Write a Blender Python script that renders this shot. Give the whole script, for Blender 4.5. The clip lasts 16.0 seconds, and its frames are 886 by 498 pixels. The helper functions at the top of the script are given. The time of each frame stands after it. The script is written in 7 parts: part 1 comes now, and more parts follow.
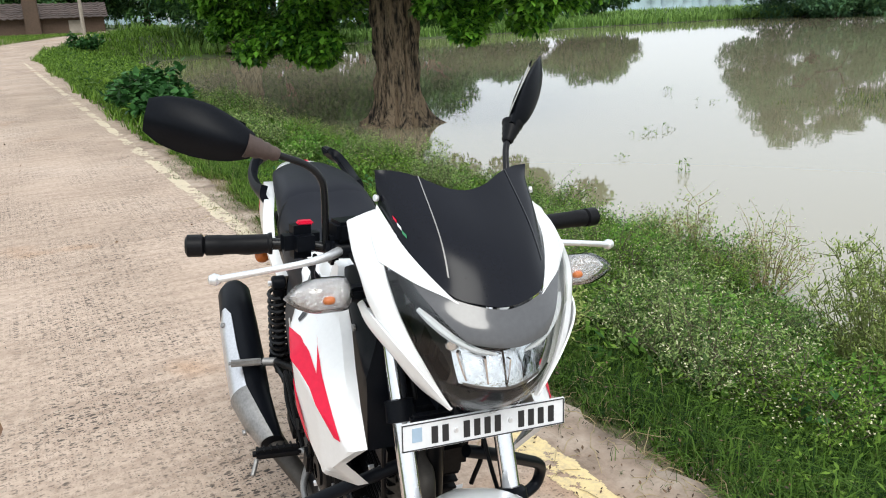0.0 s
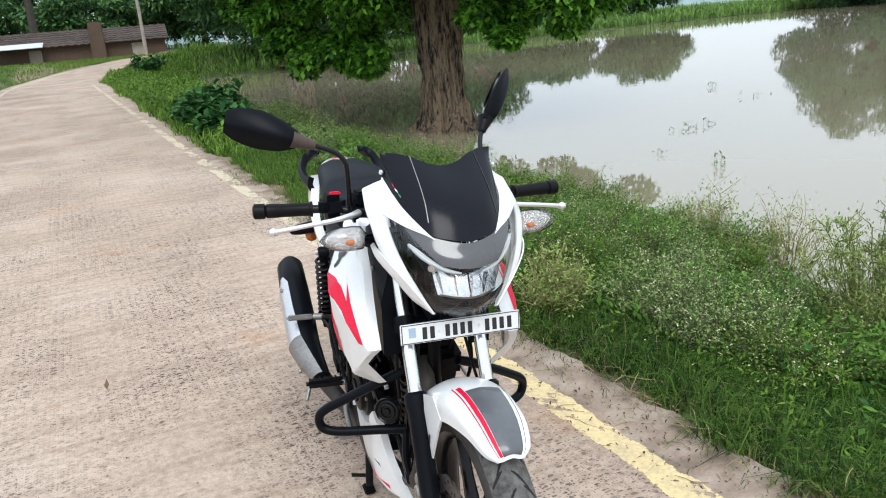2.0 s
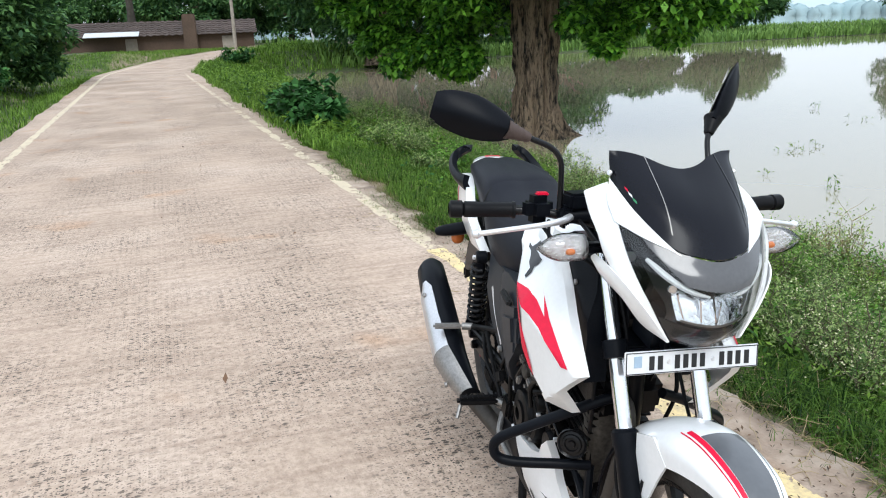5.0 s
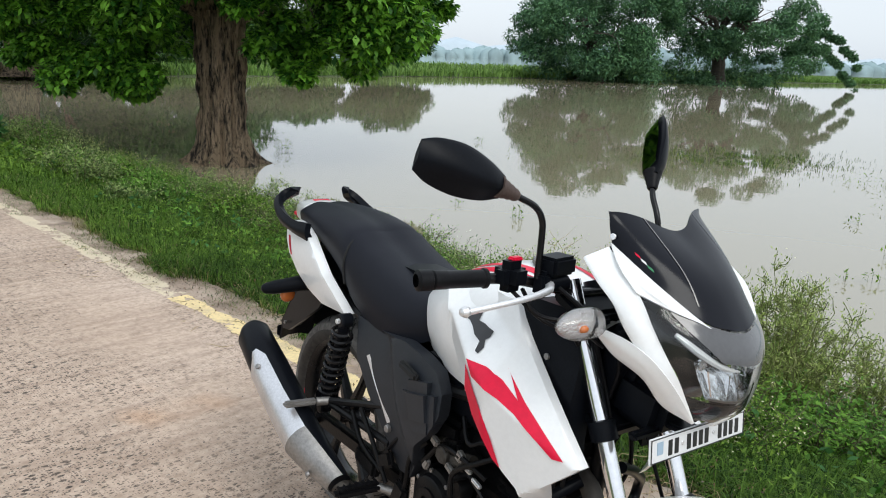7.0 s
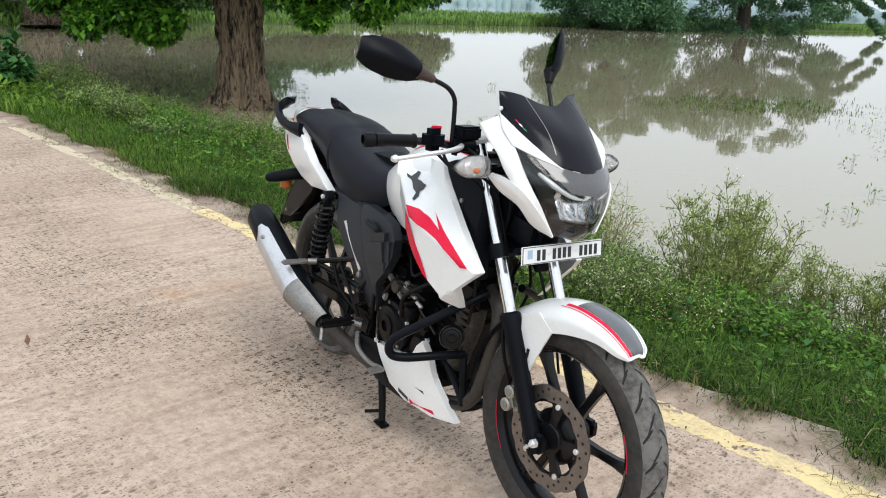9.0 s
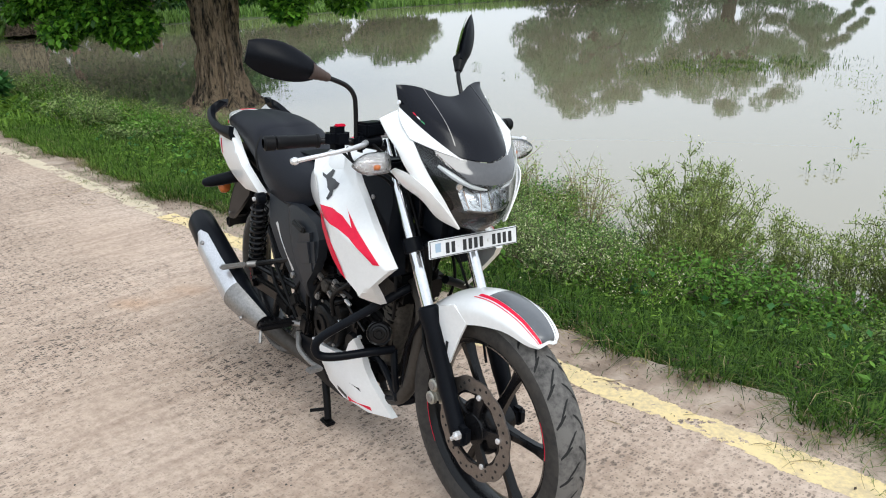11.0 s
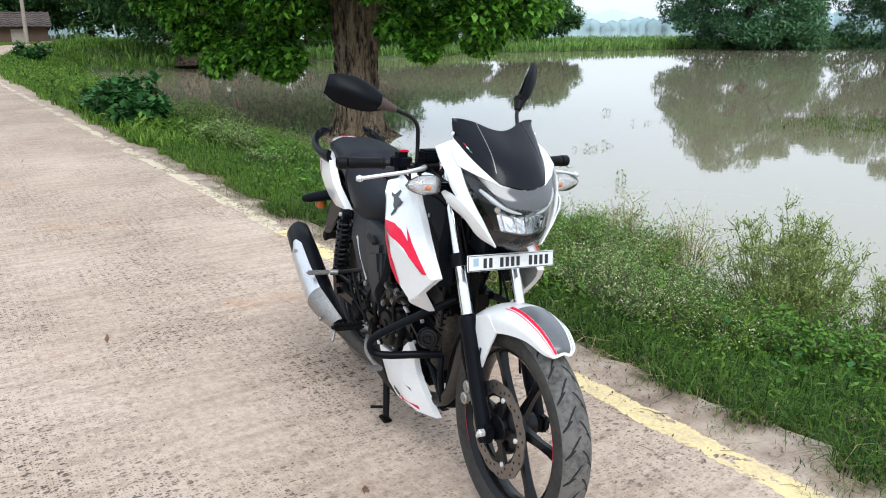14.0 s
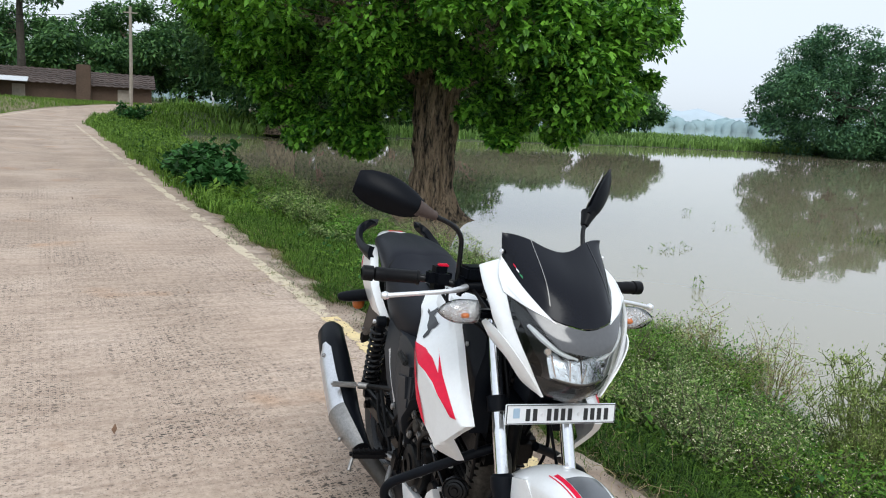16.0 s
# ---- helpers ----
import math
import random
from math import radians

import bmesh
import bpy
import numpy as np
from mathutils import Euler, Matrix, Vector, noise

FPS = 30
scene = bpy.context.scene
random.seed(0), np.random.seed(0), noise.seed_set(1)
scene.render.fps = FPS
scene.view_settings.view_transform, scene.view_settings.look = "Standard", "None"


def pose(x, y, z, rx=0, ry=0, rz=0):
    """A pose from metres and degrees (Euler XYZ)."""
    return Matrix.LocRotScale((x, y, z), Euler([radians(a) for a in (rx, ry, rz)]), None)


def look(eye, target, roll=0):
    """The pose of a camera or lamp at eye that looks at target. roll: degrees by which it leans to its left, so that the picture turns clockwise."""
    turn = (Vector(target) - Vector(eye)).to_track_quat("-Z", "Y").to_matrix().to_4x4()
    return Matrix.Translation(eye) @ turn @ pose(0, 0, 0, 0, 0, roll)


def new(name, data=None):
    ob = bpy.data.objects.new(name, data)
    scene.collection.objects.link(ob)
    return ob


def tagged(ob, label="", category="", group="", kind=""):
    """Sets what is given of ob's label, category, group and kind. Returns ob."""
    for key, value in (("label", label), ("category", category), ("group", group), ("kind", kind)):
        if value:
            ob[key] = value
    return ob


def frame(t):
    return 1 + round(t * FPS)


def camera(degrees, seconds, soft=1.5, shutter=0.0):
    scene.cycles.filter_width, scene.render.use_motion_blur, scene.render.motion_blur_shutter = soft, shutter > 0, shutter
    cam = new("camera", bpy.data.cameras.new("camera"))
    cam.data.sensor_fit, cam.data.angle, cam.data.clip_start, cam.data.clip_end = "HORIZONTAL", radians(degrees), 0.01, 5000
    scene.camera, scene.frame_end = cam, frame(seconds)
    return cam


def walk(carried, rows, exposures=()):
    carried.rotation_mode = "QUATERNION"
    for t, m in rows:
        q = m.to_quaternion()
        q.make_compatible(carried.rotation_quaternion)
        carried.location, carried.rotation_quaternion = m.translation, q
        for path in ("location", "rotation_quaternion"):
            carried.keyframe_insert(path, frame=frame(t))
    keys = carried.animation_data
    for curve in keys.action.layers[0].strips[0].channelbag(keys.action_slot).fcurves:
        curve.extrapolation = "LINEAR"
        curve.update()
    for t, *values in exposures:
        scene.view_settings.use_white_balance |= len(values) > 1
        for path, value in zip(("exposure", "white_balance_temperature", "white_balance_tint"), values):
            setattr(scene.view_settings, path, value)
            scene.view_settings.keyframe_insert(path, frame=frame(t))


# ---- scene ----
cam = camera(59.1, 16.0, soft=1.05)
PATH = [
    (0, (0.708, 0.325, 1.381), (0.155, 2.153, 0.788), -2.0),
    (0.5, (0.931, 0.243, 1.413), (0.301, 2.068, 0.889), -4.7),
    (1, (0.962, 0.08, 1.415), (0.417, 1.869, 0.707), -5.7),
    (1.5, (0.954, -0.129, 1.403), (0.409, 1.656, 0.685), -3.9),
    (2, (1.013, -0.153, 1.428), (0.323, 1.635, 0.856), -4.8),
    (2.5, (1.068, -0.024, 1.406), (0.291, 1.706, 0.77), -7.1),
    (3, (1.059, 0.041, 1.39), (0.232, 1.742, 0.74), -7.7),
    (3.5, (1.053, 0.042, 1.391), (0.172, 1.715, 0.737), -7.9),
    (4, (0.96, -0.004, 1.382), (0.048, 1.654, 0.735), -5.9),
    (4.2, (0.892, -0.074, 1.389), (-0.023, 1.594, 0.775), -4.1),
    (6.3, (0.221, 0.074, 1.382), (-0.089, 1.976, 0.846), -0.4),
    (6.5, (0.15, 0.111, 1.399), (0.021, 2.036, 0.87), 1.0),
    (7, (-0.007, 0.101, 1.396), (-0.036, 2.041, 0.911), 2.4),
    (7.5, (0.031, 0.042, 1.383), (0.061, 1.98, 0.889), 1.0),
    (8, (0.176, -0.079, 1.36), (0.183, 1.836, 0.781), 0.3),
    (8.5, (0.238, -0.278, 1.374), (0.208, 1.633, 0.783), -0.3),
    (9, (0.216, -0.519, 1.347), (0.14, 1.385, 0.742), 2.3),
    (9.5, (0.253, -0.582, 1.375), (0.103, 1.325, 0.789), 2.0),
    (10, (0.413, -0.479, 1.384), (0.287, 1.416, 0.757), -0.5),
    (10.2, (0.431, -0.466, 1.382), (0.314, 1.418, 0.722), -1.2),
    (12.3, (0.511, -0.532, 1.374), (0.437, 1.365, 0.746), -1.9),
    (12.5, (0.529, -0.522, 1.367), (0.407, 1.374, 0.742), -2.9),
    (13, (0.573, -0.624, 1.401), (0.295, 1.277, 0.844), -2.7),
    (13.5, (0.587, -0.773, 1.393), (0.222, 1.115, 0.841), -0.2),
    (14, (0.708, -0.722, 1.386), (0.298, 1.158, 0.84), -0.1),
    (14.5, (0.905, -0.586, 1.402), (0.404, 1.276, 0.871), -1.0),
    (15, (0.941, -0.508, 1.412), (0.43, 1.358, 0.905), -0.5),
    (15.5, (0.772, -0.368, 1.409), (0.208, 1.497, 0.957), 2.5),
    (16, (0.679, -0.308, 1.413), (0.081, 1.568, 1.062), 3.7),
]
walk(cam, [(t, look(eye, target, roll)) for t, eye, target, roll in PATH],
     [(0, 0.24, 6650, 10), (1.5, 0.24, 6450, 10), (2, 0.24, 6350, 10), (3.5, 0.29, 6180, 10), (4.2, 0.30, 6200, 10), (6.3, 0.12, 6450, 10), (6.8, 0.0, 6520, 10), (7.5, -0.06, 6580, 10), (9, 0.13, 6600, 10), (10.2, 0.13, 6500, 10), (12.5, 0.17, 6350, 10), (13.5, 0.26, 6250, 10), (14.5, 0.30, 6230, 10), (15.0, 0.24, 6230, 10), (15.5, 0.04, 6250, 10), (16, -0.05, 6350, 10)])

from mathutils.geometry import delaunay_2d_cdt

# ---------------------------------------------------------------- light
scene.view_settings.exposure = 0.25
world = bpy.data.worlds.new("sky")
scene.world = world
world.use_nodes = True
_nt = world.node_tree
_sky = _nt.nodes.new("ShaderNodeTexSky")
_sky.sky_type = "NISHITA"
_sky.sun_disc = False
_sky.sun_elevation = radians(48)
_sky.sun_rotation = radians(150)
_sky.air_density, _sky.dust_density, _sky.ozone_density = 1.0, 1.5, 1.0
_hs = _nt.nodes.new("ShaderNodeHueSaturation")
_hs.inputs["Saturation"].default_value = 0.28
_bg = _nt.nodes["Background"]
_bg.inputs["Strength"].default_value = 0.113
_nt.links.new(_sky.outputs["Color"], _hs.inputs["Color"])
_cl = _nt.nodes.new("ShaderNodeMix")
_cl.data_type = "RGBA"
_cl.inputs["Factor"].default_value = 0.65
_tc = _nt.nodes.new("ShaderNodeTexCoord")
_sp = _nt.nodes.new("ShaderNodeSeparateXYZ")
_nt.links.new(_tc.outputs["Generated"], _sp.inputs["Vector"])
_up = _nt.nodes.new("ShaderNodeMapRange")
_up.inputs["From Min"].default_value, _up.inputs["From Max"].default_value = 0.0, 0.7
_up.inputs["To Min"].default_value, _up.inputs["To Max"].default_value = 1.0, 1.38
_nt.links.new(_sp.outputs["Z"], _up.inputs["Value"])
_oc = _nt.nodes.new("ShaderNodeVectorMath")
_oc.operation = "SCALE"
_oc.inputs[0].default_value = (8.7, 9.7, 10.7)
_nt.links.new(_up.outputs["Result"], _oc.inputs["Scale"])
_nt.links.new(_oc.outputs["Vector"], _cl.inputs["B"])
_nt.links.new(_hs.outputs["Color"], _cl.inputs["A"])
_nt.links.new(_cl.outputs["Result"], _bg.inputs["Color"])
_sun = bpy.data.lights.new("sun", "SUN")
_sun.energy, _sun.angle, _sun.color = 1.35, radians(30), (0.98, 0.98, 0.94)
_so = new("sun", _sun)
_so.matrix_world = look((3, -5, 7), (0, 0, 0))


# ---------------------------------------------------------------- materials
def surface(name, base, rough=0.5, metal=0.0, var=0.18, scale=6.0, fine=60.0, bump=0.15, dist=0.003,
            second=None, island=0.0, coat=0.0, spec=0.5, stretch=(1, 1, 1), trans=0.0, obrand=0.0, span=(0.36, 0.8)):
    """A painted, grown or worn surface: colour changes at two sizes and a fine relief."""
    m = bpy.data.materials.new(name)
    m.use_nodes = True
    nt = m.node_tree
    b = nt.nodes["Principled BSDF"]
    tc = nt.nodes.new("ShaderNodeTexCoord")
    mp = nt.nodes.new("ShaderNodeMapping")
    mp.inputs["Scale"].default_value = stretch
    nt.links.new(tc.outputs["Object"], mp.inputs["Vector"])

    def noise_node(sc, detail):
        n = nt.nodes.new("ShaderNodeTexNoise")
        n.inputs["Scale"].default_value, n.inputs["Detail"].default_value = sc, detail
        n.inputs["Roughness"].default_value = 0.62
        nt.links.new(mp.outputs["Vector"], n.inputs["Vector"])
        return n.outputs["Fac"]

    big, small = noise_node(scale, 5), noise_node(fine, 4)
    add = nt.nodes.new("ShaderNodeMath")
    add.operation = "MULTIPLY_ADD"
    nt.links.new(small, add.inputs[0])
    add.inputs[1].default_value = 0.6
    half = nt.nodes.new("ShaderNodeMath")
    half.operation = "MULTIPLY"
    nt.links.new(big, half.inputs[0])
    half.inputs[1].default_value = 0.6
    nt.links.new(half.outputs[0], add.inputs[2])
    fac = add.outputs[0]
    if island or obrand:
        rnd = nt.nodes.new("ShaderNodeNewGeometry").outputs["Random Per Island"] if island else nt.nodes.new("ShaderNodeObjectInfo").outputs["Random"]
        k = nt.nodes.new("ShaderNodeMath")
        k.operation = "MULTIPLY_ADD"
        nt.links.new(rnd, k.inputs[0])
        k.inputs[1].default_value = (island or obrand)
        nt.links.new(fac, k.inputs[2])
        off = nt.nodes.new("ShaderNodeMath")
        off.operation = "SUBTRACT"
        nt.links.new(k.outputs[0], off.inputs[0])
        off.inputs[1].default_value = (island or obrand) / 2
        fac = off.outputs[0]
    ramp = nt.nodes.new("ShaderNodeValToRGB")
    e = ramp.color_ramp.elements
    lo = second if second else [c * (1 - var) for c in base]
    hi = [min(1, c * (1 + (var * 0.8 if not second else 0.05))) for c in base]
    e[0].position, e[1].position = span
    e[0].color, e[1].color = (*lo, 1), (*hi, 1)
    nt.links.new(fac, ramp.inputs["Fac"])
    nt.links.new(ramp.outputs["Color"], b.inputs["Base Color"])
    b.inputs["Roughness"].default_value, b.inputs["Metallic"].default_value = rough, metal
    b.inputs["Coat Weight"].default_value, b.inputs["Coat Roughness"].default_value = coat, 0.06
    b.inputs["Specular IOR Level"].default_value = spec
    if trans:
        t = nt.nodes.new("ShaderNodeBsdfTranslucent")
        nt.links.new(ramp.outputs["Color"], t.inputs["Color"])
        mix = nt.nodes.new("ShaderNodeMixShader")
        mix.inputs["Fac"].default_value = trans
        nt.links.new(b.outputs["BSDF"], mix.inputs[1])
        nt.links.new(t.outputs["BSDF"], mix.inputs[2])
        nt.links.new(mix.outputs["Shader"], nt.nodes["Material Output"].inputs["Surface"])
    if bump:
        bp = nt.nodes.new("ShaderNodeBump")
        bp.inputs["Strength"].default_value, bp.inputs["Distance"].default_value = bump, dist
        nt.links.new(small, bp.inputs["Height"])
        nt.links.new(bp.outputs["Normal"], b.inputs["Normal"])
    return m


# brown bark with near-black streaks painted in as shade of its crevices
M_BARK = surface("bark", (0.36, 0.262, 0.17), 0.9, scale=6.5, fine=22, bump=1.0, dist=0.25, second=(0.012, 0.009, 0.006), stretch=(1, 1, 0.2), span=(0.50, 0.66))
M_DARKBARK = surface("dark_bark", (0.07, 0.06, 0.045), 0.9, scale=1.0, fine=4, bump=0.5, dist=0.1, second=(0.025, 0.022, 0.018))
M_TWIG = surface("twig", (0.12, 0.10, 0.06), 0.85, var=0.3)
M_LEAF = surface("tree_leaf", (0.20, 0.45, 0.048), 0.42, var=0.5, scale=0.5, fine=3, bump=0, second=(0.022, 0.092, 0.011), island=0.7, trans=0.28, spec=0.25)
# leaf green of the far bank, paled and blued with painted haze
M_LEAF_FAR = surface("hazy_leaf", (0.125, 0.255, 0.11), 0.6, scale=0.12, fine=0.8, bump=0, second=(0.05, 0.12, 0.07), island=0.5, trans=0.2, spec=0.12)
M_LEAF_MID = surface("village_leaf", (0.115, 0.23, 0.07), 0.6, scale=0.2, fine=1.2, bump=0, second=(0.04, 0.10, 0.04), island=0.8, trans=0.25, spec=0.12)
M_TURF = surface("verge_blade", (0.185, 0.31, 0.05), 0.6, scale=0.9, fine=6, bump=0, second=(0.05, 0.115, 0.013), island=0.7, trans=0.3, spec=0.12)
M_GRASS = surface("grass_blade", (0.098, 0.185, 0.028), 0.6, scale=1.2, fine=9, bump=0, second=(0.012, 0.038, 0.006), island=0.8, trans=0.3, spec=0.12)
M_WEED = surface("weed_leaf", (0.20, 0.33, 0.05), 0.55, scale=2, fine=9, bump=0, second=(0.035, 0.09, 0.016), island=0.6, trans=0.4, spec=0.12)
M_BROAD = surface("broad_leaf", (0.06, 0.17, 0.045), 0.5, scale=2, fine=9, bump=0, second=(0.02, 0.07, 0.018), island=0.8, trans=0.25, spec=0.12)
M_PALE = surface("pale_shrub_leaf", (0.42, 0.50, 0.16), 0.6, scale=2, fine=9, bump=0, second=(0.16, 0.235, 0.06), island=0.8, trans=0.42, spec=0.12)
M_LUSH = surface("lush_leaf", (0.165, 0.33, 0.05), 0.55, scale=2, fine=9, bump=0, second=(0.035, 0.11, 0.013), island=0.5, trans=0.3, spec=0.15)
M_FLOWER = surface("small_flower", (0.56, 0.54, 0.33), 0.7, var=0.2, bump=0, island=0.4)
M_DRY = surface("dry_stalk", (0.36, 0.28, 0.15), 0.8, var=0.35, bump=0, island=0.5)


def ground_material():
    """Bare earth beside the road that turns to moss and grass litter in patches, darkened as shade between plants."""
    m = surface("earth_and_grass", (0.35, 0.265, 0.185), 0.95, scale=2.6, fine=34, bump=0.9, dist=0.02, second=(0.17, 0.125, 0.085))
    nt = m.node_tree
    b = nt.nodes["Principled BSDF"]
    old = b.inputs["Base Color"].links[0].from_socket
    at = nt.nodes.new("ShaderNodeAttribute")
    at.attribute_name = "grassy"
    n = nt.nodes.new("ShaderNodeTexNoise")
    n.inputs["Scale"].default_value, n.inputs["Detail"].default_value = 0.9, 6
    tc = nt.nodes.new("ShaderNodeTexCoord")
    nt.links.new(tc.outputs["Object"], n.inputs["Vector"])
    a = nt.nodes.new("ShaderNodeMath")
    a.operation = "ADD"
    nt.links.new(at.outputs["Fac"], a.inputs[0])
    nt.links.new(n.outputs["Fac"], a.inputs[1])
    r = nt.nodes.new("ShaderNodeMapRange")
    r.inputs["From Min"].default_value, r.inputs["From Max"].default_value = 0.75, 1.0
    nt.links.new(a.outputs[0], r.inputs["Value"])
    n2 = nt.nodes.new("ShaderNodeTexNoise")
    n2.inputs["Scale"].default_value, n2.inputs["Detail"].default_value = 7, 6
    nt.links.new(tc.outputs["Object"], n2.inputs["Vector"])
    g = nt.nodes.new("ShaderNodeValToRGB")
    e = g.color_ramp.elements
    e[0].position, e[1].position = 0.3, 0.7
    # litter greens kept very dark: the shade between plants is in the colour
    e[0].color, e[1].color = (0.014, 0.026, 0.008, 1), (0.085, 0.125, 0.032, 1)
    nt.links.new(n2.outputs["Fac"], g.inputs["Fac"])
    mix = nt.nodes.new("ShaderNodeMix")
    mix.data_type = "RGBA"
    nt.links.new(r.outputs["Result"], mix.inputs["Factor"])
    nt.links.new(old, mix.inputs["A"])
    nt.links.new(g.outputs["Color"], mix.inputs["B"])
    nt.links.new(mix.outputs["Result"], b.inputs["Base Color"])
    return m


def concrete_material():
    """Worn village concrete: exposed dark and light stones, sandy dust, broom streaks across the road."""
    m = bpy.data.materials.new("worn_concrete")
    m.use_nodes = True
    nt = m.node_tree
    b = nt.nodes["Principled BSDF"]
    b.inputs["Roughness"].default_value = 0.88
    b.inputs["Specular IOR Level"].default_value = 0.3
    tc = nt.nodes.new("ShaderNodeTexCoord")
    rot = nt.nodes.new("ShaderNodeMapping")
    rot.inputs["Rotation"].default_value = (0, 0, radians(-45))
    nt.links.new(tc.outputs["Object"], rot.inputs["Vector"])

    def tex(kind, sc, detail=4, st=(1, 1, 1)):
        mp = nt.nodes.new("ShaderNodeMapping")
        mp.inputs["Scale"].default_value = st
        nt.links.new(rot.outputs["Vector"], mp.inputs["Vector"])
        n = nt.nodes.new("ShaderNodeTexNoise" if kind == "n" else "ShaderNodeTexVoronoi")
        n.inputs["Scale"].default_value = sc
        if kind == "n":
            n.inputs["Detail"].default_value = detail
        nt.links.new(mp.outputs["Vector"], n.inputs["Vector"])
        return n

    def ramp(sock, stops):
        r = nt.nodes.new("ShaderNodeValToRGB")
        while len(r.color_ramp.elements) < len(stops):
            r.color_ramp.elements.new(0.5)
        for el, (p, c) in zip(r.color_ramp.elements, stops):
            el.position, el.color = p, (*c, 1)
        nt.links.new(sock, r.inputs["Fac"])
        return r.outputs["Color"]

    def mix(fac, a, c, mode="MIX"):
        x = nt.nodes.new("ShaderNodeMix")
        x.data_type, x.blend_type = "RGBA", mode
        if isinstance(fac, float):
            x.inputs["Factor"].default_value = fac
        else:
            nt.links.new(fac, x.inputs["Factor"])
        nt.links.new(a, x.inputs["A"])
        nt.links.new(c, x.inputs["B"])
        return x.outputs["Result"]

    base = ramp(tex("n", 0.7, 7).outputs["Fac"], [(0.3, (0.44, 0.335, 0.26)), (0.5, (0.535, 0.412, 0.325)), (0.72, (0.62, 0.495, 0.405))])
    streak = ramp(tex("n", 7, 6, (0.22, 2.4, 1)).outputs["Fac"], [(0.36, (0.66, 0.62, 0.60)), (0.52, (1, 1, 1))])
    col = mix(0.45, base, streak, "MULTIPLY")
    dust = ramp(tex("n", 38, 8).outputs["Fac"], [(0.30, (0.72, 0.69, 0.66)), (0.62, (1.06, 1.06, 1.06))])
    col = mix(0.75, col, dust, "MULTIPLY")
    much = ramp(tex("n", 1.1, 6, (1.4, 0.8, 1)).outputs["Fac"], [(0.36, (0.10, 0.10, 0.10)), (0.60, (1, 1, 1))])
    height = None
    edge_ = nt.nodes.new("ShaderNodeAttribute")
    edge_.attribute_name = "dusty"
    clean = nt.nodes.new("ShaderNodeMath")
    clean.operation = "MULTIPLY_ADD"
    nt.links.new(edge_.outputs["Fac"], clean.inputs[0])
    clean.inputs[1].default_value, clean.inputs[2].default_value = -0.85, 1.0
    for sc, size, share, st in ((22, 0.25, 0.70, (0.8, 1.25, 1)), (40, 0.30, 0.62, (0.7, 1.4, 1)), (66, 0.32, 0.60, (0.9, 1.1, 1)), (118, 0.34, 0.60, (0.9, 1.2, 1))):
        v = tex("v", sc, 4, st)
        v.voronoi_dimensions = "2D"
        sep = nt.nodes.new("ShaderNodeSeparateColor")
        nt.links.new(v.outputs["Color"], sep.inputs["Color"])
        near = nt.nodes.new("ShaderNodeMapRange")
        near.inputs["From Min"].default_value, near.inputs["From Max"].default_value = size, size * 0.6
        nt.links.new(v.outputs["Distance"], near.inputs["Value"])
        some = nt.nodes.new("ShaderNodeMapRange")
        some.inputs["From Min"].default_value, some.inputs["From Max"].default_value = share, share + 0.06
        nt.links.new(sep.outputs["Red"], some.inputs["Value"])
        both_ = nt.nodes.new("ShaderNodeMath")
        both_.operation = "MULTIPLY"
        nt.links.new(near.outputs["Result"], both_.inputs[0])
        nt.links.new(some.outputs["Result"], both_.inputs[1])
        spot = nt.nodes.new("ShaderNodeMath")
        spot.operation = "MULTIPLY"
        nt.links.new(both_.outputs[0], spot.inputs[0])
        nt.links.new(much, spot.inputs[1])
        bare_ = nt.nodes.new("ShaderNodeMath")
        bare_.operation = "MULTIPLY"
        nt.links.new(spot.outputs[0], bare_.inputs[0])
        nt.links.new(clean.outputs[0], bare_.inputs[1])
        spot = bare_
        stone = ramp(sep.outputs["Green"], [(0.0, (0.045, 0.037, 0.032)), (0.7, (0.13, 0.10, 0.082)), (1.0, (0.55, 0.45, 0.36))])
        col = mix(spot.outputs[0], col, stone)
        height = height or spot.outputs[0]
    rust = ramp(tex("n", 1.1, 3).outputs["Fac"], [(0.62, (1, 1, 1)), (0.74, (1.0, 0.80, 0.62))])
    col = mix(0.8, col, rust, "MULTIPLY")
    soil = ramp(tex("n", 6, 8).outputs["Fac"], [(0.36, (0.14, 0.105, 0.077)), (0.47, (0.29, 0.218, 0.166)), (0.62, (0.42, 0.34, 0.272))])
    patch = nt.nodes.new("ShaderNodeMath")
    patch.operation = "MULTIPLY"
    nt.links.new(edge_.outputs["Fac"], patch.inputs[0])
    patch.inputs[1].default_value = 0.8
    col = mix(patch.outputs[0], col, soil)
    nt.links.new(col, b.inputs["Base Color"])
    h1, h2 = tex("n", 55, 8, (1.1, 0.9, 1)), tex("n", 14, 6, (1.5, 0.8, 1))
    s = nt.nodes.new("ShaderNodeMath")
    s.operation = "ADD"
    nt.links.new(h1.outputs["Fac"], s.inputs[0])
    nt.links.new(h2.outputs["Fac"], s.inputs[1])
    bp = nt.nodes.new("ShaderNodeBump")
    bp.inputs["Strength"].default_value, bp.inputs["Distance"].default_value = 0.6, 0.012
    nt.links.new(s.outputs[0], bp.inputs["Height"])
    nt.links.new(bp.outputs["Normal"], b.inputs["Normal"])
    return m


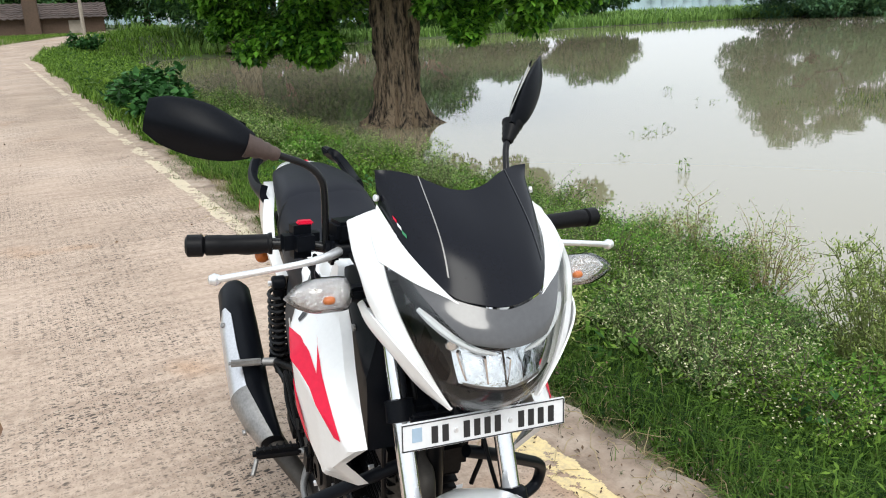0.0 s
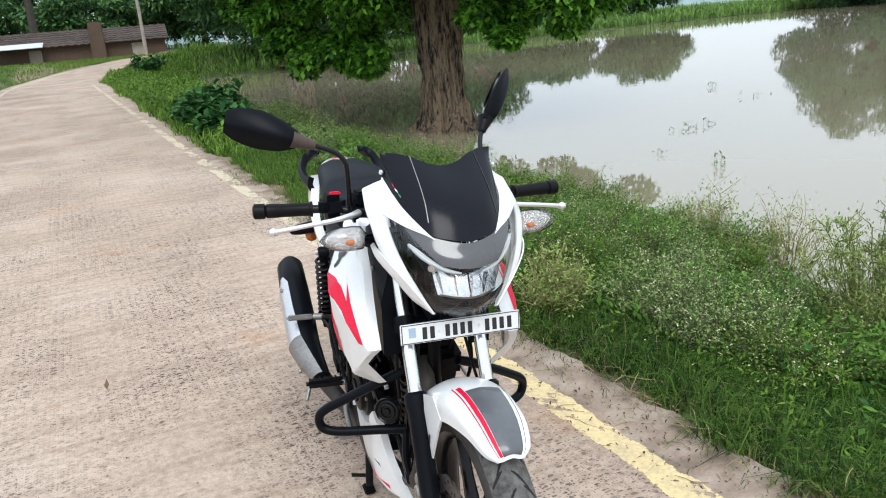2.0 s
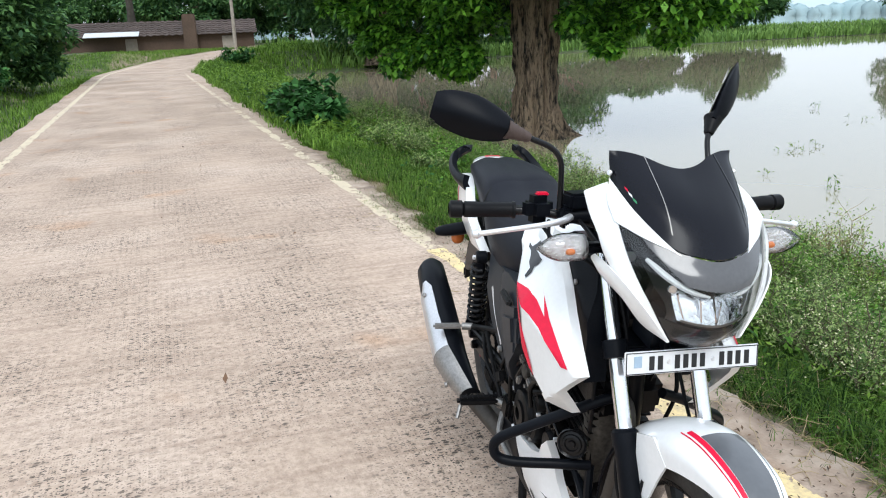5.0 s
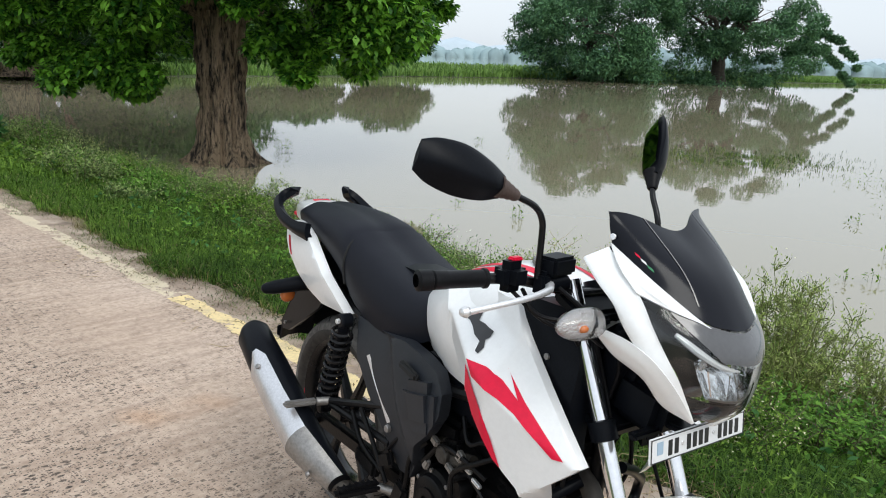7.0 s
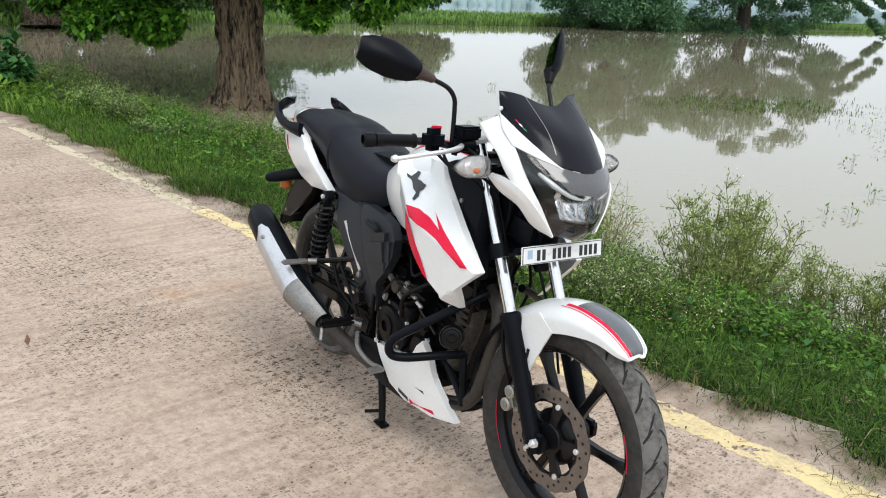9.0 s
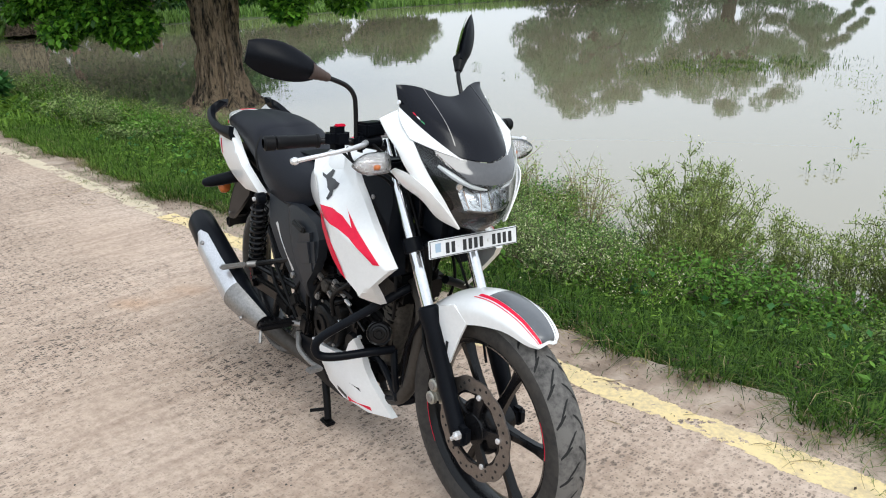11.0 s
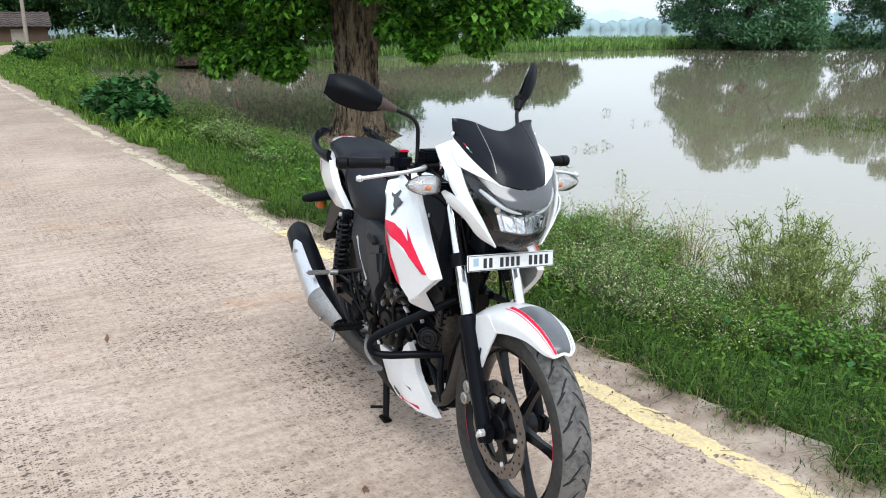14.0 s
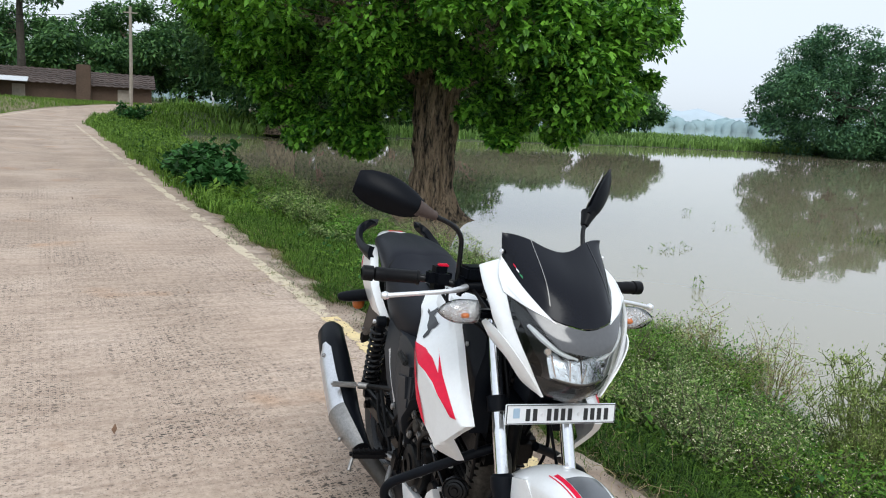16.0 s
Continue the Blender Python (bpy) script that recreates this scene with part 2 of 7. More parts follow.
def water_material():
    m = bpy.data.materials.new("muddy_water")
    m.use_nodes = True
    nt = m.node_tree
    b = nt.nodes["Principled BSDF"]
    b.inputs["Base Color"].default_value = (0.275, 0.238, 0.158, 1)
    b.inputs["Roughness"].default_value, b.inputs["IOR"].default_value = 0.02, 2.3
    tc = nt.nodes.new("ShaderNodeTexCoord")
    n = nt.nodes.new("ShaderNodeTexNoise")
    n.inputs["Scale"].default_value, n.inputs["Detail"].default_value = 2.2, 3
    nt.links.new(tc.outputs["Object"], n.inputs["Vector"])
    bp = nt.nodes.new("ShaderNodeBump")
    bp.inputs["Strength"].default_value, bp.inputs["Distance"].default_value = 0.03, 0.03
    nt.links.new(n.outputs["Fac"], bp.inputs["Height"])
    nt.links.new(bp.outputs["Normal"], b.inputs["Normal"])
    return m


# ---------------------------------------------------------------- mesh helpers
def raw_mesh(name, verts, faces, material, smooth=False):
    """A mesh from arrays of corners and of equal-sided faces."""
    verts, faces = np.asarray(verts, np.float32), np.asarray(faces, np.int32)
    me = bpy.data.meshes.new(name)
    k = faces.shape[1]
    me.vertices.add(len(verts))
    me.vertices.foreach_set("co", verts.ravel())
    me.loops.add(faces.size)
    me.loops.foreach_set("vertex_index", faces.ravel())
    me.polygons.add(len(faces))
    me.polygons.foreach_set("loop_start", np.arange(0, faces.size, k, dtype=np.int32))
    me.update(calc_edges=True)
    if smooth:
        me.polygons.foreach_set("use_smooth", np.ones(len(faces), bool))
    me.materials.append(material)
    return me


def link(name, me, parent=None, label=""):
    ob = new(name, me)
    if parent:
        ob.parent = parent
    if label:
        ob["label"] = label
    return ob


def part(name, bm, material, parent, label="", smooth=True):
    me = bpy.data.meshes.new(name)
    bmesh.ops.recalc_face_normals(bm, faces=bm.faces[:])
    bm.to_mesh(me)
    bm.free()
    if smooth:
        for p in me.polygons:
            p.use_smooth = True
        me.set_sharp_from_angle(angle=radians(38))
    me.materials.append(material)
    return link(name, me, parent, label)


def blank(name, m=None):
    ob = new(name)
    ob.empty_display_size = 0.1
    if m is not None:
        ob.matrix_basis = m
    return ob


RNG = np.random.default_rng(7)


def leaf_arrays(p, size, slender=0.45, droop=0.35, fold=0.25, rng=RNG, az=None):
    """Folded leaves of two triangles each, at the places p."""
    n = len(p)
    a = rng.uniform(0, 2 * np.pi, n) if az is None else az + rng.normal(0, 1.2, n)
    pitch = rng.normal(-droop, 0.55, n)
    d = np.stack([np.cos(a) * np.cos(pitch), np.sin(a) * np.cos(pitch), np.sin(pitch)], 1)
    side = np.stack([-np.sin(a), np.cos(a), rng.normal(0, 0.35, n)], 1)
    side /= np.linalg.norm(side, axis=1)[:, None]
    up = np.cross(side, d)
    L = (size * rng.uniform(0.6, 1.25, n))[:, None]
    w = L * slender * 0.5
    mid = p + d * L * 0.45
    v = np.stack([p, mid + side * w - up * L * fold * 0.3, p + d * L - up * L * 0.08, mid - side * w - up * L * fold * 0.3], 1).reshape(-1, 3)
    i = (np.arange(n) * 4)[:, None]
    f = np.concatenate([i + [0, 1, 2], i + [0, 2, 3]], 1).reshape(-1, 3)
    return v, f


def blade_arrays(p, height, width, lean=0.5, rng=RNG):
    """Bent grass blades of three triangles each."""
    n = len(p)
    a = rng.uniform(0, 2 * np.pi, n)
    b = a + np.pi / 2 + rng.normal(0, 0.5, n)
    h = (height * rng.uniform(0.5, 1.3, n))[:, None]
    w = (width * rng.uniform(0.7, 1.3, n))[:, None]
    s = np.stack([np.cos(a), np.sin(a), np.zeros(n)], 1) * w
    k = (lean * rng.uniform(0.1, 1.3, n))[:, None]
    d = np.stack([np.cos(b), np.sin(b), np.zeros(n)], 1)
    z = np.array([0, 0, 1.0])
    m = p + z * h * 0.6 + d * h * k * 0.3
    t = p + z * h * (1 - 0.35 * k) + d * h * k
    v = np.stack([p - s, p + s, m - s * 0.7, m + s * 0.7, t], 1).reshape(-1, 3)
    i = (np.arange(n) * 5)[:, None]
    f = np.concatenate([i + [0, 1, 3], i + [0, 3, 2], i + [2, 3, 4]], 1).reshape(-1, 3)
    return v, f


def tube_arrays(pts, radii, sides=7):
    """A tapered tube along points."""
    pts = np.asarray(pts, float)
    n = len(pts)
    t = np.gradient(pts, axis=0)
    t /= np.linalg.norm(t, axis=1)[:, None] + 1e-9
    ref = np.array([0.31, 0.17, 0.93]) if abs(t[0] @ np.array([0.31, 0.17, 0.93])) < 0.93 else np.array([1.0, 0, 0])
    u = np.cross(t, ref)
    u /= np.linalg.norm(u, axis=1)[:, None] + 1e-9
    w = np.cross(t, u)
    ang = np.arange(sides) * 2 * np.pi / sides
    r = np.asarray(radii, float)[:, None, None]
    v = pts[:, None, :] + r * (np.cos(ang)[None, :, None] * u[:, None, :] + np.sin(ang)[None, :, None] * w[:, None, :])
    i = np.arange(n - 1)[:, None] * sides
    j = np.arange(sides)[None, :]
    j2 = (j + 1) % sides
    q = np.stack([i + j, i + j2, i + sides + j2, i + sides + j], 2).reshape(-1, 4)
    f = np.concatenate([q[:, [0, 1, 2]], q[:, [0, 2, 3]]])
    return v.reshape(-1, 3), f


def joined(arrays):
    vs, fs, o = [], [], 0
    for v, f in arrays:
        vs.append(v)
        fs.append(f + o)
        o += len(v)
    return np.concatenate(vs), np.concatenate(fs)


# ---------------------------------------------------------------- lie of the land
R2 = math.sqrt(0.5)
WATER = -0.78
ROAD_Z = -0.02


def at(s, n):
    """World x, y from metres along the road and across it (to the pond)."""
    return (-s + n) * R2, (s + n) * R2


def shore(s):
    return np.interp(s, [-30, -2, 2, 3, 4, 5.5, 7, 9, 11, 13, 17, 20, 26, 40, 46], [5.2, 4.7, 4.78, 5.1, 5.42, 5.5, 5.6, 5.45, 5.2, 5.0, 4.7, 4.8, 5.3, 6.0, 7.0])


def far_shore(n):
    return np.interp(n, [0, 8, 11, 18, 48, 71, 140, 400], [42, 42.6, 43.4, 49, 55, 55, 50, 20])


def wobble(x, y, k, seed=0.0):
    return np.sin(x * k + 1.3 + seed) * np.cos(y * k * 0.83 + seed * 2.1) * 0.6 + np.sin((x + y) * k * 1.9 + 0.7 + seed) * 0.3 + np.sin((x - 2 * y) * k * 3.3 + seed) * 0.15


def bend(s):
    """The road turns towards the pond at its far end."""
    return 0.012 * np.clip(np.asarray(s, float) - 32, 0, 60) ** 2


def rise(s):
    return 0.4 * np.clip((np.asarray(s, float) - 40) / 16, 0, 1)


def road_right(s):
    ragged = np.interp(s, [-8, 6, 12], [1.0, 1.0, 0.35])
    return 2.40 - 0.038 * np.clip(s, -8, 9) - 0.009 * np.clip(np.asarray(s, float) - 9, 0, 60) + bend(s) + ragged * (0.05 * wobble(s, s * 0.3, 2.1) + 0.035 * wobble(s, s * 0.7, 7.0) + 0.02 * wobble(s, s * 0.2, 21.0))


def road_left(s):
    return -1.84 - 0.008 * s + bend(s) + 0.05 * wobble(s, s * 0.4, 1.7, 3.0)


def land(s, n):
    """Height of the ground."""
    s, n = np.asarray(s, float), np.asarray(n, float)
    e = 2.08 - 0.022 * np.clip(s, -20, 60) + np.minimum(bend(s), 6)
    t = (n - e) / np.maximum(shore(s) - e, 0.5)
    near = np.where(t < 0, -0.10, np.where(t < 1, -0.027 - 0.753 * np.clip(t, 0, 1) ** 1.4, WATER - 0.35 * (t - 1)))
    d = s - far_shore(n)
    strip = np.interp(n, [8, 28, 45], [200, 200, 62])
    far = np.clip(WATER + 0.22 * d, -1.6, np.where(n > 12, -0.5, 0.12))
    far = np.where(d > strip, np.maximum(-1.6, -0.5 - 0.12 * (d - strip)), far)
    z = np.where(n > e, np.maximum(np.maximum(near, -1.6), far), near)
    l = -1.75 - 0.008 * np.clip(s, -20, 60) + np.minimum(bend(s), 6)
    dl = l - n
    left = np.where(dl > 0, -0.08 - 0.30 * np.exp(-((dl - 1.4) / 0.9) ** 2) + 0.05 * np.clip(dl - 3, 0, 4), z)
    z = np.where(n < l, left, z)
    z = z + rise(s) * np.clip((14 - n) / 5, 0, 1)
    bumpy = np.clip(np.where(n > 0, n - e, dl), 0, 1.2)
    return z + 0.035 * bumpy * wobble(s, n, 1.9) + 0.02 * bumpy * wobble(n, s, 5.3, 1.0)


def build_ground():
    u = np.linspace(-1, 1, 250)
    sv = 6 + np.sinh(u * 7.2) * 4.4
    nv = 3 + np.sinh(u * 7.4) * 3.6
    S, N = np.meshgrid(sv, nv, indexing="ij")
    X, Y = at(S, N)
    Z = land(S, N)
    k = len(u)
    v = np.stack([X, Y, Z], 2).reshape(-1, 3)
    i = (np.arange(k - 1)[:, None] * k + np.arange(k - 1)[None, :]).reshape(-1)
    f = np.stack([i, i + k, i + k + 1, i + 1], 1)
    me = raw_mesh("ground", v, f, ground_material(), True)
    a = me.attributes.new("grassy", "FLOAT", "POINT")
    e = 2.08 - 0.022 * np.clip(S, -20, 60) + np.minimum(bend(S), 6)
    g = np.where(N > 0, np.clip((N - e) / 0.5, 0, 1), np.clip((-1.75 - N) / 0.5, 0, 1)) * 0.55 - 0.05
    g = np.where((N > e + 3) & (S > far_shore(N) - 4), 0.9, g)
    a.data.foreach_set("value", g.reshape(-1).astype(np.float32))
    tagged(link("ground", me), "grassy earth bank with bare brown soil patches", "ground", kind="structure")


build_ground()


def build_water():
    v = [(*at(-400, 3.2), WATER), (*at(-400, 900), WATER), (*at(700, 900), WATER), (*at(700, 60), WATER), (*at(56, 3.2), WATER)]
    me = raw_mesh("water", v, [[0, 1, 2, 3, 4]], water_material())
    tagged(link("water", me), "still muddy brown pond water mirroring trees and sky", "water", kind="structure")


build_water()


def build_road():
    ss = np.concatenate([np.arange(-8, 14, 0.06), np.arange(14, 60, 0.3)])
    rows = 11
    v, f, dusty = [], [], []
    for s in ss:
        a, b = float(road_left(s)), float(road_right(s))
        for j in range(rows):
            n = a + (b - 0.42 - a) * j / 6 if j < 7 else b - 0.42 + 0.105 * (j - 6)
            w_ = (n - a) / (b - a)
            crown = 0.012 * (1 - (2 * w_ - 1) ** 2)
            chip = 0.010 * max(0.0, wobble(s, n, 9.0, 1.0)) + 0.008 * max(0.0, wobble(s, n, 23.0, 4.0)) if j > 8 else 0.0
            v.append((*at(s, n), ROAD_Z + crown * 0.4 - chip * (j - 8) * 0.5 + float(rise(s))))
            dusty.append(max(0.0, min(1.0, (n - b + 0.33) / 0.14, 1.6 - 0.1 * s)) if j > 6 else 0.0)
        dusty += [1.0, 0.0]
        v.append((*at(s, b + 0.02), ROAD_Z - 0.16 + float(rise(s))))
        v.append((*at(s, a - 0.02), ROAD_Z - 0.16 + float(rise(s))))
    w = rows + 2
    for i in range(len(ss) - 1):
        o = i * w
        for j in range(rows - 1):
            f.append((o + j, o + j + 1, o + w + j + 1, o + w + j))
        f.append((o + rows - 1, o + rows, o + w + rows, o + w + rows - 1))
        f.append((o + rows + 1, o, o + w, o + w + rows + 1))
    me = raw_mesh("road", v, f, concrete_material())
    me.attributes.new("dusty", "FLOAT", "POINT").data.foreach_set("value", np.array(dusty, np.float32))
    tagged(link("road", me), "worn pale concrete village road with exposed stones", "road", kind="structure")


build_road()
M_YELLOW = surface("worn_yellow_paint", (0.74, 0.58, 0.30), 0.85, var=0.3, scale=7, fine=60, bump=0.5, dist=0.004, second=(0.47, 0.37, 0.25), span=(0.38, 0.66))
M_CREAM = surface("faded_line_paint", (0.66, 0.56, 0.40), 0.85, var=0.25, scale=4, fine=50, bump=0.4, dist=0.004, second=(0.5, 0.42, 0.31))


def build_line(name, centre, s0, s1, cell, width, keep, material, label, seed):
    """Paint left on the concrete: a strip with ragged edges and worn-through holes."""
    ss = np.arange(s0, s1, cell)
    k = max(4, int(width / cell * 1.6)) if cell < 0.05 else 7
    nn = np.linspace(-0.8, 0.8, k + 1) * width
    v, f = [], []
    for s in ss:
        for d in nn:
            v.append((*at(s, centre(s) + d), ROAD_Z + 0.0022 + float(rise(s))))
    for i in range(len(ss) - 1):
        for j in range(k):
            s, d = ss[i], (nn[j] + nn[j + 1]) / 2
            edge = width * (0.49 + 0.11 * wobble(s, d, 9, seed) + 0.09 * wobble(s, 0.3 * s, 3.1, seed) + 0.05 * wobble(s, d, 47, seed + 3) + 0.04 * wobble(d * 1.7, s, 113, seed))
            patch = 0.55 + 0.40 * wobble(s * 1.0, d * 2.5, 6.1, seed) + 0.26 * wobble(s, d * 1.7, 17, seed + 2) + 0.2 * wobble(s, d, 41, seed + 1) + 0.16 * wobble(d, s, 97, seed + 5) + 0.10 * wobble(s, d, 211, seed)
            if abs(d) < edge and patch > keep + 0.30 * wobble(s, s * 0.2, 0.9, seed + 4):
                o = i * (k + 1) + j
                f.append((o, o + 1, o + k + 2, o + k + 1))
    me = raw_mesh(name, v, f, material)
    tagged(link(name, me), label, "road marking", kind="structure")


right_line = lambda s: (2.09 - 0.031 * s if s < 4.3 else 2.06 - 0.024 * s) + float(bend(s))
left_line = lambda s: -1.46 - 0.0065 * s + float(bend(s))
build_line("trim_yellow_line", right_line, -2.4, 4.2, 0.005, 0.115, 0.26, M_YELLOW, "worn yellow edge line painted on the concrete", 0.4)
build_line("trim_worn_line", right_line, 4.2, 9.0, 0.012, 0.115, 0.47, M_CREAM, "worn pale yellow edge line on the concrete", 3.3)
build_line("trim_faded_line", right_line, 9.0, 46.0, 0.05, 0.10, 0.45, M_CREAM, "faded cream edge line along the road", 1.4)
build_line("trim_near_line", right_line, -7.5, -2.4, 0.016, 0.115, 0.37, M_YELLOW, "worn yellow edge line painted on the concrete", 0.4)
build_line("trim_left_line", left_line, -7.5, 46.0, 0.06, 0.10, 0.15, M_CREAM, "faded cream edge line along the road", 2.4)


# ---------------------------------------------------------------- trees and plants
def curve_points(a, b, n, sag=0.0, jitter=0.0, rng=RNG):
    a, b = np.asarray(a, float), np.asarray(b, float)
    t = np.linspace(0, 1, n)[:, None]
    p = a + (b - a) * t
    p[:, 2] += sag * np.sin(np.pi * t[:, 0])
    if jitter:
        q = rng.normal(0, jitter, (n, 3))
        q[0] = q[-1] = 0
        p += q
    return p


def trunk_arrays(base, height, r0, r1, flare, lean, rng, rings=44, sides=108, ribs=11):
    """A fluted trunk: deep folds that run up it and splay out into roots."""
    v, f = [], []
    ph = rng.uniform(0, 6, 5)
    for i in range(rings):
        t = i / (rings - 1)
        r = r0 + (r1 - r0) * t + flare * math.exp(-t * (11.0 if sides > 60 else 9.0))
        for j in range(sides):
            a = 2 * math.pi * j / sides
            fold = abs(math.sin(a * ribs / 2 + ph[0] + 0.5 * math.sin(3.1 * t + ph[4]))) ** 0.55 - 0.65
            knob = 0.10 * math.exp(-((a - 2.2) / 0.35) ** 2 - ((t - 0.25) / 0.06) ** 2) + 0.12 * math.exp(-((a - 5.2) / 0.3) ** 2 - ((t - 0.42) / 0.05) ** 2) + 0.10 * math.exp(-((a - 4.3) / 0.25) ** 2 - ((t - 0.62) / 0.06) ** 2)
            rib = 1 + knob + 0.55 * math.exp(-((a - 0.35) / 0.22) ** 2 - t * 14) + (0.22 + 0.34 * math.exp(-t * 8)) * fold + 0.09 * math.sin(a * 2 + ph[1] + 2 * t) + 0.05 * math.sin(a * 5 + ph[2] + 5 * t) + 0.085 * math.sin(a * 17 + 7 * t + ph[3] + 2 * math.sin(9 * t)) * (0.6 + 0.4 * math.sin(31 * t + 3 * a)) + 0.04 * math.sin(a * 29 - 11 * t) + 0.07 * math.sin(a * 3 - 13 * t + ph[2]) * math.cos(a * 2 + 9 * t) + 0.03 * math.sin(a * 9 - 33 * t) - 0.10 * math.exp(-((t - 0.45) / 0.16) ** 2)
            v.append((base[0] + lean[0] * t + r * rib * math.cos(a), base[1] + lean[1] * t + r * rib * math.sin(a), base[2] + height * t))
    for i in range(rings - 1):
        for j in range(sides):
            k = (j + 1) % sides
            a, b, c, d = i * sides + j, i * sides + k, (i + 1) * sides + k, (i + 1) * sides + j
            f += [(a, b, c), (a, c, d)]
    return np.array(v), np.array(f)


def make_tree(name, base, trunk_h, r0, r1, flare, centre, radii, clumps, per, leaf, material, label, seed,
              limbs=9, low=-0.75, slender=0.45, size=0.8, bark=None, lean=(0, 0), droop=0.45, outline=0.22, skirt=None, boughs=()):
    rng = np.random.default_rng(seed)
    tree = blank(name)
    tree.location = base
    base = np.array(base, float)
    cen, rad = np.array(centre, float), np.array(radii, float)
    arr = [trunk_arrays((0, 0, 0), trunk_h, r0, r1, flare, lean, rng, *((44, 108) if flare == 0.52 else (18, 28)))]
    top = np.array([lean[0], lean[1], trunk_h])
    ends = []
    for i in range(limbs):
        a = 2 * math.pi * (i + rng.uniform(-0.3, 0.3)) / limbs
        e = rng.uniform(-0.15, 0.9)
        tip = cen - base + rad * np.array([math.cos(a) * math.cos(e), math.sin(a) * math.cos(e), math.sin(e)]) * rng.uniform(0.6, 0.8)
        start = top - np.array([0, 0, rng.uniform(0, 0.12) * trunk_h])
        p = curve_points(start, tip, 9, 0.10 * rad[2], 0.03 * rad[0], rng)
        r = np.linspace(r1 * rng.uniform(0.45, 0.7), r1 * 0.10, 9)
        arr.append(tube_arrays(p, r, 8))
        for _ in range(5):
            q = p[rng.integers(3, 9)]
            o = rng.normal(0, 1, 3)
            o /= np.linalg.norm(o)
            tip2 = q + o * rad * rng.uniform(0.25, 0.45)
            arr.append(tube_arrays(curve_points(q, tip2, 5, 0, 0.02 * rad[0], rng), np.linspace(r1 * 0.12, r1 * 0.03, 5), 5))
            ends.append(tip2)
    v, f = joined(arr)
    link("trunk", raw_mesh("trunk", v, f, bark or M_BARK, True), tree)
    ph = rng.uniform(0, 6, 6)
    pts, rc = [], []
    for bx, by, bz, br in boughs:
        pts.append((bx, by, bz))
        rc.append(br)
    while len(pts) < clumps:
        d = rng.normal(0, 1, 3)
        d /= np.linalg.norm(d)
        if d[2] < low:
            continue
        az, el = math.atan2(d[1], d[0]), math.asin(d[2])
        lump = 1 + outline * (math.sin(3 * az + ph[0]) * math.cos(2 * el + ph[1]) + 0.6 * math.sin(7 * az + ph[2] + 3 * el) + 0.5 * math.sin(5 * el + ph[3] + 2 * az))
        q = d * rad * min(1.02, rng.uniform(0.45, 1.0) ** 0.4 * lump)
        r = size * rng.uniform(0.65, 1.25)
        z = (cen - base + q)[2] - 0.6 * r
        if skirt and z < skirt(q[0], q[1], rng):
            continue
        pts.append(cen - base + q)
        rc.append(r)
    pts, rc = np.array(pts), np.array(rc)
    n = len(pts) * per
    d = rng.normal(0, 1, (n, 3))
    d /= np.linalg.norm(d, axis=1)[:, None]
    d *= (rng.uniform(0.15, 1.0, n) ** 0.4)[:, None]
    p = np.repeat(pts, per, 0) + d * np.repeat(rc, per)[:, None] * [1, 1, 0.72]
    lv, lf = leaf_arrays(p, leaf, slender, droop, rng=rng, az=np.arctan2(d[:, 1], d[:, 0]))
    link("crown", raw_mesh("crown", lv, lf, material), tree)
    tagged(tree, label, "tree")
    return tree


TREE_AT = (-4.45, 14.75, WATER - 0.15)


def shade_skirt(x, y, rng):
    """Lowest leaves of the big tree over its base: sprays hang at its flanks, the trunk stands clear."""
    low_ = np.interp(x - 5.6, [-12, -9.3, -7.1, -6.3, -5.6, -5.1, -3.7, -3.1, -1.6, -0.9, -0.4, 0.1, 0.5], [3.0, 1.9, 1.45, 0.45, 0.75, 1.4, 1.35, 0.7, 0.9, 1.25, 1.7, 2.3, 3.0])
    return low_ + 0.93 + rng.uniform(-0.05, 0.3)


SPRAYS = []
for k, (x, y, z) in enumerate(((-5.95, 14.3, 0.58), (-6.3, 14.5, 0.72), (-6.9, 14.5, 0.72), (-7.4, 14.7, 0.95), (-8.0, 14.9, 1.05), (-8.7, 15.1, 1.55), (-9.4, 15.4, 1.95), (-10.1, 15.8, 2.5), (-10.8, 16.4, 3.1), (-5.7, 14.0, 1.45), (-6.6, 14.2, 1.5), (-7.6, 14.2, 1.75), (-3.1, 14.1, 0.98), (-2.6, 14.4, 1.25), (-1.9, 14.5, 1.15), (-1.3, 14.9, 1.5), (-0.8, 15.4, 2.0), (-3.4, 13.7, 1.85), (-4.6, 13.2, 2.2), (-2.3, 13.9, 2.0), (-5.4, 13.3, 2.3), (-8.6, 14.4, 2.4), (-1.2, 14.2, 2.6), (-0.6, 15.0, 2.9))):
    for j in range(3):
        SPRAYS.append((x + 4.45 + 0.35 * math.sin(k * 2.7 + j * 2.1), y - 14.75 + 0.4 * math.cos(k * 1.9 + j * 2.1), z + 0.93 + 0.22 * j, 0.34 + 0.07 * math.sin(k + j * 1.3)))
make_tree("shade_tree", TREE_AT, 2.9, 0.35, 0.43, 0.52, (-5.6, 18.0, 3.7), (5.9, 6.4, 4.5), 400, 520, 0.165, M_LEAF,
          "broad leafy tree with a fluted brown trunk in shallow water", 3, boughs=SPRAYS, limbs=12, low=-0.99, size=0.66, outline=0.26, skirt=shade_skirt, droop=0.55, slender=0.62)
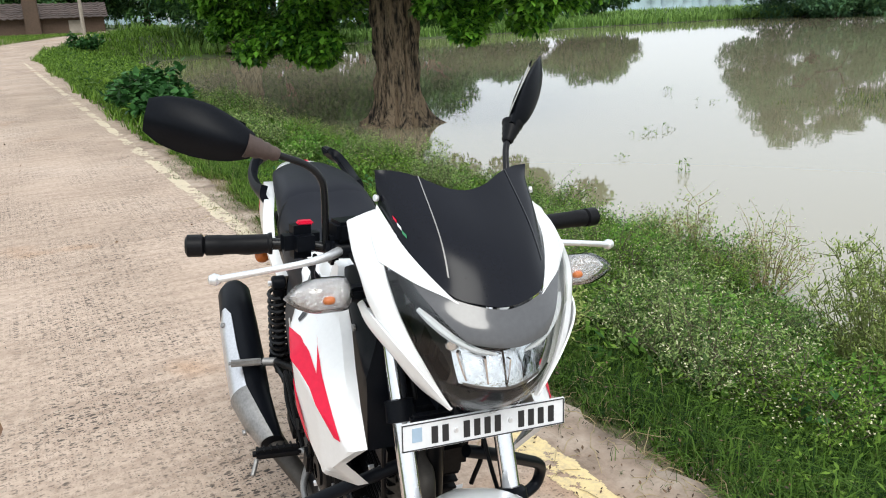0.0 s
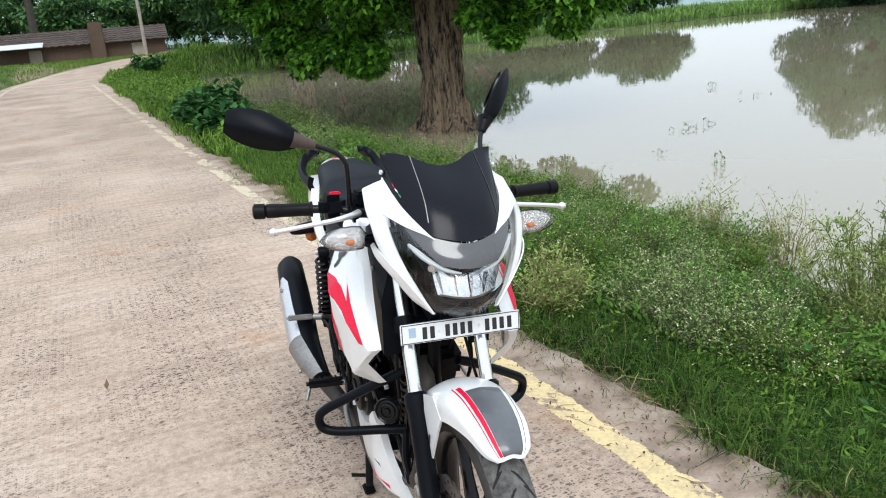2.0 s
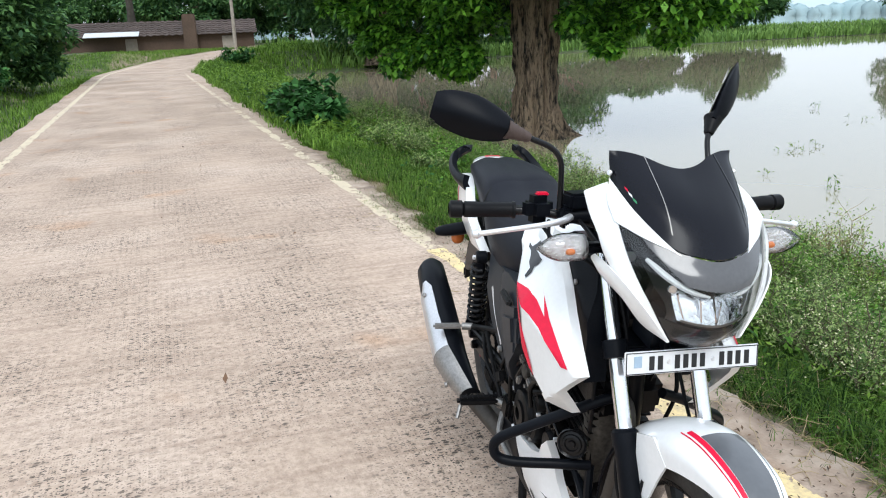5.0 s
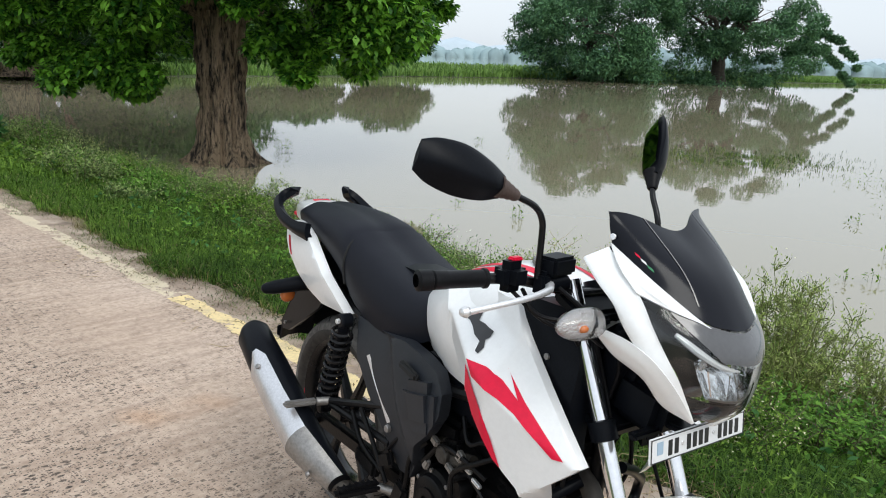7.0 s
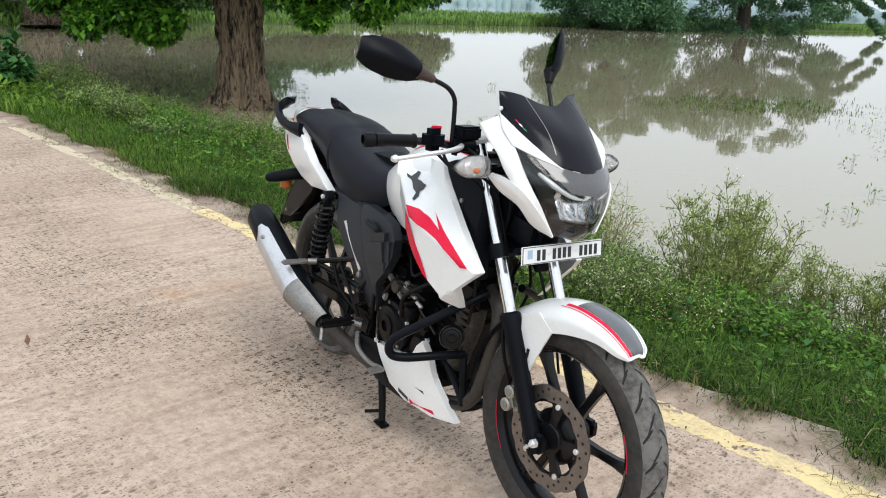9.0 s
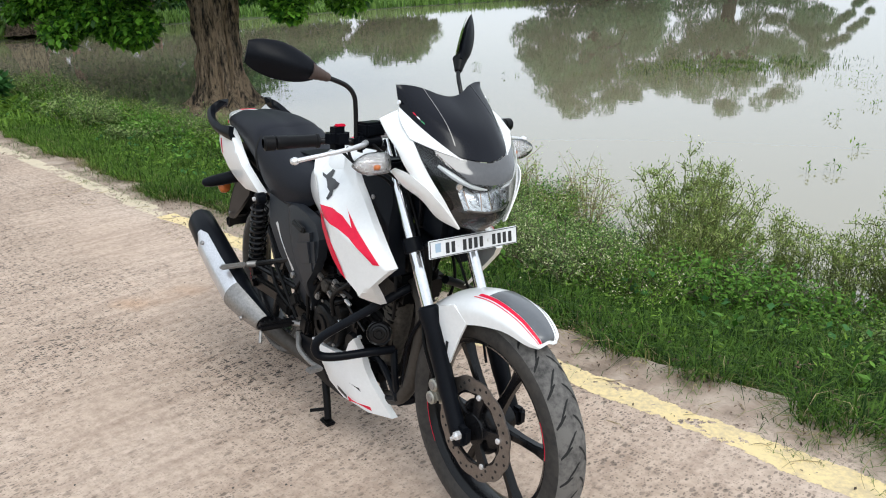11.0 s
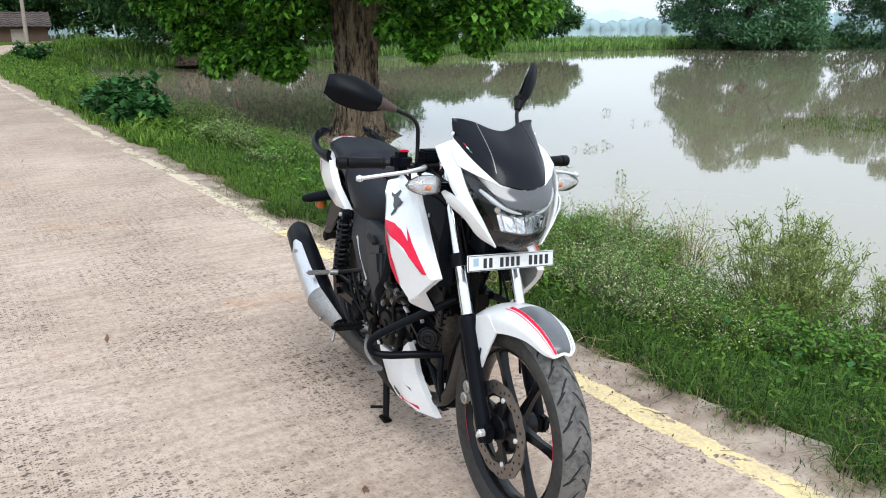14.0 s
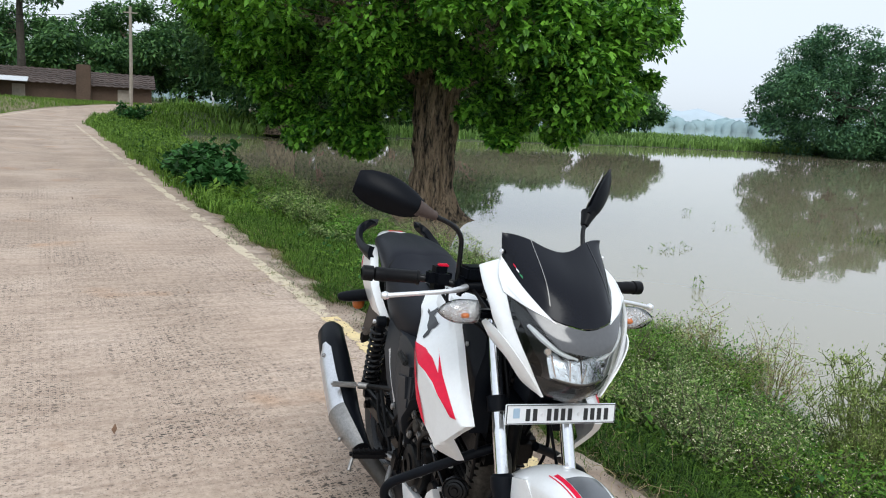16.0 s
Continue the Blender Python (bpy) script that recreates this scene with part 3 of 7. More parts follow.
make_tree("shade_tree", (-22.6, 40.6, -0.6), 3.0, 0.75, 0.6, 0.6, (-21.2, 41.6, 5.5), (7.4, 7.0, 4.8), 130, 380, 0.42, M_LEAF_MID,
          "dark leafy tree with a thick trunk behind the pond", 5, limbs=9, low=-0.95, size=1.5, outline=0.15)
PLUME = tuple((8.0 + 0.5 * k + 0.2 * j, 1.0 - 0.15 * k, 3.9 + 2.4 * math.sin(0.23 * k + 0.5 * j) - 1.6 * j - 0.005 * k * k + 0.2 * math.sin(k * 2.1), 0.75 - 0.025 * k) for j in (0, 1) for k in range(15))
FARTREES = (((13.8, 87.0, -0.8), (13.4, 87.0, 4.4), (8.6, 7.5, 7.0), 11, ()), ((29.0, 92.0, -0.8), (29.4, 92.0, 4.7), (10.0, 8.0, 7.5), 12, PLUME))
for _b, _c, _r, _k, _p in FARTREES:
    make_tree("pond_tree", _b, 4.0, 0.8, 0.6, 0.7, _c, _r, 185, 420, 0.38, M_LEAF_FAR,
              "dark spreading tree on the far bank of the pond", _k, limbs=10, low=-0.97, outline=0.34, size=1.4, boughs=_p, slender=0.5, bark=M_DARKBARK)


# ---------------------------------------------------------------- motorcycle
M_WHITE = surface("white_paint", (0.84, 0.845, 0.845), 0.28, var=0.05, scale=3, fine=90, bump=0.02, dist=0.0005, coat=0.6)
M_RED = surface("red_decal", (0.70, 0.008, 0.045), 0.4, var=0.12, scale=8, fine=90, bump=0, coat=0.05, spec=0.25)
M_DECALGREY = surface("grey_decal", (0.10, 0.105, 0.115), 0.32, var=0.15, bump=0, coat=0.4)
M_DECALBLACK = surface("black_decal", (0.02, 0.02, 0.022), 0.35, var=0.2, bump=0)
M_BLACK = surface("black_plastic", (0.005, 0.006, 0.0085), 0.36, var=0.4, scale=9, fine=250, bump=0.12, dist=0.0008, spec=0.09)
M_GLOSSBLACK = surface("gloss_black_metal", (0.008, 0.008, 0.009), 0.24, var=0.3, scale=8, fine=120, bump=0.05, dist=0.0008, spec=0.25)
M_SEAT = surface("seat_vinyl", (0.008, 0.009, 0.014), 0.5, var=0.3, scale=6, fine=420, bump=0.25, dist=0.001, spec=0.16)
M_RUBBER = surface("black_rubber", (0.006, 0.006, 0.007), 0.42, spec=0.13, var=0.4, scale=15, fine=160, bump=0.2, dist=0.001)
M_WALL = surface("tyre_wall", (0.022, 0.021, 0.021), 0.7, var=0.5, scale=9, fine=60, bump=0.2, dist=0.001, second=(0.055, 0.05, 0.045), span=(0.5, 0.8), spec=0.25)
M_TYRE = surface("dusty_tyre", (0.135, 0.127, 0.118), 0.85, var=0.5, scale=9, fine=70, bump=0.4, dist=0.002, second=(0.035, 0.033, 0.032), span=(0.40, 0.66))
M_GROOVE = surface("tyre_groove", (0.012, 0.012, 0.012), 0.9, var=0.2, bump=0)
M_CHROME = surface("chrome", (0.82, 0.82, 0.84), 0.10, 1.0, var=0.08, scale=10, fine=80, bump=0)
M_ALLOY = surface("brushed_alloy", (0.80, 0.80, 0.81), 0.40, 0.65, var=0.15, scale=12, fine=160, bump=0.1, dist=0.0006)
M_DULL = surface("dull_alloy", (0.30, 0.29, 0.28), 0.5, 0.8, var=0.35, scale=14, fine=120, bump=0.25, dist=0.001)
M_CALIPER = surface("caliper_grey", (0.42, 0.40, 0.35), 0.42, 0.6, var=0.25, scale=20, fine=140, bump=0.15, dist=0.0008)
M_STEEL = surface("brake_steel", (0.25, 0.22, 0.20), 0.45, 0.9, var=0.3, scale=30, fine=200, bump=0.1, dist=0.0005)
M_ENGINE = surface("engine_black", (0.007, 0.007, 0.008), 0.34, spec=0.13, var=0.6, scale=14, fine=90, bump=0.35, dist=0.002, second=(0.004, 0.004, 0.004))
M_DUSTY = surface("dusty_cylinder", (0.105, 0.092, 0.078), 0.7, 0.2, var=0.5, scale=14, fine=80, bump=0.3, dist=0.001, second=(0.015, 0.014, 0.013), spec=0.25)
M_PIPE = surface("burnt_pipe", (0.06, 0.053, 0.046), 0.55, 0.5, var=0.4, scale=8, fine=60, bump=0.1)
M_BOOT = surface("dusty_rubber_boot", (0.075, 0.05, 0.042), 0.7, var=0.3, scale=20, fine=150, bump=0.2, dist=0.001)
M_AMBER = surface("amber_lens", (0.60, 0.16, 0.035), 0.2, var=0.15, bump=0, coat=0.5)
M_SCREEN = surface("smoked_screen", (0.0045, 0.005, 0.009), 0.20, var=0.2, scale=4, fine=160, bump=0.02, dist=0.0005, spec=0.2)
M_HOUSING = surface("lamp_housing", (0.022, 0.023, 0.025), 0.25, var=0.25, bump=0.02, coat=0.3)
M_BROW = surface("smoked_brow", (0.075, 0.074, 0.077), 0.14, var=0.15, scale=5, fine=120, bump=0, coat=0.7)
M_PLATE = surface("plate_white", (0.78, 0.79, 0.80), 0.4, var=0.06, scale=14, fine=120, bump=0.05, dist=0.0005)
M_GREEN = surface("green_decal", (0.03, 0.22, 0.09), 0.4, bump=0)
M_BLUE = surface("plate_mark", (0.36, 0.48, 0.60), 0.4, bump=0)
M_REFLECT = surface("lamp_reflector", (0.85, 0.86, 0.88), 0.10, 1.0, var=0.2, scale=40, fine=90, bump=0.35, dist=0.004, coat=0.3)
M_FACET = surface("faceted_reflector", (0.86, 0.86, 0.87), 0.25, 0.8, var=0.2, scale=60, fine=170, bump=1.0, dist=0.006)
M_SHIELD = surface("brushed_shield", (0.66, 0.66, 0.68), 0.34, 0.85, var=0.2, scale=10, fine=160, bump=0.1, dist=0.0006)
M_SATIN = surface("satin_black_plastic", (0.022, 0.025, 0.031), 0.42, var=0.3, scale=9, fine=250, bump=0.12, dist=0.0008, spec=0.28)
M_DRL = surface("lamp_white", (0.85, 0.87, 0.88), 0.15, var=0.05, bump=0, coat=0.6)


def clear_glass(name, tint, gloss=0.03):
    m = bpy.data.materials.new(name)
    m.use_nodes = True
    nt = m.node_tree
    out = nt.nodes["Material Output"]
    tr, gl = nt.nodes.new("ShaderNodeBsdfTransparent"), nt.nodes.new("ShaderNodeBsdfGlossy")
    tr.inputs["Color"].default_value = (*tint, 1)
    gl.inputs["Roughness"].default_value = gloss
    fr = nt.nodes.new("ShaderNodeFresnel")
    fr.inputs["IOR"].default_value = 1.55
    mix = nt.nodes.new("ShaderNodeMixShader")
    nt.links.new(fr.outputs["Fac"], mix.inputs["Fac"])
    nt.links.new(tr.outputs["BSDF"], mix.inputs[1])
    nt.links.new(gl.outputs["BSDF"], mix.inputs[2])
    nt.links.new(mix.outputs["Shader"], out.inputs["Surface"])
    return m


M_LENS = clear_glass("headlamp_lens", (0.93, 0.94, 0.94))
M_CLEAR = clear_glass("clear_lens", (0.95, 0.95, 0.95), 0.06)
M_MIRROR = surface("mirror_glass", (0.55, 0.56, 0.57), 0.03, 1.0, var=0.02, bump=0)

BIKE_POSE = pose(-0.321, 2.328, ROAD_Z, 0, 0, -52.9) @ pose(0, 0, 0, -3.0, 0, 0)
_pivot = Vector((0.985, 0, 0.93))
STEER = Matrix.Translation(_pivot) @ Matrix.Rotation(radians(2.4), 4, Vector((-0.432, 0, 0.902))) @ Matrix.Translation(-_pivot)
bike = blank("motorcycle", BIKE_POSE)
tagged(bike, "white naked motorcycle with red and black decals parked on the road", "motorcycle")
MIRROR_Y = Matrix.Diagonal((1, -1, 1, 1))


def spline(pts, n):
    """n points on a smooth curve through pts."""
    p = np.asarray(pts, float)
    if len(p) == 2:
        t = np.linspace(0, 1, n)[:, None]
        return p[0] + (p[1] - p[0]) * t
    q = np.vstack([2 * p[0] - p[1], p, 2 * p[-1] - p[-2]])
    x = np.linspace(0, len(p) - 1, n)
    i = np.minimum(x.astype(int), len(p) - 2)
    t = (x - i)[:, None]
    a, b, c, d = q[i], q[i + 1], q[i + 2], q[i + 3]
    return 0.5 * (2 * b + (c - a) * t + (2 * a - 5 * b + 4 * c - d) * t ** 2 + (3 * b - a - 3 * c + d) * t ** 3)


class Loft:
    """A smooth surface through cross-sections."""

    def __init__(self, sections):
        k = 41
        self.s = np.array([spline(c, k) for c in sections])
        n = np.cross(np.gradient(self.s, axis=1), np.gradient(self.s, axis=0))
        self.out = 1.0 if (n * (self.s - self.s.reshape(-1, 3).mean(0))).sum() > 0 else -1.0

    def grid(self, nu, nv, u=(0, 1), v=(0, 1), lift=0.0):
        k = self.s.shape[1]
        full = np.stack([spline(self.s[:, j], 81) for j in range(k)], 1)
        iv, iu = np.linspace(v[0], v[1], nv) * 80, np.linspace(u[0], u[1], nu) * (k - 1)

        def sample(iv, iu):
            iv, iu = np.clip(iv, 0, 80), np.clip(iu, 0, k - 1)
            a, b = np.minimum(iv.astype(int), 79), np.minimum(iu.astype(int), k - 2)
            fa, fb = (iv - a)[:, None, None], (iu - b)[None, :, None]
            g = lambda i, j: full[np.ix_(i, j)]
            return (g(a, b) * (1 - fa) + g(a + 1, b) * fa) * (1 - fb) + (g(a, b + 1) * (1 - fa) + g(a + 1, b + 1) * fa) * fb

        p = sample(iv, iu)
        if lift:
            du = sample(iv, iu + 0.5) - sample(iv, iu - 0.5)
            dv = sample(iv + 1, iu) - sample(iv - 1, iu)
            nrm = np.cross(du, dv) * self.out
            nrm /= np.linalg.norm(nrm, axis=2)[:, :, None] + 1e-12
            p = p + nrm * lift
        return p


class Shape:
    """Collects pieces of one mesh."""

    def __init__(self):
        self.v, self.f = [], []

    def add(self, v, f):
        o = len(self.v)
        self.v += [tuple(map(float, q)) for q in v]
        self.f += [tuple(int(i) + o for i in q) for q in f]
        return self

    def grid(self, p, thick=0.0, away=None):
        """A sheet; thick gives it a second skin and rims, moved along away or along its normals."""
        nv, nu = p.shape[:2]
        q = [(i * nu + j, i * nu + j + 1, (i + 1) * nu + j + 1, (i + 1) * nu + j) for i in range(nv - 1) for j in range(nu - 1)]
        if not thick:
            return self.add(p.reshape(-1, 3), q)
        if away is None:
            n = np.cross(np.gradient(p, axis=1), np.gradient(p, axis=0))
            n /= np.linalg.norm(n, axis=2)[:, :, None] + 1e-12
            n *= -1.0 if (n * (p - p.reshape(-1, 3).mean(0))).sum() > 0 else 1.0
        else:
            n = np.broadcast_to(np.asarray(away, float), p.shape)
        b = p + n * thick
        m = nv * nu
        rim = [i for i in range(nu)] + [i * nu + nu - 1 for i in range(1, nv)] + [(nv - 1) * nu + j for j in range(nu - 2, -1, -1)] + [i * nu for i in range(nv - 2, 0, -1)]
        f = q + [tuple(m + k for k in reversed(c)) for c in q]
        f += [(rim[i], rim[i - 1], m + rim[i - 1], m + rim[i]) for i in range(len(rim))]
        return self.add(np.concatenate([p.reshape(-1, 3), b.reshape(-1, 3)]), f)

    def rings(self, p, caps=True):
        """A closed skin over rings of points, p[ring][corner]."""
        p = np.asarray(p, float)
        nv, nu = p.shape[:2]
        f = [(i * nu + j, i * nu + (j + 1) % nu, (i + 1) * nu + (j + 1) % nu, (i + 1) * nu + j) for i in range(nv - 1) for j in range(nu)]
        if caps:
            f += [tuple(reversed(range(nu))), tuple((nv - 1) * nu + j for j in range(nu))]
        return self.add(p.reshape(-1, 3), f)

    def tube(self, pts, r, sides=10, smooth=0):
        pts = spline(pts, smooth) if smooth else np.asarray(pts, float)
        rr = np.interp(np.linspace(0, 1, len(pts)), np.linspace(0, 1, len(np.atleast_1d(r))), np.atleast_1d(r))
        t = np.gradient(pts, axis=0)
        t /= np.linalg.norm(t, axis=1)[:, None] + 1e-9
        u = np.cross(t[0], (0.21, 0.34, 0.91))
        ring = []
        for k in range(len(pts)):
            u = u - (u @ t[k]) * t[k]
            u /= np.linalg.norm(u) + 1e-12
            w = np.cross(t[k], u)
            ring.append([pts[k] + rr[k] * (math.cos(a) * u + math.sin(a) * w) for a in np.arange(sides) * 2 * math.pi / sides])
        return self.rings(ring)

    def lathe(self, profile, centre, axis=(0, 1, 0), seg=40, closed=False):
        """profile: (radius, along the axis)."""
        ax = Vector(axis).normalized()
        u = Vector((0, 0, 1)) if abs(ax.z) < 0.8 else Vector((1, 0, 0))
        u = (u - ax * u.dot(ax)).normalized()
        w = ax.cross(u)
        c = Vector(centre)
        p = [[c + ax * h + (u * math.cos(a) + w * math.sin(a)) * r for r, h in profile] for a in np.arange(seg) * 2 * math.pi / seg]
        k = len(profile)
        f = []
        for i in range(seg):
            j = (i + 1) % seg
            for m in range(k if closed else k - 1):
                o = (m + 1) % k
                f.append((i * k + m, j * k + m, j * k + o, i * k + o))
        return self.add([q for r in p for q in r], f)

    def disc(self, centre, r, h, axis=(0, 1, 0), seg=20, edge=0.0):
        e = edge or min(r, h) * 0.2
        return self.lathe([(0.0001, -h / 2), (r - e, -h / 2), (r, -h / 2 + e), (r, h / 2 - e), (r - e, h / 2), (0.0001, h / 2)], centre, axis, seg)

    def box(self, centre, size, edge=0.004, turn=(0, 0, 0), taper=1.0):
        bm = bmesh.new()
        bmesh.ops.create_cube(bm, size=1.0)
        for v in bm.verts:
            k = taper if v.co.z < 0 else 1.0
            v.co = Vector((v.co.x * size[0] * k, v.co.y * size[1] * k, v.co.z * size[2]))
        if edge:
            bmesh.ops.bevel(bm, geom=bm.edges[:], offset=edge, segments=2, affect="EDGES")
        m = pose(*centre, *turn)
        bm.verts.index_update()
        self.add([m @ v.co for v in bm.verts], [[v.index for v in f.verts] for f in bm.faces])
        bm.free()
        return self

    def plate(self, outline, side, thick, step=0.02, smooth=0, lift=0.0):
        """A curved panel: an outline in x, z, bent over side(x, z) -> y, with its own thickness towards the middle."""
        o = [Vector(q) for q in (spline(outline, smooth) if smooth else outline)]
        pts = list(o)
        xs, zs = [q[0] for q in o], [q[1] for q in o]

        def inside(x, z):
            c = False
            for i in range(len(o)):
                a, b = o[i], o[i - 1]
                if (a[1] > z) != (b[1] > z) and x < (b[0] - a[0]) * (z - a[1]) / (b[1] - a[1]) + a[0]:
                    c = not c
            return c

        x = min(xs) + step / 2
        while x < max(xs):
            z = min(zs) + step / 2
            while z < max(zs):
                if inside(x, z) and min((Vector((x, z)) - q).length for q in o) > step * 0.45:
                    pts.append(Vector((x, z)))
                z += step
            x += step
        n = len(o)
        verts, _, faces, *_ = delaunay_2d_cdt(pts, [(i, (i + 1) % n) for i in range(n)], [list(range(n))], 1, 1e-6)
        sgn = 1 if side(xs[0], zs[0]) > 0 else -1
        out = [(q[0], side(q[0], q[1]) + sgn * lift, q[1]) for q in verts]
        m = len(out)
        f = [tuple(c) for c in faces]
        if not thick:
            return self.add(out, f)
        ins = [(a, b - sgn * thick, c) for a, b, c in out]
        f += [tuple(m + k for k in reversed(c)) for c in faces]
        cnt = {}
        for c in faces:
            for i in range(len(c)):
                e = (c[i - 1], c[i])
                cnt[tuple(sorted(e))] = cnt.get(tuple(sorted(e)), []) + [e]
        f += [(e[0][1], e[0][0], m + e[0][0], m + e[0][1]) for e in cnt.values() if len(e) == 1]
        return self.add(out + ins, f)

    def build(self, name, material, parent=None, label="", steer=False, mirror=False, smooth=True, at=None):
        bm = bmesh.new()
        vs = [bm.verts.new(q) for q in self.v]
        for c in self.f:
            if len(set(c)) > 2:
                try:
                    bm.faces.new([vs[i] for i in dict.fromkeys(c)])
                except ValueError:
                    pass
        if mirror:
            bmesh.ops.transform(bm, matrix=MIRROR_Y, verts=bm.verts[:])
        if at is not None:
            bmesh.ops.transform(bm, matrix=at, verts=bm.verts[:])
        if steer:
            bmesh.ops.transform(bm, matrix=STEER, verts=bm.verts[:])
        bmesh.ops.remove_doubles(bm, verts=bm.verts[:], dist=1e-6)
        return part(name, bm, material, parent or bike, label, smooth)


def both(shape, name, material, parent=None, label="", steer=False):
    """A part and its mirror image on the other side."""
    a = shape.build(name, material, parent, label, steer)
    b = shape.build(name, material, parent, label, steer, mirror=True)
    return a, b


# ---- wheels
def make_wheel(name, cx, cz, R, W, disc_y, disc_r, steer):
    c = (cx, 0, cz)
    hw = W / 2
    prof = [(R - 0.078, -hw * 0.72), (R - 0.062, -hw * 0.95), (R - 0.042, -hw), (R - 0.022, -hw * 0.93), (R - 0.008, -hw * 0.62), (R - 0.001, -hw * 0.28), (R, 0)]
    prof = prof + [(r, -y) for r, y in reversed(prof[:-1])]
    tyre = Shape().lathe(prof, c, seg=72).build("tyre", M_TYRE, None, "dusty grey rubber tyre", steer)
    tyre.name = name
    tyre.data.materials.append(M_WALL)
    mid = sum((v.co for v in tyre.data.vertices), Vector()) / len(tyre.data.vertices)
    for poly in tyre.data.polygons:
        poly.material_index = 1 if (poly.center - mid).length < R - 0.028 else 0
    for i in range(26):
        a = 2 * math.pi * i / 26
        for sg in (-1, 1):
            for k, (y0, y1, da, sh) in enumerate(((0.006, 0.70, 0.16, 0.0), (0.36, 0.95, 0.11, 0.11))):
                row = []
                for t in np.linspace(0, 1, 6):
                    yy = (y0 + (y1 - y0) * t) * hw
                    aa = a + sh + da * t ** 1.3 + (math.pi / 26 if sg > 0 else 0)
                    rr = np.interp(yy / hw, [0, 0.28, 0.62, 0.93, 1.0], [R, R - 0.001, R - 0.008, R - 0.022, R - 0.042]) + 0.0007
                    w = 0.0095 * math.sin(math.pi * (0.12 + 0.8 * t))
                    row.append([(cx + rr * math.sin(aa + e / R * w), sg * yy, cz + rr * math.cos(aa + e / R * w)) for e in (-0.5, 0.5)])
                Shape().grid(np.array(row)).build("tread_groove", M_GROOVE, tyre, "", steer)
    ri = R - 0.070
    hr = hw * 0.74
    rim = Shape().lathe([(ri + 0.004, -hr), (ri - 0.006, -hr - 0.002), (ri - 0.018, -hr + 0.006), (ri - 0.024, -hr * 0.5), (ri - 0.026, 0), (ri - 0.024, hr * 0.5), (ri - 0.018, hr - 0.006), (ri - 0.006, hr + 0.002), (ri + 0.004, hr)], c, seg=64)
    rim = rim.build("rim", M_GLOSSBLACK, tyre, "gloss black alloy rim", steer)
    for sg in (-1, 1):
        for a0, a1 in ((4.1, 4.7), (1.1, 1.5)):
            row = np.array([[(cx + r * math.sin(a), sg * (hr + 0.0026), cz + r * math.cos(a)) for r in (ri - 0.0055, ri - 0.002)] for a in np.linspace(a0, a1, 24)])
            Shape().grid(row).build("rim_stripe", M_RED, tyre, "thin red rim stripe", steer)
    hub = Shape().lathe([(0.001, -0.052), (0.03, -0.052), (0.034, -0.03), (0.028, -0.012), (0.028, 0.012), (0.036, 0.03), (0.036, 0.05), (0.001, 0.05)], c, seg=28)
    hub.build("hub", M_GLOSSBLACK, tyre, "", steer)
    for i in range(6):
        a = 2 * math.pi * i / 6 + 0.5
        sp = Shape()
        ring = []
        for r, w, d in ((0.024, 0.020, 0.020), (0.06, 0.015, 0.016), (0.12, 0.0115, 0.013), (0.17, 0.0125, 0.013), (ri - 0.02, 0.020, 0.016)):
            u, t = np.array([math.sin(a), 0, math.cos(a)]), np.array([math.cos(a), 0, -math.sin(a)])
            o = np.array(c) + u * r
            ring.append([o + t * w * x + np.array([0, d * y, 0]) for x, y in ((-1, -0.6), (-0.55, -1), (0.55, -1), (1, -0.6), (1, 0.6), (0.55, 1), (-0.55, 1), (-1, 0.6))])
        sp.rings(ring).build("spoke", M_GLOSSBLACK, tyre, "", steer)
    if disc_y:
        d = Shape()
        rows = []
        seg = 120
        for sd in (-1, 1):
            for rr in (0.72, 0.86, 1.0):
                rows.append([(cx + disc_r * rr * (1 + (0.032 * abs(math.sin(6 * a)) - 0.02 if rr == 1.0 else 0.02 * math.sin(12 * a) if rr < 0.75 else 0)) * math.sin(a), disc_y + sd * 0.002,
                              cz + disc_r * rr * (1 + (0.032 * abs(math.sin(6 * a)) - 0.02 if rr == 1.0 else 0.02 * math.sin(12 * a) if rr < 0.75 else 0)) * math.cos(a)) for a in np.arange(seg) * 2 * math.pi / seg])
        r = [rows[0], rows[1], rows[2], rows[5], rows[4], rows[3], rows[0]]
        d.rings(np.array(r), caps=False)
        disc = d.build("brake_disc", M_STEEL, tyre, "petal-shaped steel brake disc", steer)
        for i in range(36):
            a = 2 * math.pi * i / 36
            rr = disc_r * (0.79, 0.865, 0.93)[i % 3]
            Shape().disc((cx + rr * math.sin(a), disc_y - 0.0021, cz + rr * math.cos(a)), 0.0042, 0.0012, seg=8).build("drill_hole", M_GROOVE, disc, "", steer)
        k = Shape()
        for i in range(5):
            a = 2 * math.pi * i / 5 + 0.2
            u, t = np.array([math.sin(a), 0, math.cos(a)]), np.array([math.cos(a), 0, -math.sin(a)])
            ring = [[np.array([cx, disc_y + 0.002, cz]) + u * r + t * w * x + np.array([0, 0.005 * y, 0]) for x, y in ((-1, -1), (1, -1), (1, 1), (-1, 1))] for r, w in ((0.02, 0.02), (0.05, 0.012), (disc_r * 0.72, 0.018))]
            k.rings(ring)
        k.disc((cx, disc_y + 0.003, cz), 0.042, 0.016, seg=28).lathe([(0.001, 0.012), (0.060, 0.012), (0.066, 0.016), (0.074, 0.022), (0.074, 0.05)], (cx, disc_y, cz), seg=40)
        k.lathe([(disc_r * 0.68, -0.004), (disc_r * 0.75, -0.004), (disc_r * 0.75, 0.004), (disc_r * 0.68, 0.004)], (cx, disc_y + 0.003, cz), seg=48, closed=True)
        k.build("disc_carrier", M_GLOSSBLACK, tyre, "", steer)
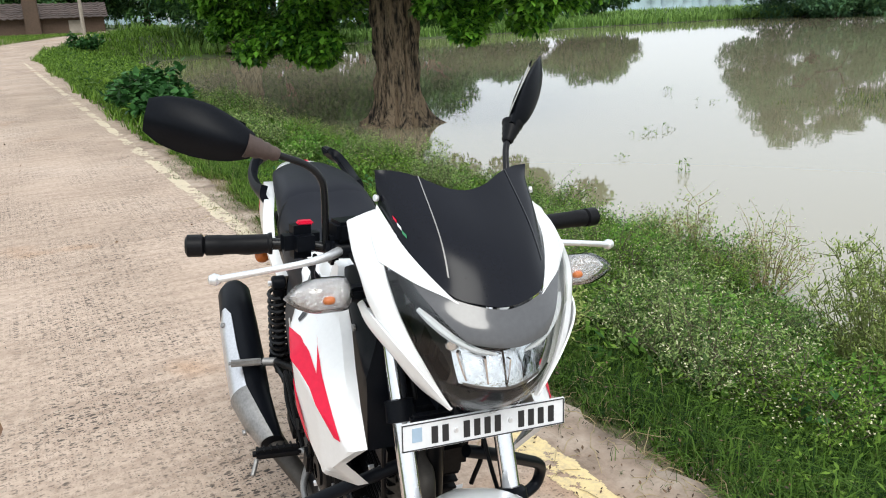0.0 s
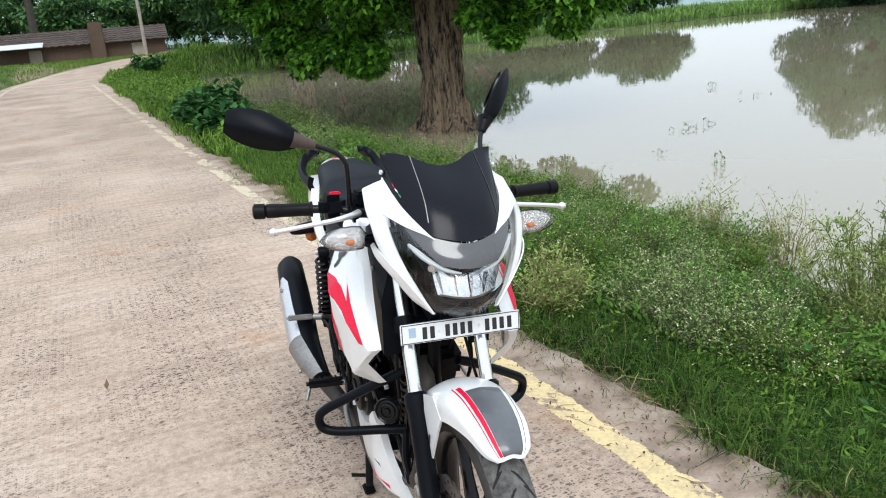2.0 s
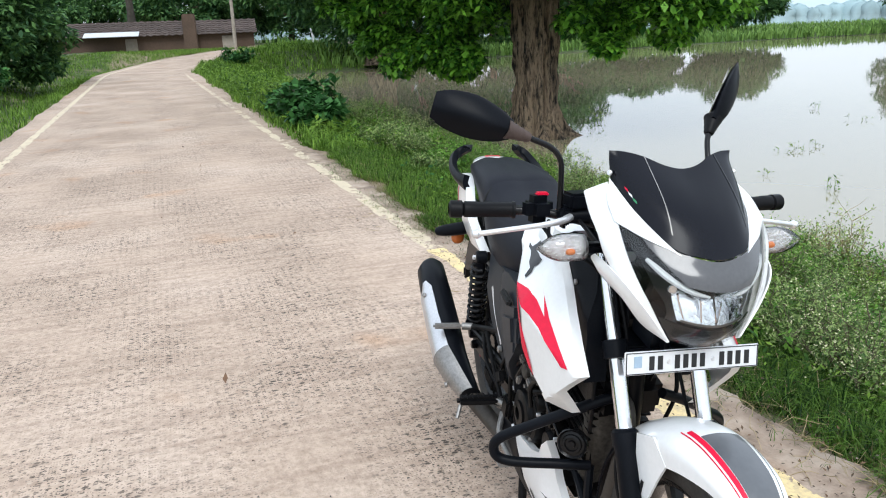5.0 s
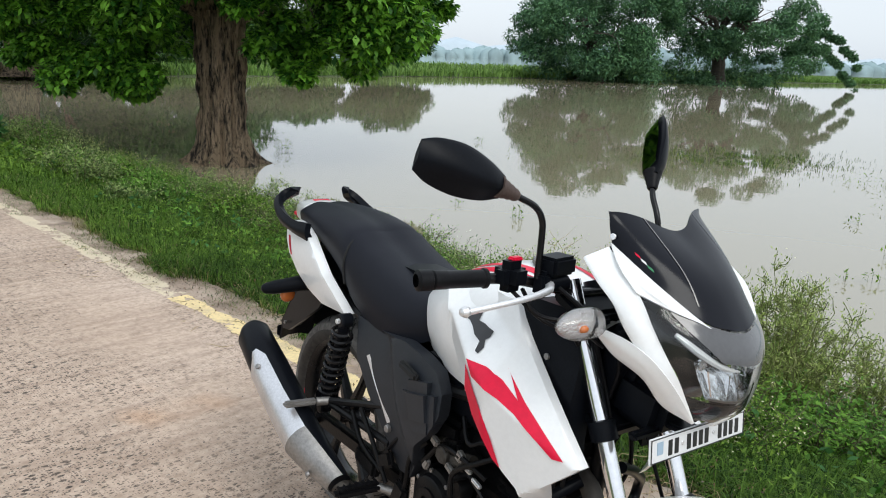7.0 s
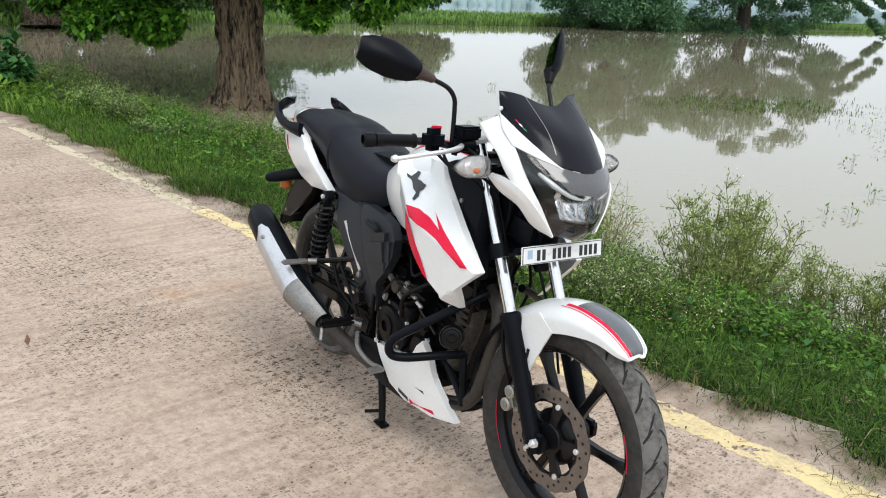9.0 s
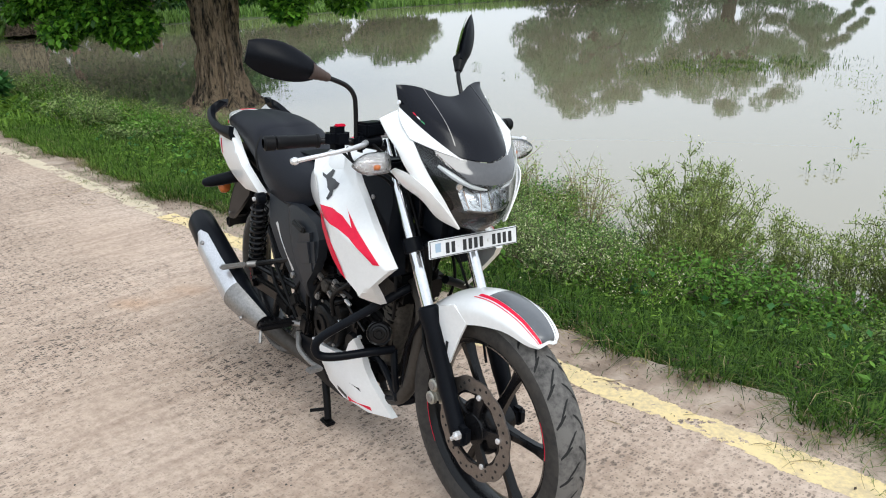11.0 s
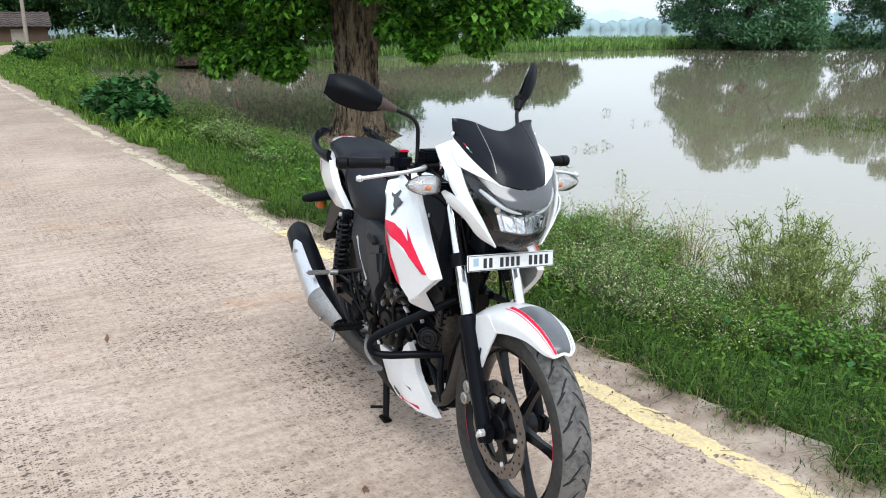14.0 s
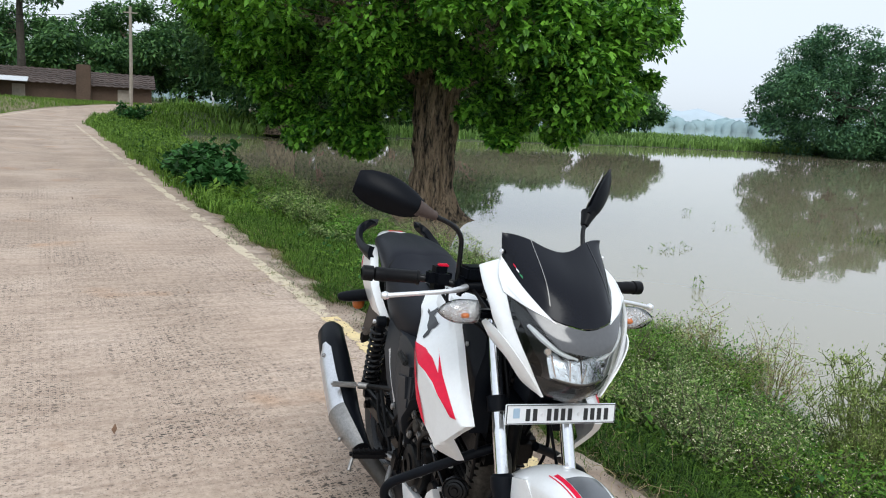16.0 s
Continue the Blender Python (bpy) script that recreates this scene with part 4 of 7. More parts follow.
        for i in range(5):
            a = 2 * math.pi * i / 5 + 0.2
            Shape().disc((cx + disc_r * 0.70 * math.sin(a), disc_y - 0.004, cz + disc_r * 0.70 * math.cos(a)), 0.0075, 0.007, seg=12).build("disc_bolt", M_ALLOY, tyre, "", steer)
    return tyre


AX, AZ = 1.297, 0.297
make_wheel("front_wheel", 1.311, 0.308, 0.308, 0.098, -0.062, 0.139, True)
make_wheel("rear_wheel", 0.0, 0.322, 0.305, 0.116, 0, 0, False)


# ---- front mudguard
def arc(a, r, y):
    a = radians(a)
    return (AX + r * math.cos(a), y, AZ + r * math.sin(a))


sec = []
for a, rc, re, w in ((56.5, 0.356, 0.346, 0.030), (60, 0.368, 0.342, 0.050), (70, 0.375, 0.332, 0.066), (83, 0.373, 0.306, 0.074), (95, 0.366, 0.288, 0.078), (108, 0.358, 0.282, 0.076), (122, 0.350, 0.292, 0.070)):
    sec.append([arc(a, re, -w), arc(a, re + (rc - re) * 0.55, -w * 0.97), arc(a, rc - 0.010, -w * 0.66), arc(a, rc, 0), arc(a, rc - 0.010, w * 0.66), arc(a, re + (rc - re) * 0.55, w * 0.97), arc(a, re, w)])
FEND = Loft(sec)
fender = Shape().grid(FEND.grid(33, 34), 0.004).build("front_fender", M_WHITE, None, "white front mudguard with red stripes", True)
for nm, u0, u1, v0, v1, mt in (("red_stripe", 0.335, 0.346, 0.07, 0.64, M_RED), ("red_stripe", 0.362, 0.398, 0.07, 0.62, M_RED), ("grey_stripe", 0.402, 0.655, 0.06, 0.56, M_DECALGREY), ("black_line", 0.70, 0.710, 0.06, 0.6, M_DECALBLACK)):
    for lf in (0.0009,):
        Shape().grid(FEND.grid(9, 30, (u0, u1), (v0, v1), lf)).build(nm, mt, fender, "", True)
fin = Shape().plate([(1.178, 0.605), (1.235, 0.625), (1.285, 0.590), (1.262, 0.545), (1.240, 0.495), (1.222, 0.452), (1.200, 0.455), (1.186, 0.52)], lambda x, z: -0.0825 + 0.05 * (x - 1.2), 0.005, 0.02)
both(fin, "fender_stay", M_WHITE, fender, "", True)
both(Shape().plate([(1.204, 0.470), (1.214, 0.470), (1.222, 0.520), (1.212, 0.521)], lambda x, z: -0.0825 + 0.05 * (x - 1.2), 0, 0.02, lift=0.0012), "stay_mark", M_DECALBLACK, fender, "plain black bar", True)
flap = []
for a in (120, 135, 150, 165, 182):
    flap.append([arc(a, 0.318, -0.058), arc(a, 0.335, -0.045), arc(a, 0.340, 0), arc(a, 0.335, 0.045), arc(a, 0.318, 0.058)])
Shape().grid(Loft(flap).grid(11, 14), 0.004).build("rear_flap", M_BLACK, fender, "black plastic mud flap", True)


# ---- fork
def fork_x(z):
    return 1.287 - 0.479 * (z - 0.291)


leg = Shape().tube([(fork_x(0.575), -0.092, 0.575), (fork_x(1.0), -0.092, 1.0)], 0.0168, 18)
both(leg, "fork_tube", M_CHROME, None, "polished chrome fork tube", True)
low = Shape().lathe([(0.001, -0.02), (0.020, -0.02), (0.0225, 0.0), (0.0225, 0.10), (0.0245, 0.12), (0.0245, 0.30), (0.028, 0.315), (0.028, 0.338), (0.022, 0.345), (0.0165, 0.345)], (fork_x(0.285), -0.092, 0.285), (-0.432, 0, 0.902), 20)
low.box((1.303, -0.094, 0.298), (0.05, 0.034, 0.05), 0.010)
both(low, "fork_leg", M_BLACK, None, "black lower fork leg", True)
ax = Shape().disc((1.311, -0.116, 0.306), 0.012, 0.016, seg=6).disc((1.290, -0.113, 0.287), 0.006, 0.012, seg=6).disc((1.311, -0.124, 0.306), 0.006, 0.012, seg=12)
ax.build("axle_nut", M_ALLOY, None, "", True)
clamp = Shape()
for sg in (-1, 1):
    clamp.lathe([(0.0175, -0.02), (0.026, -0.018), (0.026, 0.018), (0.0175, 0.02)], (fork_x(0.742), sg * 0.092, 0.742), (-0.432, 0, 0.902), 18)
clamp.box((1.045, 0, 0.745), (0.07, 0.19, 0.03), 0.008, (0, 25, 0))
clamp.build("fork_yoke", M_BLACK, None, "", True)
Shape().box((0.965, 0, 0.955), (0.085, 0.235, 0.028), 0.008, (0, 25, 0)).build("top_yoke", M_BLACK, None, "", True)
head = Shape().tube([(0.935, 0, 0.99), (1.035, 0, 0.76)], 0.03, 14).box((1.045, 0, 0.86), (0.09, 0.12, 0.16), 0.02, (0, 25, 0)).box((1.10, 0, 0.80), (0.12, 0.10, 0.10), 0.02, (0, 10, 0))
head.build("lamp_bracket", M_BLACK, None, "", True)
cal = Shape().box((1.187, -0.076, 0.372), (0.042, 0.042, 0.075), 0.012, (0, -24, 0)).disc((1.190, -0.100, 0.392), 0.018, 0.016, seg=18).disc((1.180, -0.100, 0.352), 0.018, 0.016, seg=18).box((1.205, -0.085, 0.415), (0.03, 0.02, 0.04), 0.006, (0, -24, 0))
cal = cal.build("brake_caliper", M_CALIPER, None, "silver front brake caliper", True)
for px, pz in ((1.190, 0.392), (1.180, 0.352)):
    Shape().disc((px, -0.1085, pz), 0.011, 0.004, seg=16).build("piston_cap", M_DULL, cal, "", True)
for px, pz in ((1.208, 0.430), (1.172, 0.334), (1.203, 0.400)):
    Shape().disc((px, -0.098, pz), 0.006, 0.010, seg=6).build("caliper_bolt", M_GLOSSBLACK, cal, "", True)
Shape().tube([(1.175, 0.09, 0.40), (1.13, 0.10, 0.5), (1.09, 0.075, 0.62), (1.03, 0.05, 0.78)], 0.004, 8, 24).build("speedometer_cable", M_RUBBER, None, "", True)
hose = Shape().tube([(1.175, -0.09, 0.40), (1.14, -0.10, 0.5), (1.10, -0.075, 0.62), (1.06, -0.06, 0.75), (1.0, -0.09, 0.95)], 0.005, 8, 24)
hose.build("brake_hose", M_RUBBER, None, "", True)

# ---- number plate: bars in place of its characters
PL = pose(1.211, 0, 0.771, 0, -8, 0)
pl = Shape().box((0, 0, 0), (0.004, 0.288, 0.046), 0.0016).build("number_plate", M_PLATE, None, "white number plate with black bars", True, at=PL)
fr = Shape()
for y, z, a, b in ((0, 0.0205, 0.283, 0.0016), (0, -0.0205, 0.283, 0.0016), (-0.1408, 0, 0.0016, 0.0412), (0.1408, 0, 0.0016, 0.0412)):
    fr.box((0.0028, y, z), (0.0012, a, b), 0)
fr.build("plate_border", M_DECALBLACK, pl, "", True, at=PL)
for y in (-0.088, -0.070, -0.034, -0.016, 0.002, 0.020, 0.062, 0.080, 0.098, 0.117):
    Shape().box((0.0028, y, -0.001), (0.0012, 0.0105, 0.027), 0).build("plate_bar", M_DECALBLACK, pl, "", True, at=PL)
Shape().box((0.0028, -0.117, 0.003), (0.001, 0.016, 0.022), 0).build("plate_mark", M_BLUE, pl, "", True, at=PL)
for y in (-0.052, 0.043):
    Shape().disc((0.003, y, 0.0), 0.0042, 0.003, (1, 0, 0), 12).build("plate_bolt", M_ALLOY, pl, "", True, at=PL)
Shape().box((1.165, 0, 0.775), (0.085, 0.05, 0.012), 0.004).box((1.14, 0, 0.76), (0.02, 0.20, 0.015), 0.005).build("plate_bracket", M_BLACK, pl, "", True)


# ---- headlamp and fairing
def sym(pts):
    """Right half in x, y, z from the rim to the middle; the left half follows."""
    return pts + [(x, -y, z) for x, y, z in reversed(pts[:-1])]


LENS = Loft([sym([(1.155, -0.155, 1.031), (1.205, -0.105, 1.008), (1.242, -0.060, 0.990), (1.260, 0, 0.980)]),
             sym([(1.190, -0.146, 0.972), (1.237, -0.104, 0.960), (1.270, -0.055, 0.948), (1.284, 0, 0.942)]),
             sym([(1.222, -0.120, 0.908), (1.252, -0.088, 0.900), (1.277, -0.046, 0.893), (1.287, 0, 0.889)]),
             sym([(1.236, -0.094, 0.860), (1.256, -0.066, 0.852), (1.270, -0.033, 0.845), (1.275, 0, 0.842)]),
             sym([(1.241, -0.070, 0.826), (1.243, -0.044, 0.817), (1.244, -0.020, 0.809), (1.243, 0, 0.806)])])
lamp = Shape().grid(LENS.grid(41, 26, (0, 1), (0, 1), -0.056), 0.004).build("headlight", M_HOUSING, None, "clear headlight with chrome reflector and smoked brow", True)
Shape().grid(LENS.grid(41, 26)).build("lens", M_LENS, lamp, "clear headlight lens", True).visible_shadow = False
SKIN = LENS.grid(101, 101, (0, 1), (0, 1), 0.0015)
brow = []
for t in np.linspace(0, 1, 12):
    row = []
    for u in np.linspace(0.10, 0.90, 41):
        deep = 30 * min(1.0, max(0.0, (0.5 - abs(u - 0.5)) - 0.10) / 0.20) ** 0.8 + 0.5
        v = t * deep
        a = int(v)
        row.append(SKIN[a, int(round(u * 100))] * (1 - (v - a)) + SKIN[a + 1, int(round(u * 100))] * (v - a))
    brow.append(row)
Shape().grid(np.array(brow)).build("brow", M_BROW, lamp, "smoked grey brow above the lamp", True)
FULL = LENS.grid(101, 101, (0, 1), (0, 1), -0.007)
for sg in (0, 1):
    path = [FULL[int(v * 100), int((1 - u if sg else u) * 100)] for u, v in ((0.10, 0.19), (0.14, 0.235), (0.19, 0.285), (0.25, 0.325), (0.33, 0.355), (0.42, 0.365))]
    Shape().tube(path, [0.004, 0.0062, 0.0068, 0.0058, 0.0050, 0.0020], 8, 20).build("light_strip", M_DRL, lamp, "white running light strip", True)
    c = LENS.grid(101, 101, (0, 1), (0, 1), -0.020)[38, 80 if sg else 20]
    Shape().disc(tuple(c), 0.009, 0.010, (1, 0.55 if sg else -0.55, -0.1), 18).build("parking_lamp", M_REFLECT, lamp, "small parking lamp", True)
for u0, u1 in ((0.17, 0.49), (0.51, 0.83)):
    deep, near = LENS.grid(14, 12, (u0, u1), (0.39, 0.66), -0.036), LENS.grid(14, 12, (u0, u1), (0.39, 0.66), -0.009)
    t = np.linspace(0, 1, 12)[:, None, None]
    Shape().grid(deep * (1 - t) + near * t, 0.002).build("reflector", M_REFLECT, lamp, "bright chrome reflector", True)
for k in range(5):
    u0 = 0.22 + 0.14 * k
    Shape().grid(LENS.grid(3, 8, (u0, u0 + 0.012), (0.41, 0.63), -0.012), 0.010).build("reflector_fin", M_CHROME, lamp, "", True)
Shape().grid(LENS.grid(20, 10, (0.22, 0.78), (0.66, 0.80), -0.014), 0.006).build("reflector_bowl", M_BROW, lamp, "grey lower reflector bowl", True)
Shape().grid(LENS.grid(30, 8, (0.20, 0.80), (0.645, 0.665), -0.008), 0.006).build("lamp_shelf", M_DULL, lamp, "", True)
Shape().grid(LENS.grid(41, 10, (0, 1), (0.70, 1.0), -0.006), 0.003).build("lamp_mask", M_HOUSING, lamp, "", True)

inner = [(1.060, -0.137, 1.093), (1.150, -0.153, 1.031), (1.182, -0.146, 0.982), (1.210, -0.132, 0.935), (1.228, -0.117, 0.900), (1.236, -0.095, 0.860), (1.241, -0.073, 0.824)]
ridge_ = [(1.050, -0.160, 1.082), (1.120, -0.174, 1.030), (1.156, -0.172, 0.992), (1.178, -0.163, 0.950), (1.205, -0.143, 0.908), (1.230, -0.108, 0.862), (1.241, -0.075, 0.823)]
outer = [(1.040, -0.177, 1.070), (1.080, -0.181, 1.038), (1.120, -0.180, 1.009), (1.146, -0.174, 0.972), (1.178, -0.155, 0.930), (1.218, -0.116, 0.872), (1.239, -0.077, 0.821)]
back = [(1.050, -0.152, 1.062), (1.092, -0.152, 1.030), (1.130, -0.150, 1.000), (1.154, -0.145, 0.964), (1.182, -0.132, 0.924), (1.216, -0.102, 0.868), (1.237, -0.073, 0.821)]
cheek = Shape().grid(Loft([inner, ridge_, outer, back]).grid(30, 16), 0.003)
both(cheek, "fairing_cheek", M_WHITE, lamp, "white side panel of the headlight fairing", True)
wing = Shape().grid(Loft([[(1.096, -0.168, 0.958), (1.152, -0.174, 0.956), (1.200, -0.158, 0.932), (1.228, -0.122, 0.885), (1.242, -0.078, 0.826)],
                          [(1.090, -0.174, 0.950), (1.138, -0.176, 0.938), (1.186, -0.158, 0.912), (1.213, -0.122, 0.868), (1.239, -0.080, 0.824)],
                          [(1.086, -0.167, 0.942), (1.120, -0.160, 0.916), (1.172, -0.141, 0.889), (1.196, -0.110, 0.845), (1.236, -0.075, 0.820)],
                          [(1.096, -0.148, 0.940), (1.128, -0.142, 0.914), (1.174, -0.124, 0.888), (1.198, -0.098, 0.844), (1.235, -0.070, 0.820)]]).grid(24, 13), 0.003)
both(wing, "fairing_wing", M_WHITE, lamp, "white lower wing of the headlight fairing", True)
SCREEN = Loft([sym([(1.062, -0.132, 1.098), (1.150, -0.116, 1.051), (1.226, -0.078, 1.001), (1.252, -0.035, 0.988), (1.258, 0, 0.984)]),
               sym([(1.052, -0.133, 1.128), (1.110, -0.114, 1.102), (1.172, -0.074, 1.068), (1.192, -0.035, 1.060), (1.197, 0, 1.058)]),
               sym([(1.048, -0.134, 1.153), (1.056, -0.106, 1.152), (1.072, -0.073, 1.145), (1.092, -0.035, 1.130), (1.098, 0, 1.124)])])
limb = Shape().grid(Loft([[(1.060, -0.134, 1.101), (1.150, -0.118, 1.051), (1.224, -0.080, 1.001), (1.240, -0.066, 0.992)],
                          [(1.104, -0.156, 1.068), (1.168, -0.138, 1.036), (1.224, -0.088, 1.001), (1.240, -0.068, 0.991)],
                          [(1.148, -0.159, 1.035), (1.196, -0.122, 1.013), (1.226, -0.088, 0.999), (1.240, -0.070, 0.990)]]).grid(24, 9), 0.003)
both(limb, "fairing_limb", M_WHITE, lamp, "", True)
screen = Shape().grid(SCREEN.grid(41, 20), 0.003).build("windscreen", M_SCREEN, None, "smoked dark windscreen", True)
# folds drawn as thin strips: pale for the lit one, black for the shaded
for u0, v0, v1 in ((0.255, 0.16, 1.0), (0.79, 0.10, 1.0)):
    Shape().grid(SCREEN.grid(3, 20, (u0, u0 + 0.006), (v0, v1), 0.0012)).build("screen_crease", M_DULL if u0 < 0.5 else M_DECALBLACK, screen, "", True)
both(Shape().disc((1.066, -0.137, 1.112), 0.0055, 0.006, (0.4, -0.9, 0.2), 14), "screen_bolt", M_ALLOY, screen, "", True)
for k, mt in enumerate((M_RED, M_PLATE, M_GREEN)):
    Shape().grid(SCREEN.grid(4, 3, (0.085 + 0.017 * k, 0.102 + 0.017 * k), (0.24 - 0.035 * k, 0.29 - 0.035 * k), 0.0012)).build("sticker_band", mt, screen, "", True)
dash = Shape().box((1.045, 0, 1.045), (0.10, 0.17, 0.06), 0.018, (0, 28, 0)).box((1.08, 0, 1.0), (0.16, 0.20, 0.05), 0.02, (0, 20, 0))
dash.build("instrument_cluster", M_BLACK, None, "", True)
eye = Shape().box((1.075, -0.165, 0.965), (0.03, 0.06, 0.02), 0.006)
both(eye, "indicator_stalk", M_BLACK, None, "", True)


def blob(centre, half, seg=18, front=1.0, drop=False):
    s = Shape()
    ring = []
    for t in np.linspace(-0.985, 0.985, 11):
        k = (math.sqrt(1 - t * t) ** 0.75 if not drop else (1 - t ** 8) ** 0.5 if t > 0 else (1 - (-t) ** 1.7) ** 0.8)
        ring.append([(centre[0] + half[0] * k * math.cos(a) * (front if math.cos(a) > 0 else 1), centre[1] + half[1] * t, centre[2] + half[2] * k * math.sin(a)) for a in np.arange(seg) * 2 * math.pi / seg])
    return s.rings(ring)


for mir in (False, True):
    ind = blob((1.093, -0.234, 0.972), (0.020, 0.047, 0.025), front=0.4, drop=True).build("indicator", M_FACET, None, "clear-lens turn indicator", True, mir)
    blob((1.099, -0.222, 0.964), (0.009, 0.010, 0.007)).build("bulb", M_AMBER, ind, "amber bulb", True, mir)
    blob((1.099, -0.238, 0.973), (0.028, 0.054, 0.028), drop=True).build("lens", M_CLEAR, ind, "clear plastic lens", True, mir).visible_shadow = False

# ---- handlebar
bar = Shape().tube([(0.872, -0.40, 1.003), (0.895, -0.27, 1.003), (0.915, -0.20, 1.000), (0.948, -0.12, 0.985), (0.958, -0.08, 0.975), (0.958, 0.08, 0.975), (0.948, 0.12, 0.985), (0.915, 0.20, 1.0), (0.895, 0.27, 1.003), (0.872, 0.40, 1.003)], 0.0105, 10, 60)
bar = bar.build("handlebar", M_GLOSSBLACK, None, "black clip-on handlebar", True)
grip = Shape().lathe([(0.012, 0), (0.019, 0.004), (0.019, 0.028), (0.014, 0.031), (0.0175, 0.034), (0.0175, 0.060), (0.0165, 0.062), (0.0165, 0.135), (0.019, 0.138), (0.019, 0.143), (0.011, 0.144)], (0.870, -0.408, 1.003), (0.165, 0.986, 0), 20)
both(grip, "grip", M_RUBBER, bar, "black rubber grip", True)
sw = Shape().box((0.912, -0.222, 1.010), (0.052, 0.064, 0.058), 0.016, (0, 0, 10))
both(sw, "switch_box", M_BLACK, bar, "", True)
Shape().box((0.912, -0.214, 1.041), (0.018, 0.028, 0.008), 0.003).build("stop_switch", M_RED, bar, "red engine stop switch", True)
rv = Shape().box((0.945, -0.140, 1.033), (0.048, 0.072, 0.036), 0.006, (0, 0, 10)).disc((0.955, -0.150, 1.0), 0.016, 0.06, (0.2, 1, 0), 16).box((0.95, -0.178, 1.0), (0.035, 0.022, 0.05), 0.008)
rv.build("brake_reservoir", M_BLACK, bar, "black front brake fluid reservoir", True)
Shape().box((0.95, 0.165, 1.0), (0.04, 0.05, 0.04), 0.008).build("clutch_perch", M_BLACK, bar, "", True)
lev = Shape().tube([(0.962, -0.168, 1.000), (0.985, -0.195, 0.998), (0.992, -0.24, 0.992), (0.990, -0.30, 0.985), (0.974, -0.368, 0.973)], [0.009, 0.0075, 0.006, 0.0055, 0.006], 10, 24)
lev.lathe([(0.0005, -0.011), (0.007, -0.009), (0.0105, 0), (0.007, 0.009), (0.0005, 0.011)], (0.971, -0.374, 0.972), seg=14)
both(lev, "lever", M_ALLOY, bar, "silver hand lever", True)
for a in ([(0.97, -0.15, 0.995), (1.05, -0.13, 0.95), (1.07, -0.07, 0.87), (1.02, -0.05, 0.72)], [(0.95, 0.17, 0.99), (1.05, 0.14, 0.93), (1.06, 0.07, 0.82), (0.98, 0.05, 0.62)], [(0.91, -0.22, 0.985), (0.97, -0.19, 0.94), (1.0, -0.12, 0.90), (0.98, -0.06, 0.80)], [(0.925, -0.20, 0.985), (0.985, -0.215, 0.955), (1.03, -0.17, 0.945), (1.05, -0.1, 0.90)]):
    Shape().tube(a, 0.0042, 7, 18).build("control_cable", M_RUBBER, bar, "", True)

# ---- mirrors
HEAD = Loft([[(0.0, 0, -0.020), (0.0, -0.014, 0), (0, 0, 0.020), (0, 0.010, 0), (0, 0, -0.020)],
             [(0.035, 0.0, -0.034), (0.035, -0.026, 0.002), (0.035, 0, 0.036), (0.035, 0.012, 0.002), (0.035, 0.0, -0.034)],
             [(0.085, 0.0, -0.040), (0.085, -0.028, 0.004), (0.085, 0, 0.048), (0.085, 0.012, 0.004), (0.085, 0.0, -0.040)],
             [(0.135, 0.0, -0.034), (0.135, -0.020, 0.005), (0.135, 0, 0.044), (0.135, 0.010, 0.005), (0.135, 0.0, -0.034)],
             [(0.166, 0.0, -0.020), (0.166, -0.008, 0.005), (0.166, 0, 0.032), (0.166, 0.006, 0.005), (0.166, 0.0, -0.020)]])


def make_mirror(neck, along, face, stem, boot, boot_label):
    """face: the way the glass looks."""
    a = Vector(along).normalized()
    g = Vector(face)
    g = (g - a * g.dot(a)).normalized()
    h = a.cross(g)
    if h.z < 0:
        h = -h
    m = Matrix(((a.x, g.x, h.x, neck[0]), (a.y, g.y, h.y, neck[1]), (a.z, g.z, h.z, neck[2]), (0, 0, 0, 1)))
    p = HEAD.grid(29, 20)
    s = Shape().rings(p[:, :-1])
    mir = s.build("mirror", M_BLACK, None, "black rear-view mirror on a bent stem", True, at=m)
    gl = Shape().grid(np.array([[(x, 0.0135 if 0.03 < x < 0.14 else 0.011, z * (0.92 - 0.25 * abs(x - 0.085) / 0.08) + 0.003) for z in np.linspace(-0.034, 0.040, 8)] for x in np.linspace(0.018, 0.152, 12)]))
    gl.build("mirror_glass", M_MIRROR, mir, "mirror glass", True, at=m)
    Shape().tube(stem, 0.0062, 10, 24).build("stem", M_GLOSSBLACK, mir, "", True)
    b = Shape()
    n = Vector(neck)
    e = Vector(stem[-1])
    pts = [e + (n + a * 0.012 - e) * t for t in np.linspace(0, 1, 9)]
    b.tube([tuple(q) for q in pts], [0.009, 0.012, 0.0115, 0.0145, 0.014, 0.017, 0.0165, 0.020, 0.021], 14)
    b.build("rubber_boot", boot, mir, boot_label, True)


make_mirror((0.950, -0.304, 1.180), (-0.045, -0.158, 0.042), (-1, 0.15, 0.0), [(0.945, -0.186, 1.01), (0.945, -0.187, 1.085), (0.945, -0.192, 1.120), (0.945, -0.215, 1.145), (0.945, -0.262, 1.164)], M_BOOT, "dusty brown rubber boot")
make_mirror((0.888, 0.188, 1.192), (-0.085, 0.10, 0.115), (-0.62, -0.68, 0.38), [(0.945, 0.160, 1.01), (0.945, 0.158, 1.08), (0.938, 0.158, 1.115), (0.915, 0.166, 1.150), (0.903, 0.174, 1.168)], M_RUBBER, "black rubber boot")

